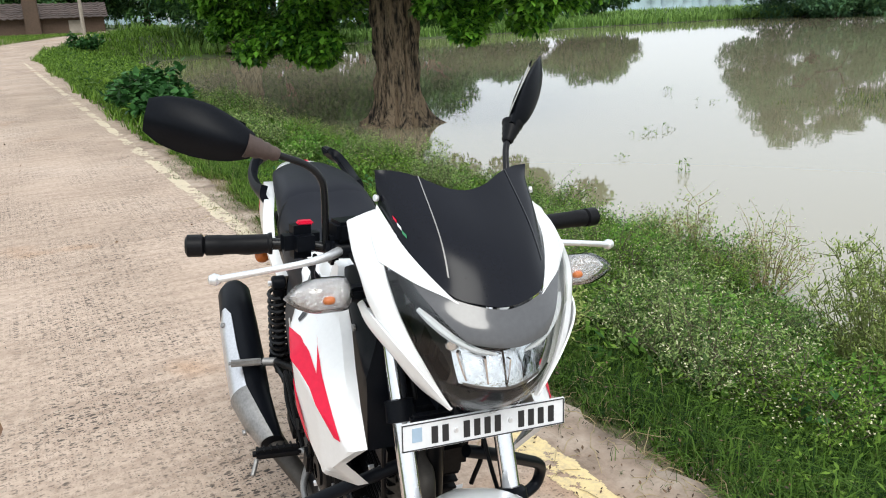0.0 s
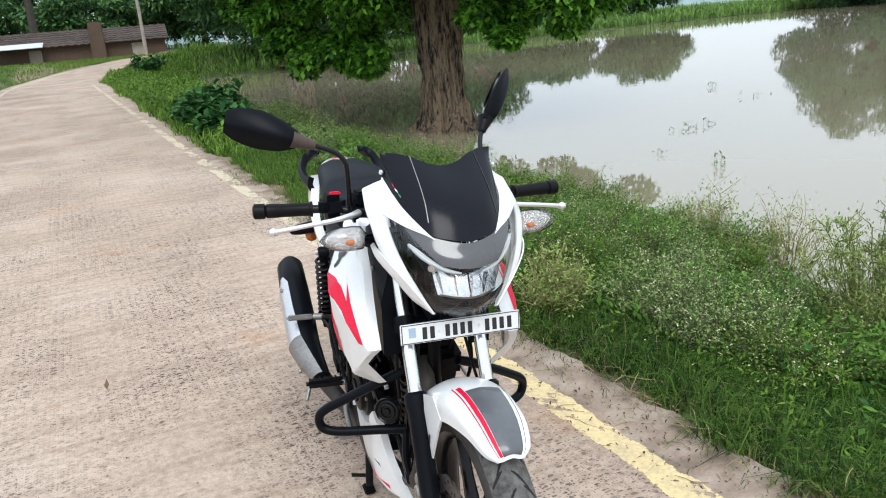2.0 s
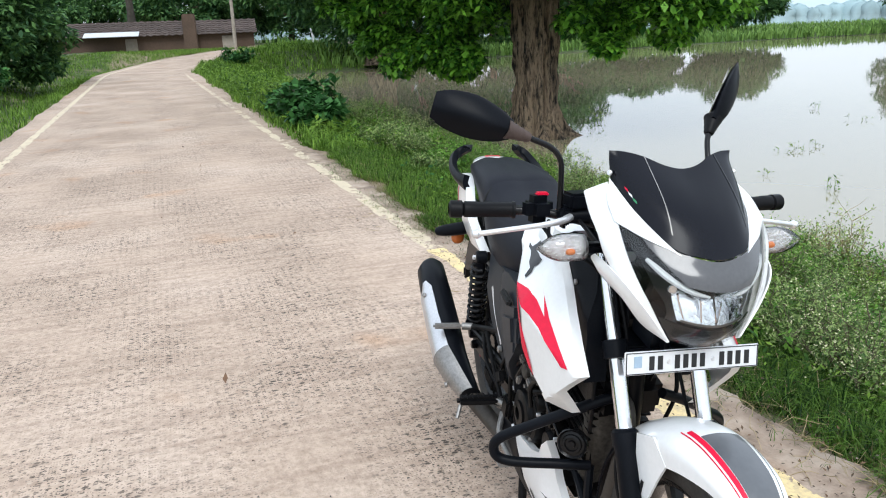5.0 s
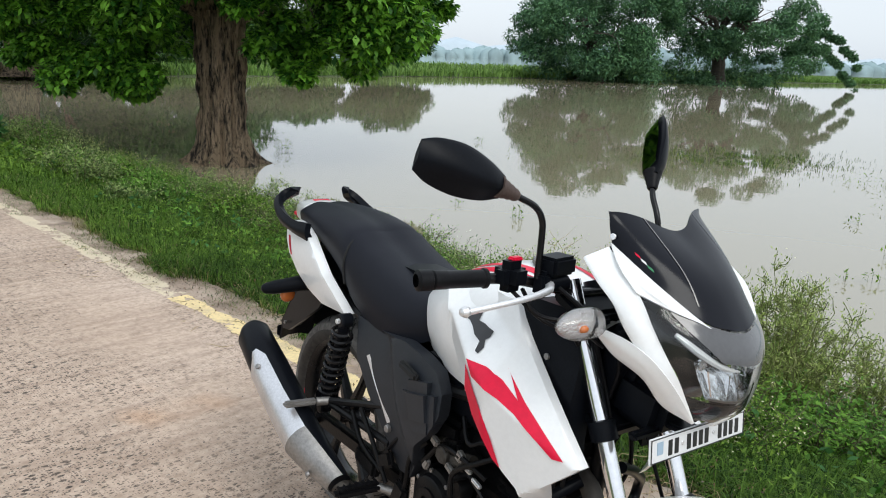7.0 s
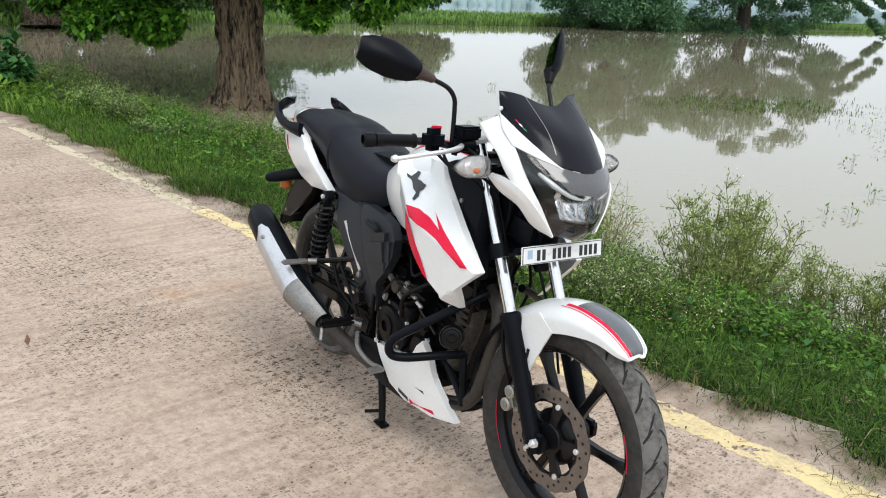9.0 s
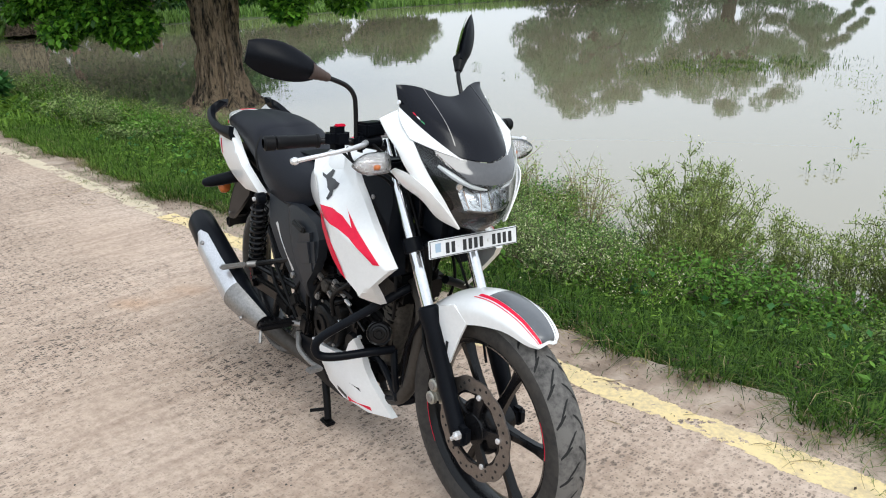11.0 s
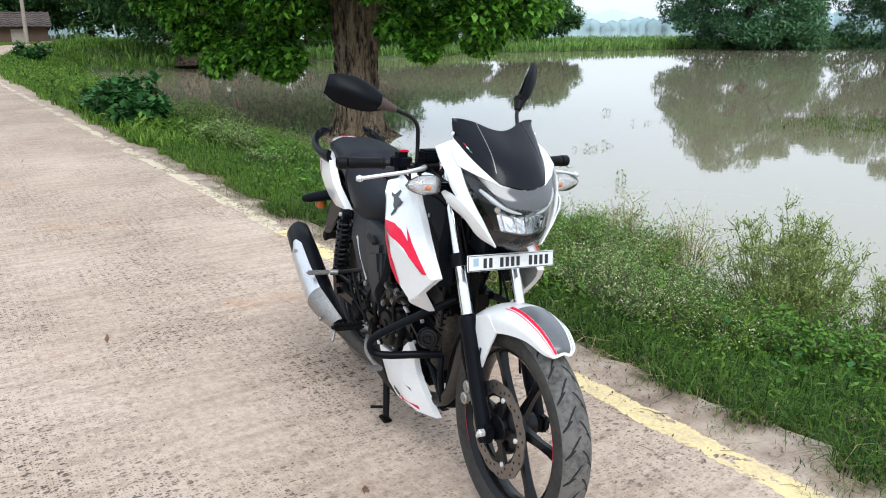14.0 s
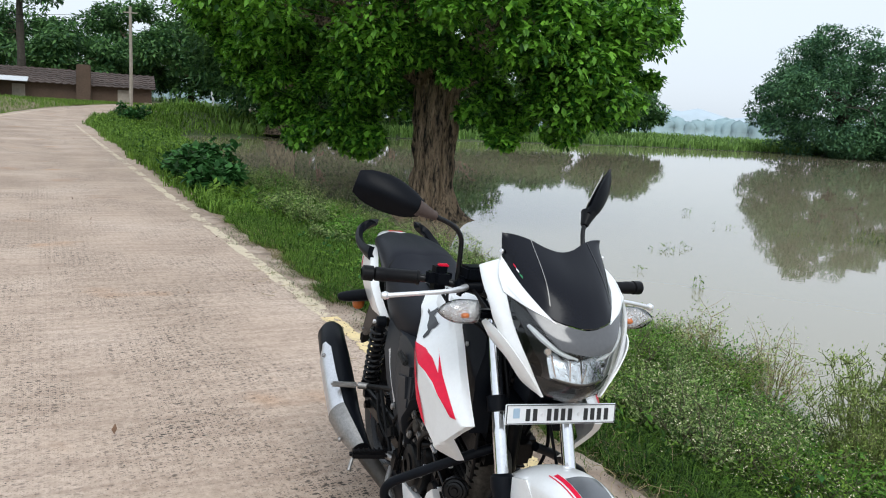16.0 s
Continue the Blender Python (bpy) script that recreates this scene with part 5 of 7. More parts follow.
# ---- tank, seat and tail
TANK = []
for x, w, zt, zb in ((0.46, 0.085, 0.862, 0.735), (0.54, 0.120, 0.905, 0.715), (0.64, 0.150, 0.955, 0.700), (0.76, 0.165, 0.985, 0.705), (0.87, 0.140, 0.98, 0.76), (0.95, 0.115, 0.955, 0.83), (1.0, 0.08, 0.92, 0.86)):
    TANK.append(sym([(x, -w * 0.80, zb), (x, -w, zb + (zt - zb) * 0.35), (x, -w * 0.93, zb + (zt - zb) * 0.72), (x, -w * 0.55, zt - 0.012), (x, 0, zt)]))
TANK = Loft(TANK)
tank = Shape().grid(TANK.grid(41, 34), 0.004).build("fuel_tank", M_WHITE, None, "white fuel tank with red top stripes")
for u0, u1 in ((0.36, 0.385), (0.40, 0.43), (0.57, 0.60), (0.615, 0.64)):
    Shape().grid(TANK.grid(6, 26, (u0, u1), (0.30, 0.78), 0.0012)).build("tank_stripe", M_RED, tank, "")
Shape().disc((0.80, 0, 0.994), 0.042, 0.014, (0, 0, 1), 28).build("fuel_cap", M_DULL, tank, "round metal fuel cap")


def shroud_y(x, z):
    """The side of the tank shroud: a ridge that runs down to the front, drawn in above it and tucked under below."""
    ridge_y = float(np.interp(x, [0.70, 0.823, 0.897, 1.0, 1.086, 1.16], [0.18, 0.231, 0.243, 0.222, 0.196, 0.165]))
    d = z - (0.820 - 0.43 * (x - 0.823))
    y = ridge_y - 0.95 * min(d, 0.08) - 0.30 * max(0.0, d - 0.08) if d > 0 else ridge_y + 0.08 * d
    crease = (z - 0.64) - 0.78 * (x - 1.045)
    return -(y + 1.4 * min(0.0, crease))


SHROUD = [(0.657, 0.912), (0.691, 0.924), (0.768, 0.938), (0.862, 0.942), (0.907, 0.884), (0.95, 0.84), (1.0, 0.799), (1.06, 0.747), (1.111, 0.702), (1.082, 0.674), (1.046, 0.642), (1.025, 0.603), (1.003, 0.566), (0.996, 0.581), (0.986, 0.611), (0.947, 0.635), (0.913, 0.67), (0.866, 0.713), (0.81, 0.762), (0.706, 0.817), (0.684, 0.88)]
Z1 = [(0.826, 0.82), (0.877, 0.819), (0.92, 0.806), (0.964, 0.781), (0.926, 0.817), (0.868, 0.857), (0.921, 0.821), (0.976, 0.781), (1.037, 0.74), (1.084, 0.708), (1.061, 0.705), (1.022, 0.731), (0.972, 0.76), (0.932, 0.776), (0.903, 0.784), (0.851, 0.792)]
Z2 = [(0.825, 0.81), (0.85, 0.778), (0.885, 0.743), (0.922, 0.689), (0.948, 0.638), (0.928, 0.650), (0.901, 0.682), (0.859, 0.714), (0.825, 0.758)]
EMBLEM = [(0.724, 0.885), (0.753, 0.882), (0.76, 0.891), (0.763, 0.899), (0.78, 0.897), (0.787, 0.881), (0.809, 0.88), (0.839, 0.874), (0.841, 0.863), (0.835, 0.857), (0.844, 0.845), (0.841, 0.833), (0.831, 0.836), (0.826, 0.852), (0.802, 0.858), (0.783, 0.868), (0.764, 0.875), (0.738, 0.878)]
for mir in (False, True):
    sh = Shape().plate(SHROUD, shroud_y, 0.02, 0.0065).build("tank_shroud", M_WHITE, None, "white tank shroud with a red angular decal", False, mir)
    for o in (Z1, Z2):
        Shape().plate(o, shroud_y, 0, 0.008, lift=0.0025).build("red_decal", M_RED, sh, "", False, mir)
    Shape().plate(EMBLEM, shroud_y, 0, 0.008, lift=0.0025).build("black_emblem", M_DECALBLACK, sh, "plain black emblem", False, mir)
scoop = Shape().plate([(0.84, 0.93), (0.90, 0.955), (0.97, 0.950), (1.0, 0.91), (1.02, 0.85), (1.032, 0.76), (1.03, 0.65), (0.98, 0.69), (0.94, 0.79), (0.90, 0.87)], lambda x, z: max(shroud_y(x, z), -0.150) + 0.012, 0.05, 0.025)
both(scoop, "side_scoop", M_BLACK, None, "black inner air scoop")
both(Shape().disc((0.955, -0.140, 0.855), 0.0065, 0.006, seg=10), "scoop_bolt", M_DULL)

SEATZ = []
for x, w, zt, zs in ((0.625, 0.070, 0.880, 0.835), (0.56, 0.100, 0.850, 0.760), (0.46, 0.130, 0.842, 0.715), (0.34, 0.142, 0.860, 0.715), (0.22, 0.142, 0.895, 0.745), (0.145, 0.138, 0.926, 0.80)):
    SEATZ.append(sym([(x, -w * 0.96, zs), (x, -w, zs + (zt - zs) * 0.45), (x, -w * 0.82, zt - 0.014), (x, -w * 0.4, zt + 0.004), (x, 0, zt)]))
PDROP = 0.014
PILL = []
for x, w, zt, zs in ((0.150, 0.137, 0.930, 0.80), (0.10, 0.132, 0.952, 0.835), (0.0, 0.122, 0.966, 0.868), (-0.12, 0.108, 0.968, 0.895), (-0.22, 0.092, 0.958, 0.905), (-0.262, 0.072, 0.935, 0.905)):
    PILL.append(sym([(x, -w * 0.96, zs - PDROP), (x, -w, zs - PDROP + (zt - zs) * 0.5), (x, -w * 0.82, zt - 0.012 - PDROP), (x, -w * 0.4, zt + 0.003 - PDROP), (x, 0, zt - PDROP)]))
seat = Shape().grid(Loft(SEATZ).grid(33, 30), 0.012).build("seat", M_SEAT, None, "black stepped vinyl seat")
Shape().grid(Loft(PILL).grid(33, 26), 0.012).build("pillion_seat", M_SEAT, seat, "")
seam = Loft(PILL).grid(33, 40, (0, 1), (0.0, 0.04), 0.0015)
Shape().tube(seam[3], 0.0042, 6).build("seat_seam", M_GROOVE, seat, "dark seam across the step")
Shape().box((0.18, 0, 0.80), (0.70, 0.16, 0.14), 0.03).build("seat_base", M_BLACK, seat, "")
tp = [(-0.235, 0.868), (-0.215, 0.835), (-0.180, 0.800), (-0.115, 0.755), (-0.045, 0.722), (0.054, 0.704), (0.205, 0.716), (0.165, 0.752), (0.10, 0.795), (0.02, 0.838), (-0.06, 0.874), (-0.14, 0.895), (-0.205, 0.895)]
tail_y = lambda x, z: -(0.118 + 0.10 * min(0.35, max(0, x + 0.25)) + 0.02 * math.sin((z - 0.7) / 0.2 * math.pi))
for mir in (False, True):
    t = Shape().plate(tp, tail_y, 0.03, 0.022).build("tail_panel", M_WHITE, None, "white rear side panel under the seat", False, mir)
    Shape().plate([(-0.205, 0.850), (-0.19, 0.852), (-0.165, 0.815), (-0.155, 0.800), (-0.165, 0.798), (-0.185, 0.822)], tail_y, 0, 0.01, lift=0.001).build("tail_mark", M_RED, t, "")
for mir in (False, True):
    rail = Loft([[(-0.055, -0.150, 0.862), (-0.058, -0.158, 0.885), (-0.066, -0.150, 0.915)], [(-0.14, -0.158, 0.872), (-0.14, -0.168, 0.890), (-0.14, -0.158, 0.912)],
                 [(-0.23, -0.158, 0.888), (-0.23, -0.168, 0.910), (-0.225, -0.158, 0.930)], [(-0.290, -0.140, 0.915), (-0.298, -0.148, 0.945), (-0.285, -0.138, 0.962)],
                 [(-0.300, -0.105, 0.940), (-0.306, -0.108, 0.965), (-0.296, -0.100, 0.982)], [(-0.270, -0.078, 0.962), (-0.270, -0.074, 0.978), (-0.262, -0.074, 0.988)]])
    Shape().grid(rail.grid(9, 26), 0.020).build("grab_rail", M_BLACK, None, "black passenger grab rail", False, mir)
tailc = Shape().grid(Loft([sym([(-0.225, -0.085, 0.885), (-0.225, -0.075, 0.935), (-0.225, 0, 0.948)]), sym([(-0.30, -0.066, 0.890), (-0.30, -0.056, 0.930), (-0.30, 0, 0.942)]), sym([(-0.36, -0.04, 0.900), (-0.36, -0.034, 0.918), (-0.36, 0, 0.926)])]).grid(21, 12), 0.006)
tailc = tailc.build("tail_cowl", M_WHITE, None, "white tail cowl with a red stripe")
Shape().box((-0.262, 0, 0.9435), (0.022, 0.055, 0.005), 0.001).build("cowl_stripe", M_RED, tailc, "")
Shape().box((-0.345, 0, 0.888), (0.04, 0.10, 0.03), 0.01).build("tail_light", M_RED, tailc, "red tail light")
hug = Shape().grid(Loft([[(0.05, -0.09, 0.72), (0.05, 0, 0.75), (0.05, 0.09, 0.72)], [(-0.12, -0.085, 0.705), (-0.12, 0, 0.74), (-0.12, 0.085, 0.705)], [(-0.26, -0.075, 0.65), (-0.27, 0, 0.685), (-0.26, 0.075, 0.65)], [(-0.37, -0.065, 0.53), (-0.385, 0, 0.55), (-0.37, 0.065, 0.53)], [(-0.41, -0.06, 0.44), (-0.425, 0, 0.45), (-0.41, 0.06, 0.44)]]).grid(13, 22), 0.008)
hug.box((-0.13, 0, 0.75), (0.26, 0.15, 0.08), 0.02)
hug = hug.build("rear_fender", M_BLACK, None, "black rear mudguard with plate holder")
Shape().box((-0.434, -0.008, 0.457), (0.014, 0.098, 0.038), 0.004).box((-0.443, -0.008, 0.457), (0.006, 0.078, 0.022), 0.003).box((-0.405, -0.008, 0.490), (0.05, 0.060, 0.022), 0.006, (0, -35, 0)).build("plate_holder", M_BLACK, hug, "")
both(Shape().plate([(-0.02, 0.715), (-0.14, 0.735), (-0.25, 0.672), (-0.325, 0.585), (-0.395, 0.505), (-0.375, 0.487), (-0.325, 0.495), (-0.215, 0.560), (-0.08, 0.645)], lambda x, z: -0.062 - 0.08 * (x + 0.4), 0.012, 0.02), "fender_side", M_BLACK, hug)
both(Shape().disc((-0.335, -0.075, 0.520), 0.006, 0.008, seg=10), "fender_bolt", M_DULL, hug)
for mir in (False, True):
    r = Shape().tube([(-0.135, -0.085, 0.712), (-0.148, -0.12, 0.708), (-0.165, -0.155, 0.700), (-0.185, -0.19, 0.691), (-0.2, -0.215, 0.685), (-0.204, -0.222, 0.683)], [0.026, 0.024, 0.023, 0.021, 0.015, 0.004], 14, 20).build("rear_indicator", M_BLACK, None, "black rear turn indicator", False, mir)
    blob((-0.186, -0.142, 0.668), (0.016, 0.024, 0.028)).build("lens", M_AMBER, r, "amber lens", False, mir)
    Shape().tube([(-0.11, -0.05, 0.715), (-0.14, -0.10, 0.711)], 0.017, 10).build("stalk", M_BLACK, r, "", False, mir)

# ---- frame, engine and exhaust
cov = [(0.235, 0.722), (0.34, 0.718), (0.48, 0.732), (0.565, 0.722), (0.630, 0.706), (0.668, 0.666), (0.672, 0.615), (0.640, 0.560), (0.590, 0.512), (0.562, 0.44), (0.525, 0.385), (0.475, 0.385), (0.425, 0.462), (0.345, 0.545), (0.268, 0.625)]


def cov_y(x, z):
    """Side cover: a sunk rear field and a proud front lobe."""
    y = 0.128 + 0.028 * math.sin((z - 0.38) / 0.36 * math.pi)
    d = (x - 0.47) + 0.55 * (z - 0.60)
    return -(y + 0.018 * max(0.0, min(1.0, d / 0.02)))


for mir in (False, True):
    c = Shape().plate(cov, cov_y, 0.03, 0.014).build("side_cover", M_SATIN, None, "black plastic side cover", False, mir)
    Shape().box((0.598, -0.166, 0.612), (0.140, 0.040, 0.120), 0.028, (0, -14, 0), 0.8).build("air_duct", M_SATIN, c, "bulged black air box lid", False, mir)
    Shape().box((0.545, -0.172, 0.682), (0.075, 0.016, 0.022), 0.006, (0, 12, 0)).build("duct_slot", M_GROOVE, c, "", False, mir)
    Shape().plate([(0.318, 0.638), (0.331, 0.646), (0.456, 0.510), (0.440, 0.500)], cov_y, 0, 0.02, lift=0.001).build("cover_mark", M_ALLOY, c, "plain grey bar", False, mir)
    Shape().disc((0.452, -0.158, 0.492), 0.010, 0.012, seg=16).build("cover_bolt", M_DULL, c, "", False, mir)
Shape().box((0.66, 0, 0.665), (0.30, 0.23, 0.15), 0.03, (0, 6, 0)).box((0.40, 0, 0.62), (0.26, 0.19, 0.20), 0.03).build("air_box", M_BLACK, None, "black air box under the tank")
fr = Shape()
for sg in (-1, 1):
    fr.tube([(0.97, sg * 0.03, 0.80), (0.80, sg * 0.11, 0.70), (0.55, sg * 0.12, 0.66), (0.20, sg * 0.115, 0.72), (-0.16, sg * 0.09, 0.80)], 0.014, 8, 30)
    fr.tube([(0.56, sg * 0.12, 0.66), (0.50, sg * 0.12, 0.50), (0.46, sg * 0.10, 0.26)], 0.016, 8, 14)
    fr.tube([(0.16, sg * 0.165, 0.452), (0.42, sg * 0.145, 0.535)], 0.010, 8)
    fr.tube([(0.16, sg * 0.165, 0.445), (0.44, sg * 0.14, 0.440)], 0.010, 8)
fr.tube([(1.0, 0, 0.80), (1.0, 0, 0.60), (0.97, 0, 0.36), (0.88, 0, 0.24)], 0.018, 10, 20)
fr.build("frame", M_ENGINE, None, "black tubular frame")
swing = Shape()
for sg in (-1, 1):
    swing.box((0.22, sg * 0.095, 0.325), (0.50, 0.03, 0.048), 0.008, (0, -2, 0))
swing.disc((0.0, -0.118, 0.322), 0.016, 0.02, seg=6).disc((0, 0.118, 0.322), 0.016, 0.02, seg=6)
swing.build("swingarm", M_ENGINE, None, "")
for mir in (False, True):
    sp = Shape()
    a, b = np.array([0.205, -0.155, 0.700]), np.array([0.085, -0.140, 0.400])
    t = np.linspace(0, 1, 150)
    ax_ = (b - a) / np.linalg.norm(b - a)
    u = np.cross(ax_, (0, 1, 0))
    u /= np.linalg.norm(u)
    w = np.cross(ax_, u)
    hx = a + np.outer(0.10 + 0.74 * t, b - a) + 0.027 * (np.outer(np.cos(t * 2 * np.pi * 10), u) + np.outer(np.sin(t * 2 * np.pi * 10), w))
    sp.tube(hx, 0.0058, 6)
    sk = sp.build("shock_spring", M_GLOSSBLACK, None, "black coil shock absorber", False, mir)
    Shape().tube([a, a + 0.35 * (b - a), b], [0.017, 0.013, 0.017], 14).disc(tuple(a), 0.020, 0.036, seg=16).disc(tuple(b), 0.018, 0.036, seg=16).lathe([(0.034, 0), (0.034, 0.008), (0.01, 0.01)], tuple(a + 0.86 * (b - a)), tuple(ax_), 18).build("damper", M_BLACK, sk, "", False, mir)
    Shape().disc((0.205, -0.178, 0.700), 0.008, 0.010, seg=6).build("shock_bolt", M_ALLOY, sk, "", False, mir)

eng = Shape().box((0.64, 0, 0.345), (0.34, 0.20, 0.21), 0.035).box((0.50, 0, 0.42), (0.16, 0.17, 0.16), 0.03).box((0.78, 0, 0.31), (0.16, 0.18, 0.16), 0.035)
eng.box((0.90, 0, 0.585), (0.17, 0.165, 0.10), 0.02, (0, 12, 0)).box((0.925, 0, 0.665), (0.13, 0.14, 0.075), 0.02, (0, 12, 0)).box((0.855, 0, 0.43), (0.13, 0.14, 0.12), 0.01, (0, 12, 0))
eng = eng.build("engine", M_ENGINE, None, "oily black single-cylinder engine")
for k in range(9):
    fins = Shape().box((0.838 + 0.0055 * k, 0, 0.40 + 0.021 * k), (0.150 - 0.003 * abs(k - 5), 0.150, 0.006), 0.002, (0, 12, 0))
    fins.build("cooling_fin", M_ENGINE, eng, "black cooling fin")
cc = Shape().lathe([(0.001, -0.05), (0.055, -0.05), (0.062, -0.046), (0.066, -0.034), (0.078, -0.030), (0.083, -0.02), (0.083, 0.02)], (0.625, -0.095, 0.375), seg=40)
cc.lathe([(0.018, -0.058), (0.036, -0.056), (0.036, -0.05)], (0.625, -0.095, 0.375), seg=24).lathe([(0.001, -0.045), (0.034, -0.045), (0.042, -0.03), (0.042, 0.02)], (0.755, -0.068, 0.345), seg=30)
cc.build("clutch_cover", M_ENGINE, eng, "round black clutch cover")
for k in range(7):
    a = 2 * math.pi * k / 7
    Shape().disc((0.625 + 0.073 * math.cos(a), -0.128, 0.375 + 0.073 * math.sin(a)), 0.006, 0.008, seg=6).build("cover_bolt", M_DULL, eng, "")
for x, y, z, r in ((0.545, -0.135, 0.445, 0.008), (0.52, -0.13, 0.40, 0.007), (0.70, -0.118, 0.405, 0.006), (0.80, -0.105, 0.385, 0.007), (0.835, -0.095, 0.47, 0.007), (0.88, -0.09, 0.52, 0.006), (0.90, -0.088, 0.62, 0.007), (0.48, -0.12, 0.33, 0.007), (0.56, -0.14, 0.30, 0.008), (0.95, -0.09, 0.56, 0.005), (0.66, -0.115, 0.53, 0.006)):
    Shape().disc((x, y, z), r, 0.012, (0.2, 1, 0.1), 6).build("engine_bolt", M_ALLOY, eng, "")
for x, y, z, t in ((0.735, -0.125, 0.508, (0, 20, 10)), (0.775, -0.128, 0.494, (0, 24, 8))):
    Shape().box((x, y, z), (0.030, 0.012, 0.010), 0.003, t).build("cable_clamp", M_ALLOY, eng, "")
Shape().lathe([(0.001, -0.02), (0.024, -0.02), (0.027, -0.014), (0.027, 0.014)], (0.70, -0.105, 0.44), (0.1, 1, 0), 24).build("filter_cap", M_ENGINE, eng, "")
junk = Shape().disc((0.70, -0.115, 0.475), 0.016, 0.05, (0.3, 1, 0.1), 14).box((0.665, -0.118, 0.495), (0.05, 0.03, 0.022), 0.006, (0, 25, 10)).tube([(0.72, -0.12, 0.50), (0.80, -0.13, 0.475), (0.86, -0.12, 0.43)], 0.004, 7, 12).box((0.72, -0.12, 0.505), (0.03, 0.028, 0.018), 0.004, (0, -20, 0))
junk.build("throttle_body", M_GLOSSBLACK, eng, "")
Shape().box((0.64, -0.09, 0.56), (0.10, 0.06, 0.06), 0.015).disc((0.74, -0.05, 0.545), 0.03, 0.12, (1, 0, 0), 18).build("intake", M_RUBBER, eng, "")
for k, a in enumerate(([(0.70, -0.12, 0.62), (0.75, -0.14, 0.58), (0.80, -0.13, 0.60), (0.86, -0.11, 0.56)], [(0.60, -0.13, 0.40), (0.57, -0.14, 0.33), (0.56, -0.12, 0.26)], [(0.52, -0.13, 0.52), (0.47, -0.15, 0.46), (0.42, -0.14, 0.40)], [(0.98, -0.09, 0.72), (1.0, -0.10, 0.60), (0.97, -0.09, 0.50)], [(0.98, 0.09, 0.72), (1.0, 0.10, 0.60), (0.97, 0.09, 0.50)])):
    Shape().tube(a, 0.005, 7, 14).build("engine_hose", M_RUBBER, eng, "")
horn = Shape().lathe([(0.001, 0.016), (0.0080, 0.016), (0.0096, 0.010), (0.0152, 0.010), (0.0168, 0.015), (0.0224, 0.014), (0.0240, 0.009), (0.0296, 0.008), (0.0344, 0.012), (0.0368, 0.008), (0.0368, -0.004), (0.03, -0.016), (0.001, -0.018)], (0.930, -0.112, 0.449), (0.80, -0.6, 0.12), 32)
head_ = Shape().tube([(0.905, -0.028, 0.625), (0.915, -0.030, 0.56), (0.905, -0.032, 0.48), (0.882, -0.034, 0.40), (0.86, -0.036, 0.32)], [0.034, 0.042, 0.043, 0.040, 0.034], 16, 20)
for k in range(4):
    head_.lathe([(0.038, -0.004), (0.0455, -0.004), (0.0455, 0.004), (0.038, 0.004)], (0.912 - 0.011 * k, -0.031, 0.545 - 0.045 * k), (0.15, 0, 1), 20, True)
head_.build("oil_cooler", M_DUSTY, eng, "dusty grey-brown cylinder at the engine front")
Shape().tube([(0.79, -0.075, 0.300), (0.862, -0.072, 0.325), (0.945, -0.068, 0.250), (0.925, -0.068, 0.226), (0.80, -0.075, 0.190)], [0.011, 0.010, 0.012, 0.010, 0.009], 8, 26).build("guard_plate", M_BLACK, eng, "black bracket below the engine")
for a in ([(0.80, -0.125, 0.515), (0.74, -0.15, 0.545), (0.66, -0.145, 0.535), (0.60, -0.15, 0.47)], [(0.86, -0.10, 0.60), (0.80, -0.14, 0.56), (0.72, -0.15, 0.50), (0.70, -0.14, 0.43)], [(0.60, -0.14, 0.52), (0.55, -0.15, 0.46), (0.53, -0.145, 0.38), (0.50, -0.14, 0.31)], [(0.33, -0.165, 0.50), (0.40, -0.16, 0.42), (0.45, -0.15, 0.34)], [(0.28, -0.16, 0.47), (0.34, -0.165, 0.41), (0.42, -0.15, 0.36)]):
    Shape().tube(a, 0.0065, 8, 18).build("engine_hose", M_ENGINE, eng, "")
for x, y, z, sz, tn in ((0.505, -0.145, 0.335, (0.05, 0.02, 0.07), (0, 20, 0)), (0.44, -0.15, 0.40, (0.07, 0.02, 0.045), (0, -30, 0)), (0.36, -0.15, 0.36, (0.10, 0.03, 0.05), (0, 10, 0)), (0.68, -0.125, 0.535, (0.06, 0.03, 0.04), (0, -15, 0)), (0.79, -0.11, 0.44, (0.05, 0.03, 0.05), (0, 10, 0))):
    Shape().box((x, y, z), sz, 0.008, tn).build("engine_bracket", M_ENGINE, eng, "")
carb = Shape().box((0.655, -0.118, 0.515), (0.055, 0.05, 0.060), 0.012, (0, 12, 0)).tube([(0.62, -0.12, 0.52), (0.70, -0.125, 0.515), (0.75, -0.12, 0.53)], [0.017, 0.020, 0.016], 14).disc((0.672, -0.148, 0.520), 0.020, 0.016, seg=18)
carb.build("carburettor", M_DUSTY, eng, "dusty dark alloy carburettor")
for x, z, sz in ((0.640, 0.540, (0.026, 0.014, 0.020)), (0.702, 0.500, (0.030, 0.014, 0.016)), (0.735, 0.545, (0.022, 0.016, 0.026)), (0.612, 0.470, (0.020, 0.012, 0.030))):
    Shape().box((x, -0.148, z), sz, 0.004, (0, 25, 0)).build("carburettor_clamp", M_DULL, eng, "")
horn.build("horn", M_GLOSSBLACK, None, "black round horn with rings")
guard = Shape().tube([(1.01, -0.06, 0.60), (0.985, -0.13, 0.565), (0.93, -0.23, 0.500), (0.90, -0.277, 0.465), (0.885, -0.292, 0.436), (0.885, -0.282, 0.405), (0.90, -0.24, 0.395), (0.925, -0.15, 0.395), (0.94, -0.07, 0.39)], 0.0125, 12, 50)
both(guard, "crash_guard", M_BLACK, None, "black tubular crash guard")
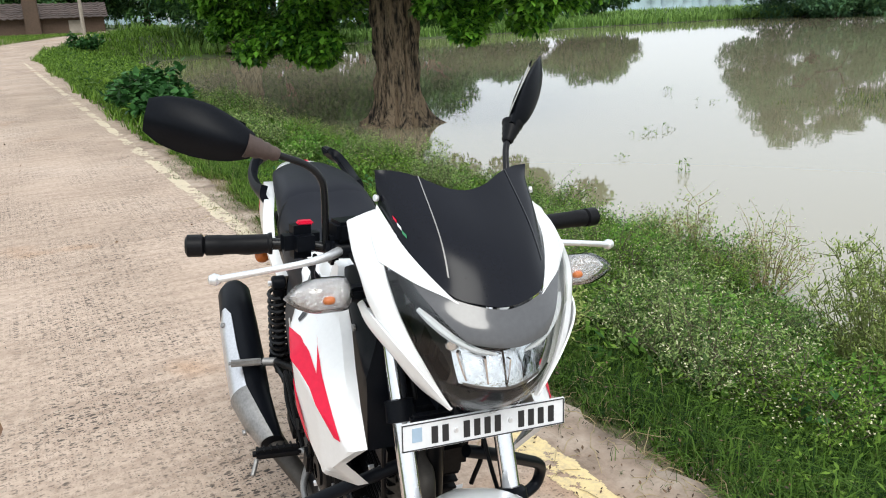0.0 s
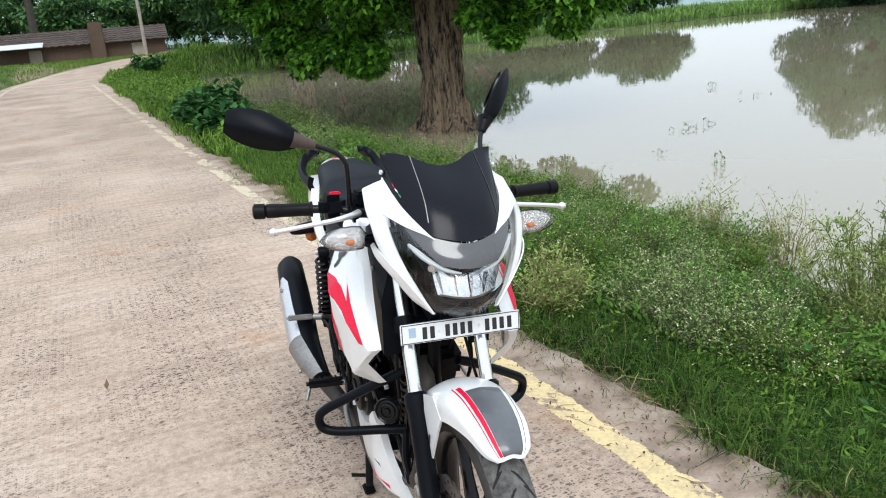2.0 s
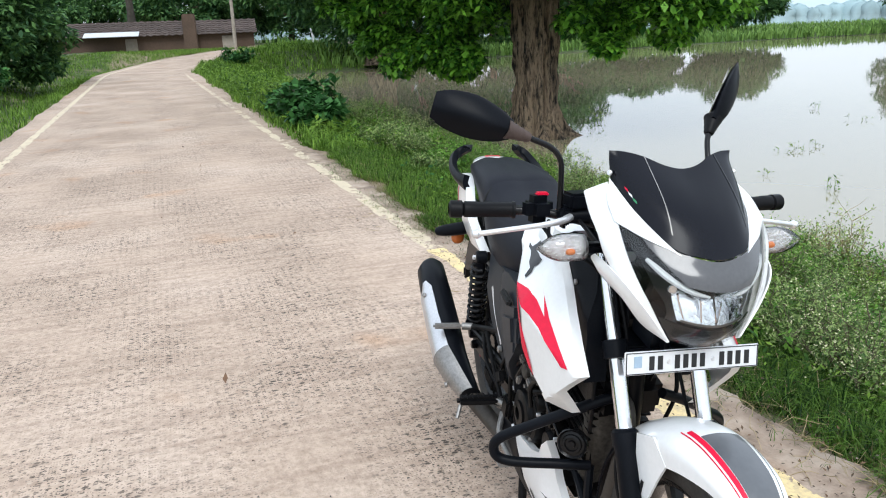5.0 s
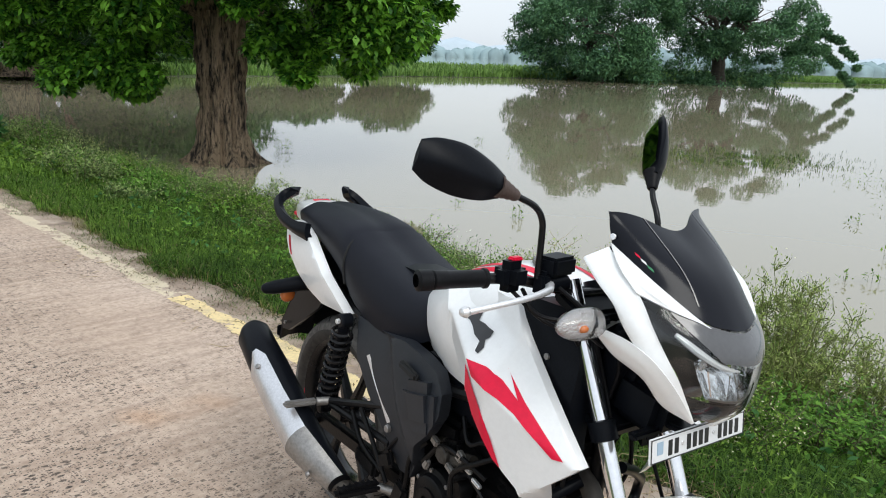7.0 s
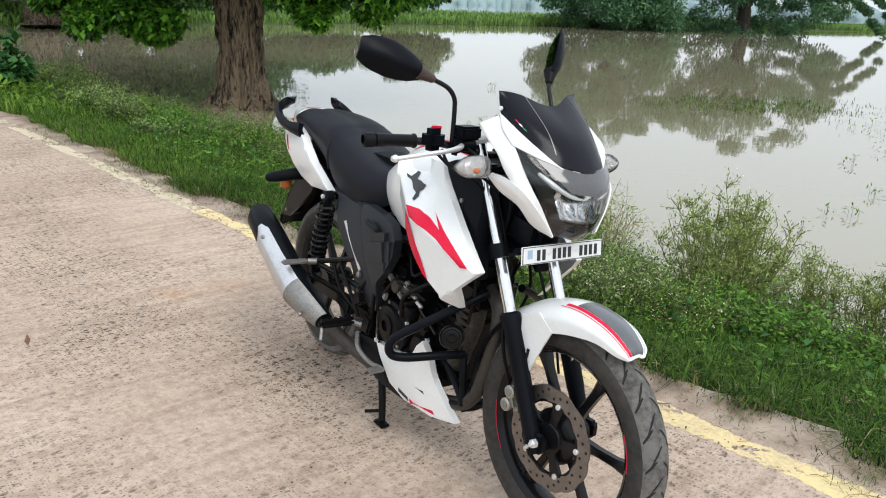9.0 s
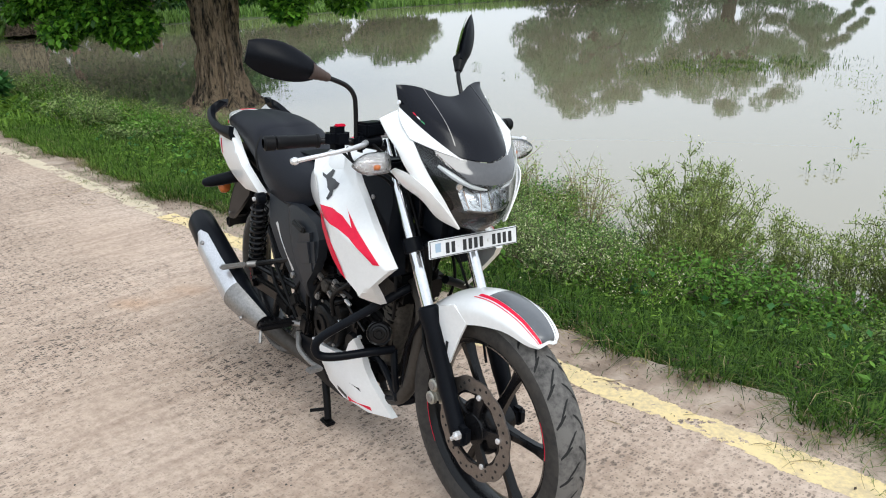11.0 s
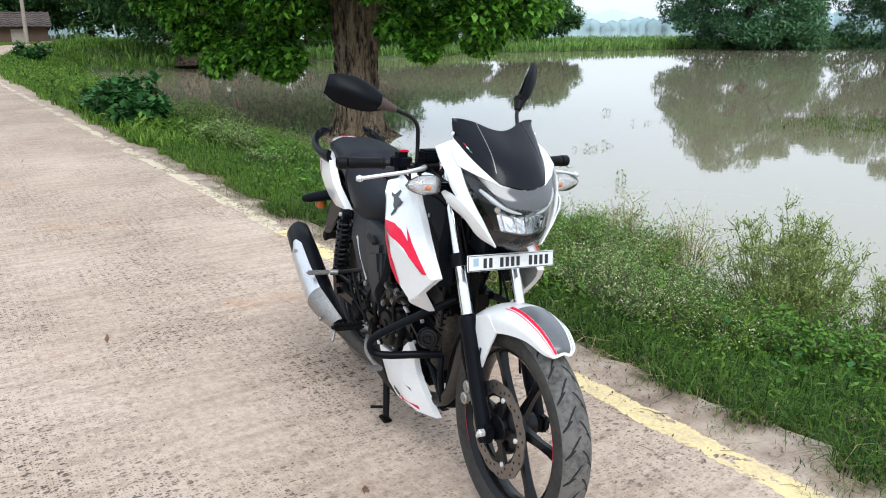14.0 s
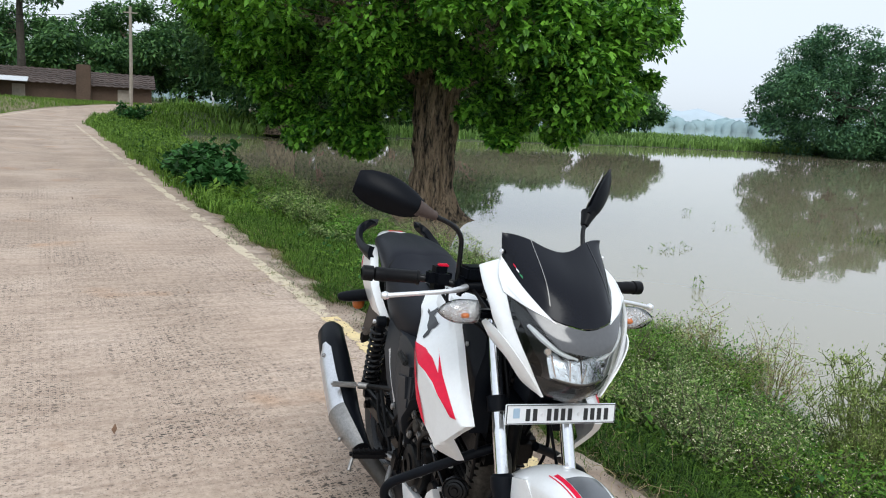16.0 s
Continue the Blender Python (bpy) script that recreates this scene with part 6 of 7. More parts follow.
pan = [(0.550, 0.290), (0.577, 0.250), (0.641, 0.182), (0.728, 0.160), (0.85, 0.156), (0.935, 0.163), (0.902, 0.215), (0.868, 0.262), (0.848, 0.300), (0.840, 0.345), (0.818, 0.395), (0.796, 0.372), (0.77, 0.335), (0.70, 0.305), (0.62, 0.295)]
pan_y = lambda x, z: -(0.134 - 0.40 * max(0, x - 0.80) - 0.10 * max(0, 0.22 - z) + 0.10 * max(0, z - 0.30))
pan2 = [(0.40, 0.27), (0.43, 0.20), (0.50, 0.165), (0.60, 0.152), (0.728, 0.158), (0.641, 0.181), (0.577, 0.249), (0.550, 0.290)]
for mir in (False, True):
    b = Shape().plate(pan, pan_y, 0.02, 0.025).build("belly_pan", M_WHITE, None, "white lower engine panel with red strip", False, mir)
    Shape().plate(pan2, pan_y, 0.02, 0.03).build("belly_pan_rear", M_BLACK, b, "", False, mir)
    Shape().plate([(0.77, 0.166), (0.865, 0.166), (0.86, 0.178), (0.762, 0.180)], pan_y, 0, 0.02, lift=0.001).build("red_bar", M_RED, b, "", False, mir)
    Shape().plate([(0.70, 0.176), (0.758, 0.168), (0.755, 0.181), (0.697, 0.190)], pan_y, 0, 0.02, lift=0.001).build("black_bar", M_DECALBLACK, b, "", False, mir)
    Shape().plate([(0.78, 0.235), (0.825, 0.232), (0.832, 0.222)], pan_y, 0, 0.02, lift=0.001).build("air_slit", M_DECALBLACK, b, "", False, mir)
skid = Shape().tube([(0.94, -0.07, 0.39), (0.955, -0.075, 0.30), (0.93, -0.04, 0.21), (0.93, 0.04, 0.21), (0.955, 0.075, 0.30), (0.94, 0.07, 0.39)], 0.011, 8, 30).box((0.93, 0, 0.21), (0.03, 0.12, 0.02), 0.005)
skid.build("lower_bracket", M_BLACK, None, "")
pipe = Shape().tube([(0.97, -0.02, 0.60), (1.03, -0.03, 0.54), (1.02, -0.04, 0.40), (0.97, -0.05, 0.26), (0.86, -0.06, 0.20), (0.64, -0.09, 0.17), (0.42, -0.14, 0.21), (0.28, -0.20, 0.275), (0.20, -0.225, 0.315)], [0.021, 0.021, 0.022, 0.022, 0.022, 0.022, 0.024, 0.030, 0.036], 12, 50)
pipe.build("exhaust_pipe", M_PIPE, None, "dark burnt exhaust pipe")
EXH = ((-0.252, -0.231, 0.543, 0.018, 0.022), (-0.246, -0.231, 0.540, 0.036, 0.042), (-0.222, -0.232, 0.529, 0.050, 0.058), (-0.13, -0.234, 0.486, 0.053, 0.061), (-0.095, -0.234, 0.470, 0.054, 0.062), (0.03, -0.236, 0.412, 0.055, 0.063), (0.165, -0.238, 0.350, 0.053, 0.060), (0.24, -0.225, 0.315, 0.044, 0.048), (0.31, -0.205, 0.282, 0.031, 0.034))
d = np.array([0.908, -0.014, -0.419])
up = np.cross((0, 1, 0), d)
up *= 1 if up[2] > 0 else -1
up /= np.linalg.norm(up)


def on_muffler(k, deg, grow):
    x, y, z, ry, rz = EXH[k]
    a = radians(deg)
    return np.array([x, y, z]) + grow * (np.array([0, 1, 0]) * ry * math.cos(a) + up * rz * math.sin(a))


muf = Shape().rings([[on_muffler(k, a, 1.0) for a in np.arange(28) * 360 / 28] for k in range(len(EXH))]).build("exhaust_muffler", M_BLACK, None, "black muffler with brushed silver heat shield")
Shape().lathe([(0.012, -0.004), (0.020, -0.004), (0.022, 0.004), (0.012, 0.006)], (-0.254, -0.231, 0.544), tuple(d), 20, True).build("tail_pipe", M_ENGINE, muf, "")


def shield_rows(spec, grow=1.08):
    """Bent sheet over the muffler: flat runs between the folds."""
    ends = [np.array([on_muffler(k, a, grow) for a in np.linspace(lo_, hi_, 9)]) for k, lo_, hi_ in spec]
    rows = []
    for p, q in zip(ends[:-1], ends[1:]):
        rows += [p + (q - p) * t for t in np.linspace(0, 1, 7)[:-1]]
    return np.array(rows + [ends[-1]])


Shape().grid(shield_rows(((3, 132, 148), (4, 116, 205), (5, 114, 216), (6, 106, 222))), 0.003).build("heat_shield", M_SHIELD, muf, "brushed silver heat shield")
# lower sheet in darker alloy: its dim reflection is put into the colour
Shape().grid(shield_rows(((6, 106, 222), (7, 96, 226), (8, 90, 220)), 1.10), 0.003).build("pipe_shield", M_DULL, muf, "pipe shield coloured for its darker brownish reflection")
for k, a in ((4, 150), (7, 190)):
    q = on_muffler(k, a, 1.10) + np.array([0.02, 0, -0.008])
    Shape().disc(tuple(q), 0.008, 0.010, tuple(on_muffler(k, a, 2.0) - on_muffler(k, a, 1.0)), 14).build("shield_bolt", M_DULL, muf)
for mir in (False, True):
    pr = Shape().tube([(0.16, -0.165, 0.452), (0.150, -0.20, 0.452)], 0.012, 10).box((0.140, -0.245, 0.452), (0.026, 0.095, 0.016), 0.006, (0, 0, -8))
    pr.build("pillion_footrest", M_DULL, None, "grey folded-out pillion footrest", False, mir)
    pk = Shape().box((0.405, -0.205, 0.312), (0.034, 0.13, 0.026), 0.009, (0, 0, -6))
    pk = pk.build("footrest", M_RUBBER, None, "black rubber rider footrest", False, mir)
    for k in range(7):
        Shape().box((0.405, -0.155 - 0.017 * k, 0.327), (0.028, 0.006, 0.006), 0.002).build("rib", M_RUBBER, pk, "", False, mir)
    Shape().tube([(0.45, -0.11, 0.30), (0.41, -0.15, 0.31)], 0.012, 10).build("peg_mount", M_DULL, pk, "", False, mir)
    Shape().tube([(0.405, -0.26, 0.30), (0.43, -0.275, 0.27)], 0.006, 8).build("feeler", M_DULL, pk, "", False, mir)
ped = Shape().tube([(0.42, -0.13, 0.27), (0.47, -0.155, 0.24), (0.55, -0.16, 0.225), (0.64, -0.165, 0.235)], [0.011, 0.009, 0.008, 0.008], 10, 20).box((0.645, -0.185, 0.238), (0.03, 0.05, 0.014), 0.004)
ped.build("brake_pedal", M_DULL, None, "dull metal rear brake pedal")
for mir in (False, True):
    st = Shape().tube([(0.50, -0.085, 0.23), (0.56, -0.105, 0.11), (0.588, -0.115, 0.014)], [0.014, 0.013, 0.012], 10, 10).box((0.590, -0.118, 0.006), (0.055, 0.035, 0.012), 0.004)
    if not mir:
        st.tube([(0.575, -0.115, 0.045), (0.555, -0.165, 0.045)], 0.006, 8)
    st.build("stand_leg", M_ENGINE, None, "black main stand leg standing on the road", False, mir)


# ---------------------------------------------------------------- plants of the bank
def ground_at(x, y):
    s, n = (-x + y) * R2, (x + y) * R2
    return float(land(s, n))


M_STEM = surface("green_stem", (0.20, 0.22, 0.085), 0.7, var=0.3, bump=0, island=0.4, spec=0.15)


def STUFF(ob):
    """What nobody could count: joined twigs, leaves or flower heads of one plant."""
    ob["kind"] = "stuff"
    return ob


def shrub(name, x, y, r, h, stems, leaves, leaf, material, label, seed, flowers=0, slender=0.4, dry=0, spread=1.0, group="", droop=-0.1, bare=0.25, twigs=4, jit=1.0):
    """A bush of thin stems that fork, with its own leaves and flower heads."""
    rng = np.random.default_rng(seed)
    ob = blank(name)
    ob.location = (x, y, ground_at(x, y) - 0.02)
    tubes, pts, tips = [], [], []
    for _ in range(stems):
        a = rng.uniform(0, 2 * np.pi)
        rr = r * math.sqrt(rng.uniform(0.02, 1.0)) * spread
        hh = h * (rng.uniform(0.55, 1.0) if twigs < 6 else rng.uniform(0.62, 1.0) ** 0.7) * math.sqrt(max(0.15, 1 - 0.62 * (rr / r) ** 2))
        tip = np.array([math.cos(a) * rr, math.sin(a) * rr, hh])
        root = np.array([math.cos(a) * rr * 0.25, math.sin(a) * rr * 0.25, 0])
        p = curve_points(root, tip, 6, 0.0, 0.02 * h, rng)
        tubes.append(tube_arrays(p, np.linspace(0.0036, 0.0014, 6) * (0.6 + h), 4))
        for k in range(twigs):
            q = p[rng.integers(2, 6)]
            e = q + np.clip(rng.normal(0, 1, 3), -1.5, 1.5) * [0.10, 0.10, 0.07] * (0.5 + h * 0.8) * (1 if twigs < 6 else 0.52) + [0, 0, (0.10 if twigs < 6 else 0.05) * h]
            tubes.append(tube_arrays(curve_points(q, e, 4, 0, 0.01 * h, rng), np.linspace(0.0022, 0.0009, 4) * (0.6 + h), 3))
            seg = np.linspace(0.15, 1, 7)[:, None]
            pts.append(q + (e - q) * seg)
            tips.append(e)
        pts.append(p[max(1, int(6 * bare)):])
    pts, tips = np.concatenate(pts), np.array(tips)
    v, f = joined(tubes)
    STUFF(link("stem", raw_mesh("stem", v, f, M_DRY if dry else M_STEM if twigs > 6 else M_TWIG), ob))
    q = pts[rng.integers(0, len(pts), leaves)] + rng.normal(0, (0.018 + 0.02 * h) * jit, (leaves, 3))
    q[:, 2] = np.maximum(q[:, 2], 0.01)
    v, f = leaf_arrays(q, leaf, slender, droop, rng=rng)
    STUFF(link("foliage", raw_mesh("foliage", v, f, material), ob))
    if flowers:
        q = tips[rng.integers(0, len(tips), flowers)] + rng.normal(0, 0.03, (flowers, 3)) * [1, 1, 0.6] + [0, 0, 0.01]
        v, f = leaf_arrays(q, 0.0085, 1.0, 0.0, rng=rng)
        v2, f2 = leaf_arrays(q, 0.0085, 1.0, 0.4, rng=rng)
        v, f = joined([(v, f), (v2, f2)])
        STUFF(link("blossom", raw_mesh("blossom", v, f, M_FLOWER), ob, "tiny white flower heads"))
    tagged(ob, label, "shrub", group)
    return ob


for i, (x, y, r, h, st, lv) in enumerate(((1.80, 4.22, 0.46, 0.95, 110, 17000), (2.14, 4.42, 0.26, 0.62, 30, 3600), (2.46, 4.42, 0.24, 0.78, 34, 4200), (2.66, 4.02, 0.26, 0.70, 36, 4200), (2.98, 3.86, 0.38, 0.92, 56, 7500), (3.10, 3.35, 0.36, 0.85, 46, 6000), (3.25, 4.05, 0.36, 0.95, 46, 6000), (3.0, 2.7, 0.35, 0.75, 36, 5000))):
    shrub("pond_shrub", x, y, r, h, st, lv, 0.024, M_PALE, "pale green feathery shrub with tiny buds at the water", 40 + i, flowers=int(lv * 0.02), slender=0.36, group="shrubs on the bank", droop=-0.6, bare=0.45, twigs=12, jit=0.45)
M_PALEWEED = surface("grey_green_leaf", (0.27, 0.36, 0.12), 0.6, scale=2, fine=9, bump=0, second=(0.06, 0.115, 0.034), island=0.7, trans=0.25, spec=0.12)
FLOWERING = ((0.92, 3.52, 0.40, 0.44), (1.22, 3.30, 0.34, 0.36), (0.62, 3.86, 0.30, 0.34), (0.30, 5.10, 0.46, 0.46), (0.72, 4.80, 0.38, 0.40), (0.02, 4.35, 0.26, 0.42), (-0.10, 5.75, 0.40, 0.40), (-0.75, 6.30, 0.42, 0.42), (-1.55, 7.35, 0.42, 0.42), (-2.35, 8.35, 0.45, 0.45), (-3.05, 9.30, 0.45, 0.45), (-3.9, 10.0, 0.42, 0.42), (1.2, 4.5, 0.36, 0.36), (-4.8, 10.9, 0.4, 0.4), (-2.40, 9.75, 0.42, 0.44), (-3.10, 10.45, 0.40, 0.40), (-3.75, 11.10, 0.45, 0.32), (-4.40, 11.90, 0.42, 0.28), (-5.00, 12.60, 0.45, 0.32), (-5.90, 13.30, 0.45, 0.46), (-5.70, 12.10, 0.40, 0.42), (-6.80, 12.90, 0.42, 0.46))
for i, (x, y, r, h) in enumerate(FLOWERING):
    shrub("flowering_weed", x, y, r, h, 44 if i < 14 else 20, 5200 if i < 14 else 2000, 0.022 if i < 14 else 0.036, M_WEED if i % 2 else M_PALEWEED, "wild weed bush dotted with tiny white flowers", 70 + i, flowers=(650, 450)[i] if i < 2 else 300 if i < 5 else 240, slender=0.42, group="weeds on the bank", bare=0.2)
for i, (x, y, r, h) in enumerate(((0.86, 6.55, 0.22, 0.62), (1.44, 6.35, 0.34, 0.62), (1.12, 6.25, 0.24, 0.46), (0.55, 6.95, 0.22, 0.45), (0.15, 3.55, 0.20, 0.40))):
    shrub("dry_tuft", x, y, r, h, 42, 2200, 0.028, M_PALE, "half-dry brownish weed tuft by the water", 100 + i, flowers=60, dry=1, group="dry tufts", bare=0.3)
for i, (x, y) in enumerate(((1.15, 3.95), (1.45, 3.62), (2.00, 3.60), (2.35, 3.45), (2.70, 3.20), (1.00, 4.35), (0.72, 4.30), (2.95, 2.85), (1.72, 3.50), (2.25, 3.95), (1.35, 4.75), (0.45, 5.6))):
    shrub("lush_weed", x, y, 0.27, 0.27 + 0.05 * (i % 3), 40, 1700, 0.036, M_LUSH, "bright green lobed weed clump on the bank", 200 + i, slender=0.5, group="lush weeds", bare=0.15, droop=0.05)
for i, (x, y, r, h) in enumerate(((-7.15, 10.75, 0.62, 0.82), (-7.9, 11.5, 0.5, 0.6), (-6.5, 10.2, 0.4, 0.5), (-27.0, 33.0, 0.9, 0.9), (-20.2, 13.6, 1.3, 1.0), (-15.5, 9.2, 0.8, 0.5))):
    shrub("broad_bush", x, y, r, h, 30, 1500, 0.15 if i < 3 else 0.2, M_BROAD, "dark green broad-leaved bush beside the road", 120 + i, slender=0.75, group="broad-leaved bushes", droop=0.2, bare=0.2)


def scatter(s0, s1, n0, n1, count, seed, thin=0.0):
    """Places on the ground between two lines along the road."""
    rng = np.random.default_rng(seed)
    s = s0 + (s1 - s0) * rng.random(count)
    a = n0(s) if callable(n0) else np.full(count, n0)
    b = n1(s) if callable(n1) else np.full(count, n1)
    n = a + (b - a) * rng.random(count)
    if thin:
        k = wobble(s, n, thin) + 0.5 * wobble(n, s, thin * 2.3, 2.0) + rng.normal(0, 0.35, count) > -0.1
        s, n = s[k], n[k]
    x, y = at(s, n)
    on_slab = (n > 0) & (n < road_right(s))
    return np.stack([x, y, np.where(on_slab, ROAD_Z + rise(s), land(s, n)) - 0.006], 1), s, n


edge = lambda s: 2.44 - 0.036 * np.clip(s, -8, 12) - 0.012 * np.clip(s - 12, 0, 60) + bend(s) + 0.17 * wobble(s, s * 0.6, 1.7, 5.0) + 0.13 * wobble(s, s, 4.4, 1.0) + 0.05 * wobble(s, s * 0.3, 13.0, 2.0)
lip = lambda s: shore(s) + 0.25


M_REED = surface("reed_blade", (0.20, 0.33, 0.08), 0.6, scale=0.12, fine=1, bump=0, second=(0.10, 0.19, 0.045), island=0.7, trans=0.25, spec=0.12)


def grass_stuff(name, places, height, width, lean, seed, material, label):
    v, f = blade_arrays(places, height, width, lean, np.random.default_rng(seed))
    tagged(link(name, raw_mesh(name, v, f, material)), label, "grass", kind="stuff")


p, _, _ = scatter(-6, 9, edge, lip, 66000, 201)
grass_stuff("bank_grass", p, 0.14, 0.003, 1.4, 1, M_GRASS, "dense green grass on the pond bank")
p, _, _ = scatter(-2.6, 5, lambda s: edge(s) - 0.06, lambda s: edge(s) + 1.3, 70000, 202)
grass_stuff("edge_grass", p, 0.10, 0.0025, 1.9, 2, M_GRASS, "short matted grass along the road edge")
p, _, _ = scatter(5, 10, edge, lambda s: edge(s) + 1.1, 30000, 207)
grass_stuff("verge_turf", p, 0.085, 0.0032, 1.7, 9, M_TURF, "short turf along the road edge")
p, _, _ = scatter(-6, 8, lambda s: edge(s) - 0.28, lambda s: edge(s) + 0.08, 10000, 203, 3.4)
grass_stuff("creeping_grass", p, 0.035, 0.0013, 2.0, 3, M_GRASS, "sparse creeping grass on bare soil")
p, _, _ = scatter(-4, 9, lambda s: edge(s) - 0.1, lip, 7000, 204, 1.1)
grass_stuff("dry_grass", p, 0.13, 0.0012, 2.2, 4, M_DRY, "dry straw-coloured grass stalks")
p, _, _ = scatter(-2.8, 6, lambda s: edge(s) - 0.55, lambda s: edge(s) + 0.05, 150, 209)
TW = np.random.default_rng(210)
twigs_ = []
for q in p:
    a_, l_ = TW.uniform(0, 6.28), TW.uniform(0.012, 0.07)
    c_ = np.array([math.cos(a_), math.sin(a_), 0]) * l_
    w_ = np.array([-c_[1], c_[0], 0]) * TW.uniform(-0.5, 0.5)
    k_ = q + [0, 0, 0.008 + 0.004 * TW.random()]
    twigs_.append(tube_arrays([k_ - c_, k_ - c_ * 0.3 + w_, k_ + c_ * 0.4 + w_ * 0.7 + [0, 0, 0.006], k_ + c_], [0.0010, 0.0017, 0.0013, 0.0006], 4))
v, f = joined(twigs_)
tagged(link("twigs", raw_mesh("twigs", v, f, M_DRY)), "dry brown twigs littered beside the painted line", "litter", kind="stuff")
M_WITHER = surface("withered_grass", (0.24, 0.21, 0.085), 0.7, scale=2, fine=9, bump=0, second=(0.10, 0.10, 0.04), island=0.7, trans=0.2, spec=0.12)
p, _, _ = scatter(-2.6, 7, lambda s: edge(s) - 0.12, lambda s: edge(s) + 1.6, 34000, 208, 2.4)
grass_stuff("withered_grass", p, 0.075, 0.0015, 2.0, 10, M_WITHER, "withered brownish grass in patches")
p, _, _ = scatter(9, 46, edge, lip, 46000, 205)
grass_stuff("far_bank_grass", p, 0.20, 0.009, 1.3, 5, M_TURF, "green grass along the road verge")
p, _, _ = scatter(39, 62, edge, 17.0, 16000, 211)
grass_stuff("far_meadow", p[p[:, 2] > WATER + 0.02], 0.36, 0.022, 1.2, 12, M_TURF, "tall green grass on the ground behind the pond")
p, _, _ = scatter(3, 60, lambda s: -1.9 - 0.01 * s + bend(s) - 7.5, lambda s: -1.86 - 0.008 * s + bend(s), 42000, 206)
grass_stuff("verge_grass", p, 0.20, 0.009, 1.2, 6, M_TURF, "thick green grass on the road verge")
rng_ = np.random.default_rng(9)
n_ = rng_.uniform(9, 190, 26000)
s_ = far_shore(n_) + rng_.uniform(-0.2, 1, 26000) ** 2 * 50 + 0.4
x_, y_ = at(s_, n_)
grass_stuff("reeds", np.stack([x_, y_, np.maximum(land(s_, n_), WATER) - 0.05], 1), 0.75, 0.06, 0.8, 7, M_REED, "green reeds along the far bank of the pond")


def weed_stuff(name, seed, s0, s1, clumps, per, leaf, material, slender, label, thin, inset=0.25):
    p, s, n = scatter(s0, s1, lambda s: edge(s) + inset, lip, clumps, seed, thin)
    rng = np.random.default_rng(seed)
    h = rng.uniform(0.4, 1.0, len(p))
    q = np.repeat(p, per, 0) + rng.normal(0, 1, (len(p) * per, 3)) * [0.055, 0.055, 0.0]
    q[:, 2] += np.repeat(h, per) * rng.uniform(0.02, 0.20, len(q)) * (leaf / 0.05) ** 0.5
    v, f = leaf_arrays(q, leaf, slender, 0.0, rng=rng)
    tagged(link(name, raw_mesh(name, v, f, material)), label, "weeds", kind="stuff")


weed_stuff("weeds", 301, -6, 10, 3200, 26, 0.034, M_WEED, 0.4, "leafy green weeds between the grass", 0.8)
weed_stuff("broad_weeds", 302, -6, 10, 260, 10, 0.06, M_BROAD, 0.6, "dark broad-leaved weeds low on the bank", 1.6)
weed_stuff("far_weeds", 303, 10, 44, 1500, 16, 0.13, M_WEED, 0.45, "leafy weeds along the pond", 0.5)
weed_stuff("lush_weeds", 304, -3, 7, 1500, 16, 0.055, M_LUSH, 0.5, "bright green lobed weeds on the bank", 1.2, 0.5)
BANK = np.random.default_rng(77)
k = 0
while k < 96:
    s_ = BANK.uniform(-1.5, 15.5) if k < 62 else BANK.uniform(6.5, 15.5)
    n_ = float(shore(s_)) - (0.3 if s_ < 6 else 0.55) - BANK.uniform(0.0, 1.0) ** 1.2 * (float(shore(s_)) - 3.1)
    if n_ < 3.25 - 0.02 * s_:
        continue
    x_, y_ = at(s_, n_)
    big = BANK.uniform(0.75, 1.25) * (1.0 if s_ < 9 else 1.15)
    far_ = s_ > 6
    # farther clumps mostly get the paler leaf: extra brightness put into their colour
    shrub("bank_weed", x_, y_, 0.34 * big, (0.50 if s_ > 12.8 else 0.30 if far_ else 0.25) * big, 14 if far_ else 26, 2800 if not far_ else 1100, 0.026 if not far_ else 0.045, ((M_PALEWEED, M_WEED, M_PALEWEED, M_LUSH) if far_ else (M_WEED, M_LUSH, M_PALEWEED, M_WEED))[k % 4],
          "leafy green weed clump growing on the bank", 900 + k, flowers=(0, 40, 0, 0)[k % 4] if not far_ else 90, slender=0.42, group="weed clumps", bare=0.15, droop=0.1)
    k += 1


for k in range(16):
    s_ = 3.4 + 0.27 * k
    n_ = float(shore(s_)) - BANK.uniform(0.12, 0.5)
    x_, y_ = at(s_, n_)
    big = BANK.uniform(0.8, 1.25)
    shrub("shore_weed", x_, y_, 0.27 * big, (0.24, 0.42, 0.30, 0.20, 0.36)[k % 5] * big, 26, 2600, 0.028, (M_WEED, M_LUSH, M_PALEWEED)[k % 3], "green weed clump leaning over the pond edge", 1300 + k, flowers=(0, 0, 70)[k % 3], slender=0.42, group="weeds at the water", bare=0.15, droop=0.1)


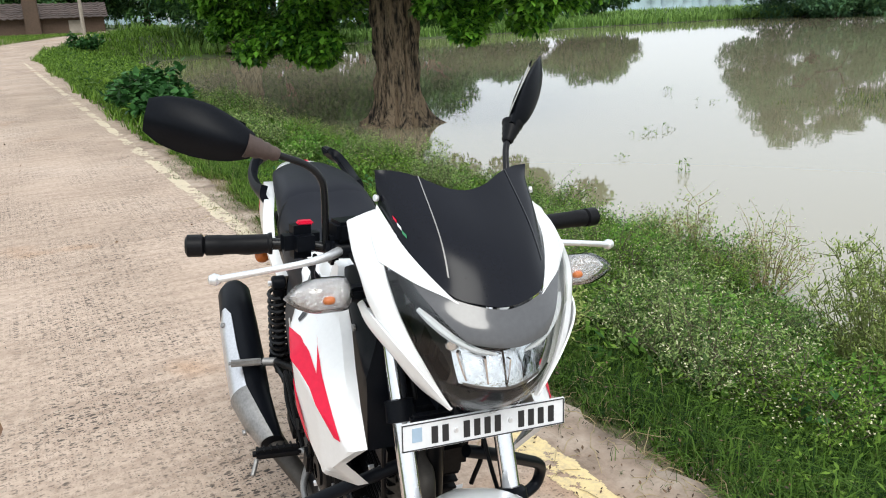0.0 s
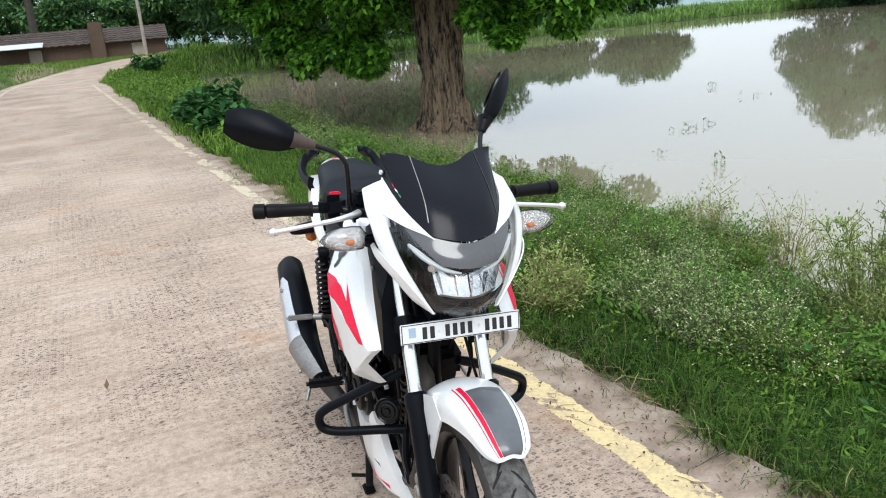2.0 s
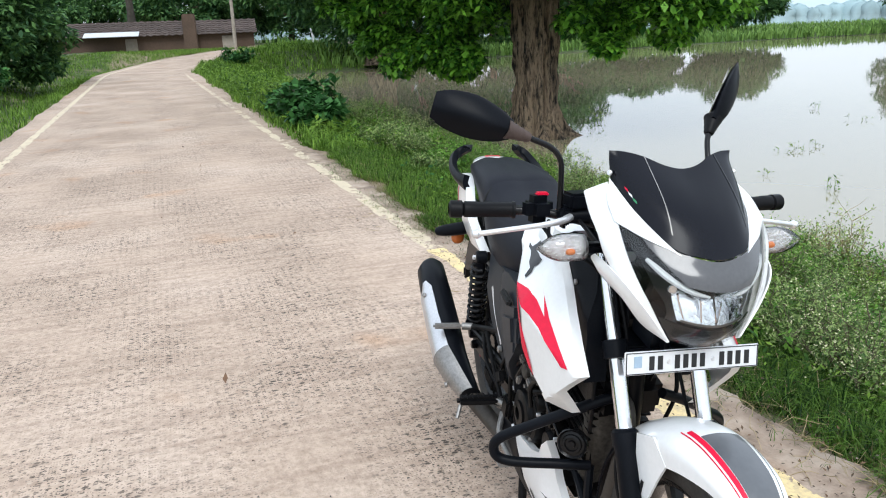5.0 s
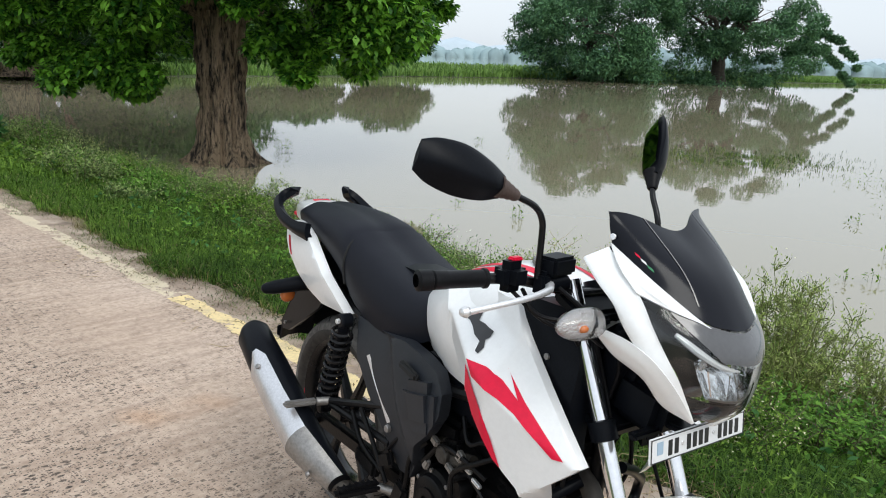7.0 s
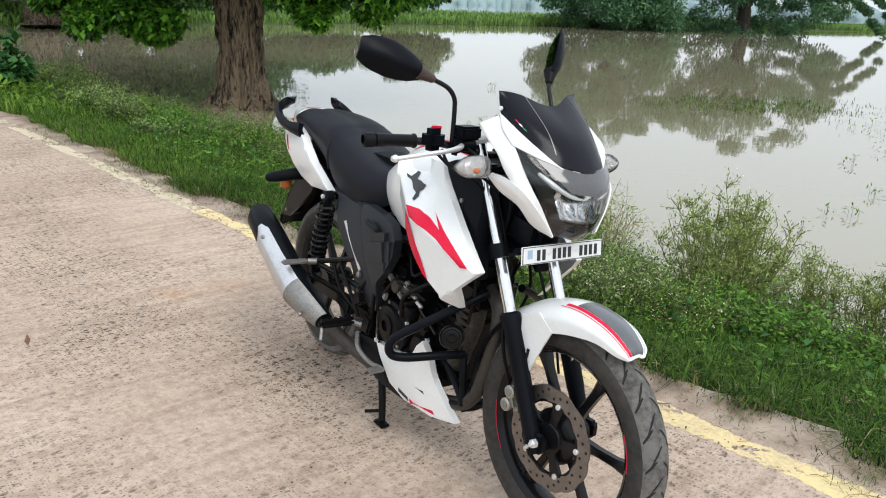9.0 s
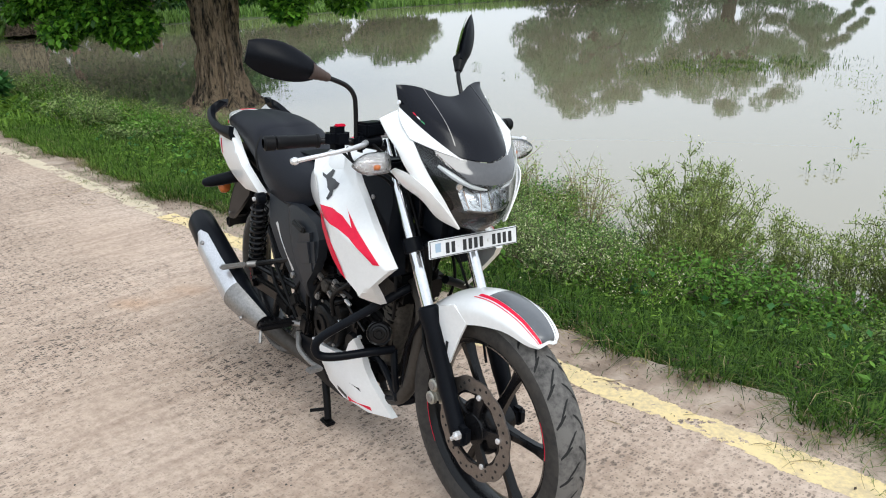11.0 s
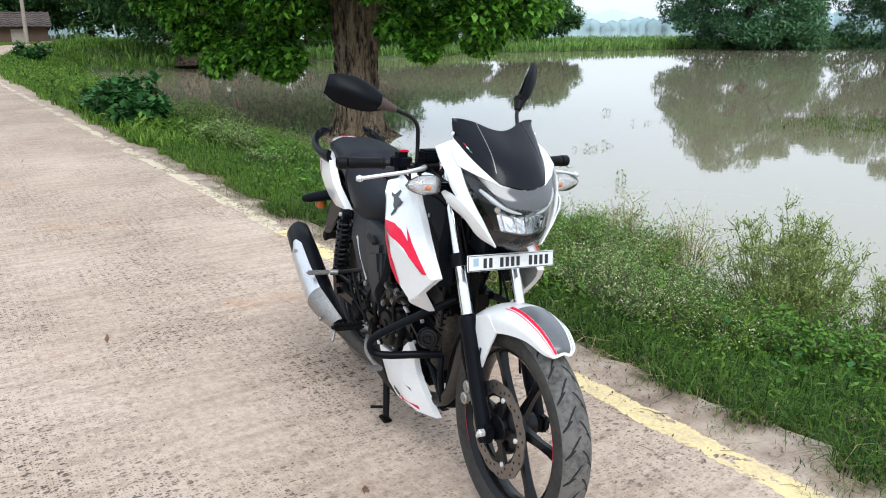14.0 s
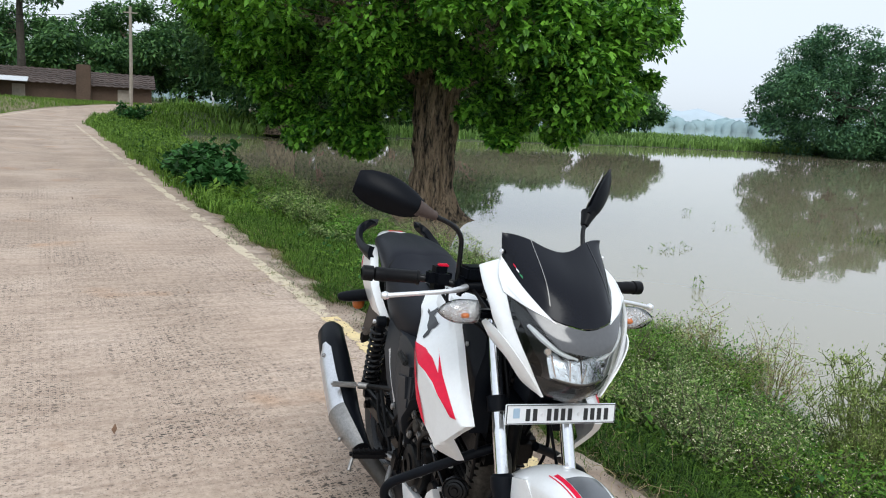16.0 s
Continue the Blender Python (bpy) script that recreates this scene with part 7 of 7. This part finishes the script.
# ---- plants that stand in the water
def water_plant(x, y, r, h, count, seed):
    rng = np.random.default_rng(seed)
    h *= 0.6
    ob = blank("water_plant")
    ob.location = (x, y, WATER)
    a, rr = rng.uniform(0, 6.28, count), r * np.sqrt(rng.random(count))
    p = np.stack([np.cos(a) * rr, np.sin(a) * rr, rng.uniform(0, h, count)], 1)
    v, f = leaf_arrays(p, 0.06, 0.35, -0.3, rng=rng)
    st = [tube_arrays([(px * 0.6, py * 0.6, -0.3), (px, py, h * rng.uniform(0.5, 1.0))], [0.0025, 0.0014], 4) for px, py, _ in p[:max(3, count // 8)]]
    v, f = joined([(v, f)] + st)
    STUFF(link("foliage", raw_mesh("foliage", v, f, M_WEED), ob))
    tagged(ob, "small green leafy plant rising from the pond", "water plant", "plants in the pond")


for i, (x, y, r, h, c) in enumerate(((-3.8, 16.95, 0.22, 0.62, 90), (0.84, 10.76, 0.10, 0.30, 36), (0.5, 20.3, 0.16, 0.26, 30), (0.30, 13.9, 0.16, 0.22, 24), (0.62, 14.3, 0.14, 0.22, 20), (0.0, 11.6, 0.08, 0.12, 14), (5.85, 11.5, 0.12, 0.22, 26), (4.42, 8.15, 0.10, 0.20, 20), (4.18, 8.2, 0.08, 0.18, 14), (0.1, 13.6, 0.12, 0.12, 10), (8.0, 15.6, 0.5, 0.35, 60), (6.9, 12.6, 0.25, 0.2, 24), (5.2, 9.3, 0.12, 0.2, 18), (1.35, 18.0, 0.3, 0.16, 16))):
    water_plant(x, y, r, h, c, 400 + i)
rng_ = np.random.default_rng(17)
k_ = 5200
x_ = 6.6 + rng_.normal(0, 1.3, k_)
y_ = 18.9 + rng_.normal(0, 1.1, k_) + 0.25 * (x_ - 6.6)
k_ = np.abs(wobble(x_, y_, 2.3)) > 0.22
grass_stuff("pond_grass", np.stack([x_[k_], y_[k_], np.full(k_.sum(), WATER - 0.02)], 1), 0.09, 0.007, 1.0, 8, M_GRASS, "thin patch of grass breaking the water surface")

# ---------------------------------------------------------------- village at the end of the road
M_MUD = surface("mud_wall", (0.10, 0.066, 0.046), 0.9, var=0.3, scale=0.8, fine=9, bump=0.4, dist=0.02)
M_TILE = surface("clay_roof", (0.082, 0.060, 0.052), 0.9, var=0.4, scale=0.7, fine=6, bump=0.6, dist=0.05, obrand=0.3)
M_POST = surface("weathered_wood", (0.34, 0.30, 0.25), 0.85, var=0.3, scale=4, fine=30, bump=0.3)
M_SHEET = surface("pale_sheet", (0.62, 0.64, 0.66), 0.6, var=0.15, bump=0.1)
VIEW_R, VIEW_F = Vector((0.75, 0.66, 0)), Vector((-0.66, 0.75, 0))
VIL_Z = 0.30


def hut(x, y, width, depth, wall, rise, name, label, seed):
    rng = random.Random(seed)
    m = Matrix(((VIEW_R.x, VIEW_F.x, 0, x), (VIEW_R.y, VIEW_F.y, 0, y), (0, 0, 1, VIL_Z), (0, 0, 0, 1)))
    ob = blank(name, m)
    s = Shape()
    s.box((width / 2, 0.12, wall / 2 - 0.3), (width, 0.24, wall + 0.6), 0.03).box((width / 2, depth, wall / 2 - 0.3), (width, 0.24, wall + 0.6), 0.03)
    s.build("wall", M_MUD, ob, "mud-plastered wall")
    for xx in (0.1, width - 0.1):
        g = Shape()
        g.rings([[(xx - 0.1, 0.2, -0.4), (xx + 0.1, 0.2, -0.4), (xx + 0.1, depth, -0.4), (xx - 0.1, depth, -0.4)], [(xx - 0.1, 0.2, wall), (xx + 0.1, 0.2, wall), (xx + 0.1, depth, wall), (xx - 0.1, depth, wall)], [(xx - 0.1, depth / 2 - 0.1, wall + rise - 0.1), (xx + 0.1, depth / 2 - 0.1, wall + rise - 0.1), (xx + 0.1, depth / 2 + 0.1, wall + rise - 0.1), (xx - 0.1, depth / 2 + 0.1, wall + rise - 0.1)]])
        g.build("gable", M_MUD, ob, "")
    rows = 7
    for side in (0, 1):
        for k in range(rows):
            t0, t1 = k / rows, (k + 1.15) / rows
            y0 = -0.45 + (depth / 2 + 0.45) * t0 if not side else depth + 0.45 - (depth / 2 + 0.45) * t0
            y1 = -0.45 + (depth / 2 + 0.45) * t1 if not side else depth + 0.45 - (depth / 2 + 0.45) * t1
            z0, z1 = wall - 0.18 + (rise + 0.18) * t0 + 0.05, wall - 0.18 + (rise + 0.18) * t1
            n = int(width / 0.5)
            p = np.array([[(xx, yy + rng.uniform(-0.02, 0.02), zz + 0.03 * math.sin(xx * 13) + rng.uniform(-0.02, 0.02)) for xx in np.linspace(-0.25, width + 0.25, n * 4)] for yy, zz in ((y0, z0), (y1, z1))])
            Shape().grid(p, 0.05, (0, 0, -1)).build("roof_course", M_TILE, ob, "")
    d = Shape().box((width * 0.55, -0.02, wall * 0.45 - 0.2), (0.8, 0.08, wall * 0.9), 0.02)
    d.build("door", M_POST, ob, "dark plank door")
    tagged(ob, label, "hut", "village huts")
    return ob


hut(-40.8, 45.2, 4.2, 3.5, 1.35, 0.8, "tiled_hut", "low mud hut with a brown clay tile roof", 1)
_l = hut(-47.6, 39.2, 8.6, 4.0, 1.35, 0.85, "tiled_hut", "long mud hut with a sagging tile roof", 2)
_g = blank("wall_pier", pose(-40.9, 44.9, VIL_Z))
Shape().box((0, 0, 1.1), (0.9, 0.7, 3.0), 0.06, (0, 0, 40), 1.1).build("pier", M_MUD, _g)
tagged(_g, "rough brick gable pier between the huts", "wall")
_pl = Shape().box((3.6, -1.1, 1.35), (3.6, 1.2, 0.05), 0.01, (14, 0, 0)).build("lean_to_sheet", M_SHEET, _l, "pale plastic sheet over a lean-to")
_pole = blank("utility_pole", pose(-37.0, 45.0, VIL_Z - 0.3))
Shape().tube([(0, 0, -0.3), (0.03, 0, 3.0), (-0.02, 0, 6.9)], [0.13, 0.115, 0.09], 10).build("pole", M_POST, _pole)
Shape().box((0, 0, 6.5), (0.9, 0.07, 0.08), 0.01, (0, 0, 40)).build("cross_arm", M_POST, _pole)
tagged(_pole, "weathered wooden utility pole carrying wires", "pole")
for a, b, sag in (((-37.0, 45.0, 6.2), (-62.0, 30.0, 5.6), -1.1), ((-37.0, 45.0, 6.45), (-62.0, 30.0, 6.2), -0.9)):
    w = Shape().tube(curve_points(a, b, 20, sag), 0.012, 5)
    ob = w.build("overhead_wire", M_BLACK, blank("wire_span"), "")
    tagged(ob.parent, "thin black wire hanging between poles", "wire")
_post = blank("fence_post", pose(-33.2, 49.0, VIL_Z - 0.2))
Shape().tube([(0, 0, -0.2), (0.05, 0, 0.9), (-0.12, 0, 1.6)], [0.09, 0.08, 0.06], 8).build("post", M_SHEET, _post)
tagged(_post, "pale leaning wooden post at the roadside", "post")
_log = blank("felled_log", pose(-30.5, 50.5, VIL_Z - 0.1, 0, 0, 40))
Shape().tube([(-1.8, 0, 0.15), (0, 0.1, 0.18), (1.7, 0, 0.14)], [0.2, 0.17, 0.13], 10, 8).build("log", M_POST, _log)
tagged(_log, "pale felled log lying in the grass", "log")

VILLAGE = ((-62, 60, 8.2, 5.5), (-55, 68, 9.8, 6.0), (-47, 74, 12, 6.0), (-40, 77, 13, 6.5), (-33, 70, 11, 6.5), (-70, 50, 9, 6.5), (-58, 44, 8, 4.5), (-26, 80, 8.4, 6.0), (-18, 88, 5.2, 4.4), (-8.5, 90, 5.4, 4.6), (-52, 56, 6.2, 4.0), (-43, 60, 7.0, 4.4), (-37, 62, 7.6, 4.6))
for i, (x, y, h, r) in enumerate(VILLAGE):
    make_tree("village_tree", (x, y, 0.1), h * 0.42, 0.32, 0.24, 0.15, (x, y, h * 0.57), (r, r, h * 0.42), 60, 260, 0.54, M_LEAF_MID,
              "leafy tree standing behind the village huts", 500 + i, limbs=7, low=-0.9, outline=0.25, size=1.3)
# added behind the big tree to keep bright sky out of the pond reflection
for i, (x, y, h, r) in enumerate(((-27.5, 55.0, 8.5, 4.8), (-24.5, 62.5, 6.4, 4.4), (-20.5, 69.0, 5.0, 3.8))):
    make_tree("reflection_tree", (x, y, 0.0), h * 0.35, 0.34, 0.26, 0.2, (x, y, h * 0.46), (r, r, h * 0.54), 52, 300, 0.42, M_LEAF_MID,
              "added low-branched leafy tree that darkens the pond reflection", 620 + i, limbs=7, low=-0.97, outline=0.28, size=1.15)
make_tree("slender_tree", (-45.5, 44.0, 0.1), 7.5, 0.30, 0.18, 0.14, (-45.3, 44.2, 8.8), (2.6, 2.6, 2.4), 26, 130, 0.4, M_LEAF_MID, "tall slender tree with a thin crown beside the huts", 560, limbs=6, low=-0.9, size=0.8, bark=M_DARKBARK)
make_tree("roadside_tree", (-24.0, 16.6, -0.2), 1.6, 0.16, 0.12, 0.08, (-24.0, 16.6, 2.0), (2.9, 2.6, 2.2), 70, 330, 0.24, M_LEAF_MID, "bushy young tree on the road verge", 540, limbs=7, low=-0.98, slender=0.6, size=0.75)


# ---------------------------------------------------------------- distance
def ridge(name, dist, height, base, a0, a1, seed, material, label, waves):
    rng = random.Random(seed)
    ph = [rng.uniform(0, 6) for _ in range(6)]
    n = 260
    v = []
    for i in range(n):
        a = a0 + (a1 - a0) * i / (n - 1)
        hh = height * (0.55 + 0.25 * math.sin(a * waves + ph[0]) + 0.16 * math.sin(a * waves * 2.7 + ph[1]) + 0.12 * math.sin(a * waves * 9 + ph[2]) + 0.08 * math.sin(a * waves * 23 + ph[3]) + 0.06 * math.sin(a * waves * 51 + ph[4]))
        for zz, dd in ((-2.0, dist), (hh * 0.6, dist * 1.01), (hh, dist * 1.03), (-2.0, dist * 1.12)):
            v.append((dd * math.sin(a), dd * math.cos(a), zz))
    f = []
    for i in range(n - 1):
        for k in range(3):
            f.append((i * 4 + k, i * 4 + k + 1, i * 4 + k + 5, i * 4 + k + 4))
    tagged(link(name, raw_mesh(name, v, f, material, True)), label, "hills", kind="structure")


def hazy_woods(name, dist, height, count, seed, material, label):
    """A far line of tree crowns, each a lumpy mound, merged by the haze in their colour."""
    rng = np.random.default_rng(seed)
    arr = []
    for _ in range(count):
        a = rng.uniform(-1.3, 1.3)
        d = dist * rng.uniform(0.94, 1.06)
        h = height * rng.uniform(0.45, 1.0) * (0.78 + 0.22 * math.sin(a * 13 + seed))
        w = h * rng.uniform(0.7, 1.5)
        ph = rng.uniform(0, 6, 3)
        u = np.linspace(0, 2 * np.pi, 12, endpoint=False)
        rings = []
        for t in (0.0, 0.3, 0.6, 0.85, 1.0):
            r = w * (1 - t ** 2.4) ** 0.6 * (0.9 + 0.16 * np.sin(3 * u + ph[0] + 4 * t) + 0.10 * np.sin(5 * u + ph[1])) + 0.02
            rings.append(np.stack([d * math.sin(a) + r * np.cos(u), d * math.cos(a) + r * np.sin(u), -1.5 + (h + 1.5) * t + 0.06 * h * np.sin(2 * u + ph[2])], 1))
        v = np.concatenate(rings)
        i = (np.arange(4)[:, None] * 12 + np.arange(12)[None, :]).reshape(-1)
        j = (np.arange(4)[:, None] * 12 + (np.arange(12)[None, :] + 1) % 12).reshape(-1)
        arr.append((v, np.concatenate([np.stack([i, j, j + 12], 1), np.stack([i, j + 12, i + 12], 1)])))
    v, f = joined(arr)
    tagged(link(name, raw_mesh(name, v, f, material, True)), label, "woods", kind="structure")


# distance haze is put into these pale blue-grey colours
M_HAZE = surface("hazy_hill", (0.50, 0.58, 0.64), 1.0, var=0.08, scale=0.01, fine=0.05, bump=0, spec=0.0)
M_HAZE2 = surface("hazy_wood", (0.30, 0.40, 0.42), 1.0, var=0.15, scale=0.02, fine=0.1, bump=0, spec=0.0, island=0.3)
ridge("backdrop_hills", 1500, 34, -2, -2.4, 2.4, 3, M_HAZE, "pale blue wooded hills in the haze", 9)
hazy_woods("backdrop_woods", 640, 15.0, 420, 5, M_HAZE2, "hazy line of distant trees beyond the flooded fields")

# ---------------------------------------------------------------- litter on the road
rng_ = np.random.default_rng(31)
p, _, _ = scatter(-3, 30, lambda s: -1.6 + 0 * s, lambda s: 2.1 - 0.02 * s, 70, 601)
p[:, 2] = ROAD_Z + 0.012
v, f = leaf_arrays(p, 0.042, 0.5, 0.0, 0.5, np.random.default_rng(5))
tagged(link("fallen_leaves", raw_mesh("fallen_leaves", v, f, surface("dead_leaf", (0.15, 0.085, 0.05), 0.8, var=0.5, bump=0, island=0.6))), "curled brown dead leaves on the concrete", "leaves", kind="stuff")
p, _, _ = scatter(-2.4, 6, lambda s: 2.0 - 0.025 * s, lambda s: edge(s) + 0.2, 3200, 603, 2.2)
p[:, 2] = np.maximum(p[:, 2] + 0.012, ROAD_Z + 0.008)
v, f = leaf_arrays(p, 0.017, 0.45, 0.0, 0.5, np.random.default_rng(6))
tagged(link("leaf_litter", raw_mesh("leaf_litter", v, f, surface("leaf_crumb", (0.16, 0.095, 0.055), 0.85, var=0.5, bump=0, island=0.8, second=(0.05, 0.032, 0.02)))), "crumbled brown leaf litter on the soil edge", "leaves", kind="stuff")
peb = []
p, _, _ = scatter(-4, 6, lambda s: -1.5 + 0 * s, lambda s: edge(s) + 0.1, 2600, 602)
for q in p:
    r = rng_.uniform(0.0018, 0.0055)
    o = [q + r * np.array(d) * rng_.uniform(0.7, 1.2) for d in ((1, 0, 0), (-1, 0, 0), (0, 1, 0), (0, -1, 0), (0, 0, 0.8))]
    o = np.array(o)
    o[:, 2] += ROAD_Z + 0.010 - q[2]
    peb.append((o, np.array([(0, 2, 4), (2, 1, 4), (1, 3, 4), (3, 0, 4)])))
v, f = joined(peb)
tagged(link("pebbles", raw_mesh("pebbles", v, f, surface("pebble", (0.30, 0.24, 0.19), 0.9, var=0.6, bump=0, island=0.9, second=(0.09, 0.075, 0.065)))), "small loose stones scattered over the road", "pebbles", kind="stuff")
tw = []
for _ in range(420):
    s, n = rng_.uniform(-2, 3.5), 2.15 + 0.5 * rng_.random() ** 0.7
    x, y = at(s, n)
    a, L = rng_.uniform(0, 6.28), rng_.uniform(0.03, 0.20)
    z = max(float(land(s, n)), ROAD_Z if n < road_right(s) else -9) + 0.012
    tw.append(tube_arrays(curve_points((x, y, z), (x + L * math.cos(a), y + L * math.sin(a), z), 5, 0.01, 0.008, rng_), [0.0012] * 5, 4))
v, f = joined(tw)
tagged(link("dry_twigs", raw_mesh("dry_twigs", v, f, M_DRY)), "thin dry twigs lying on the road edge", "twigs", kind="stuff")
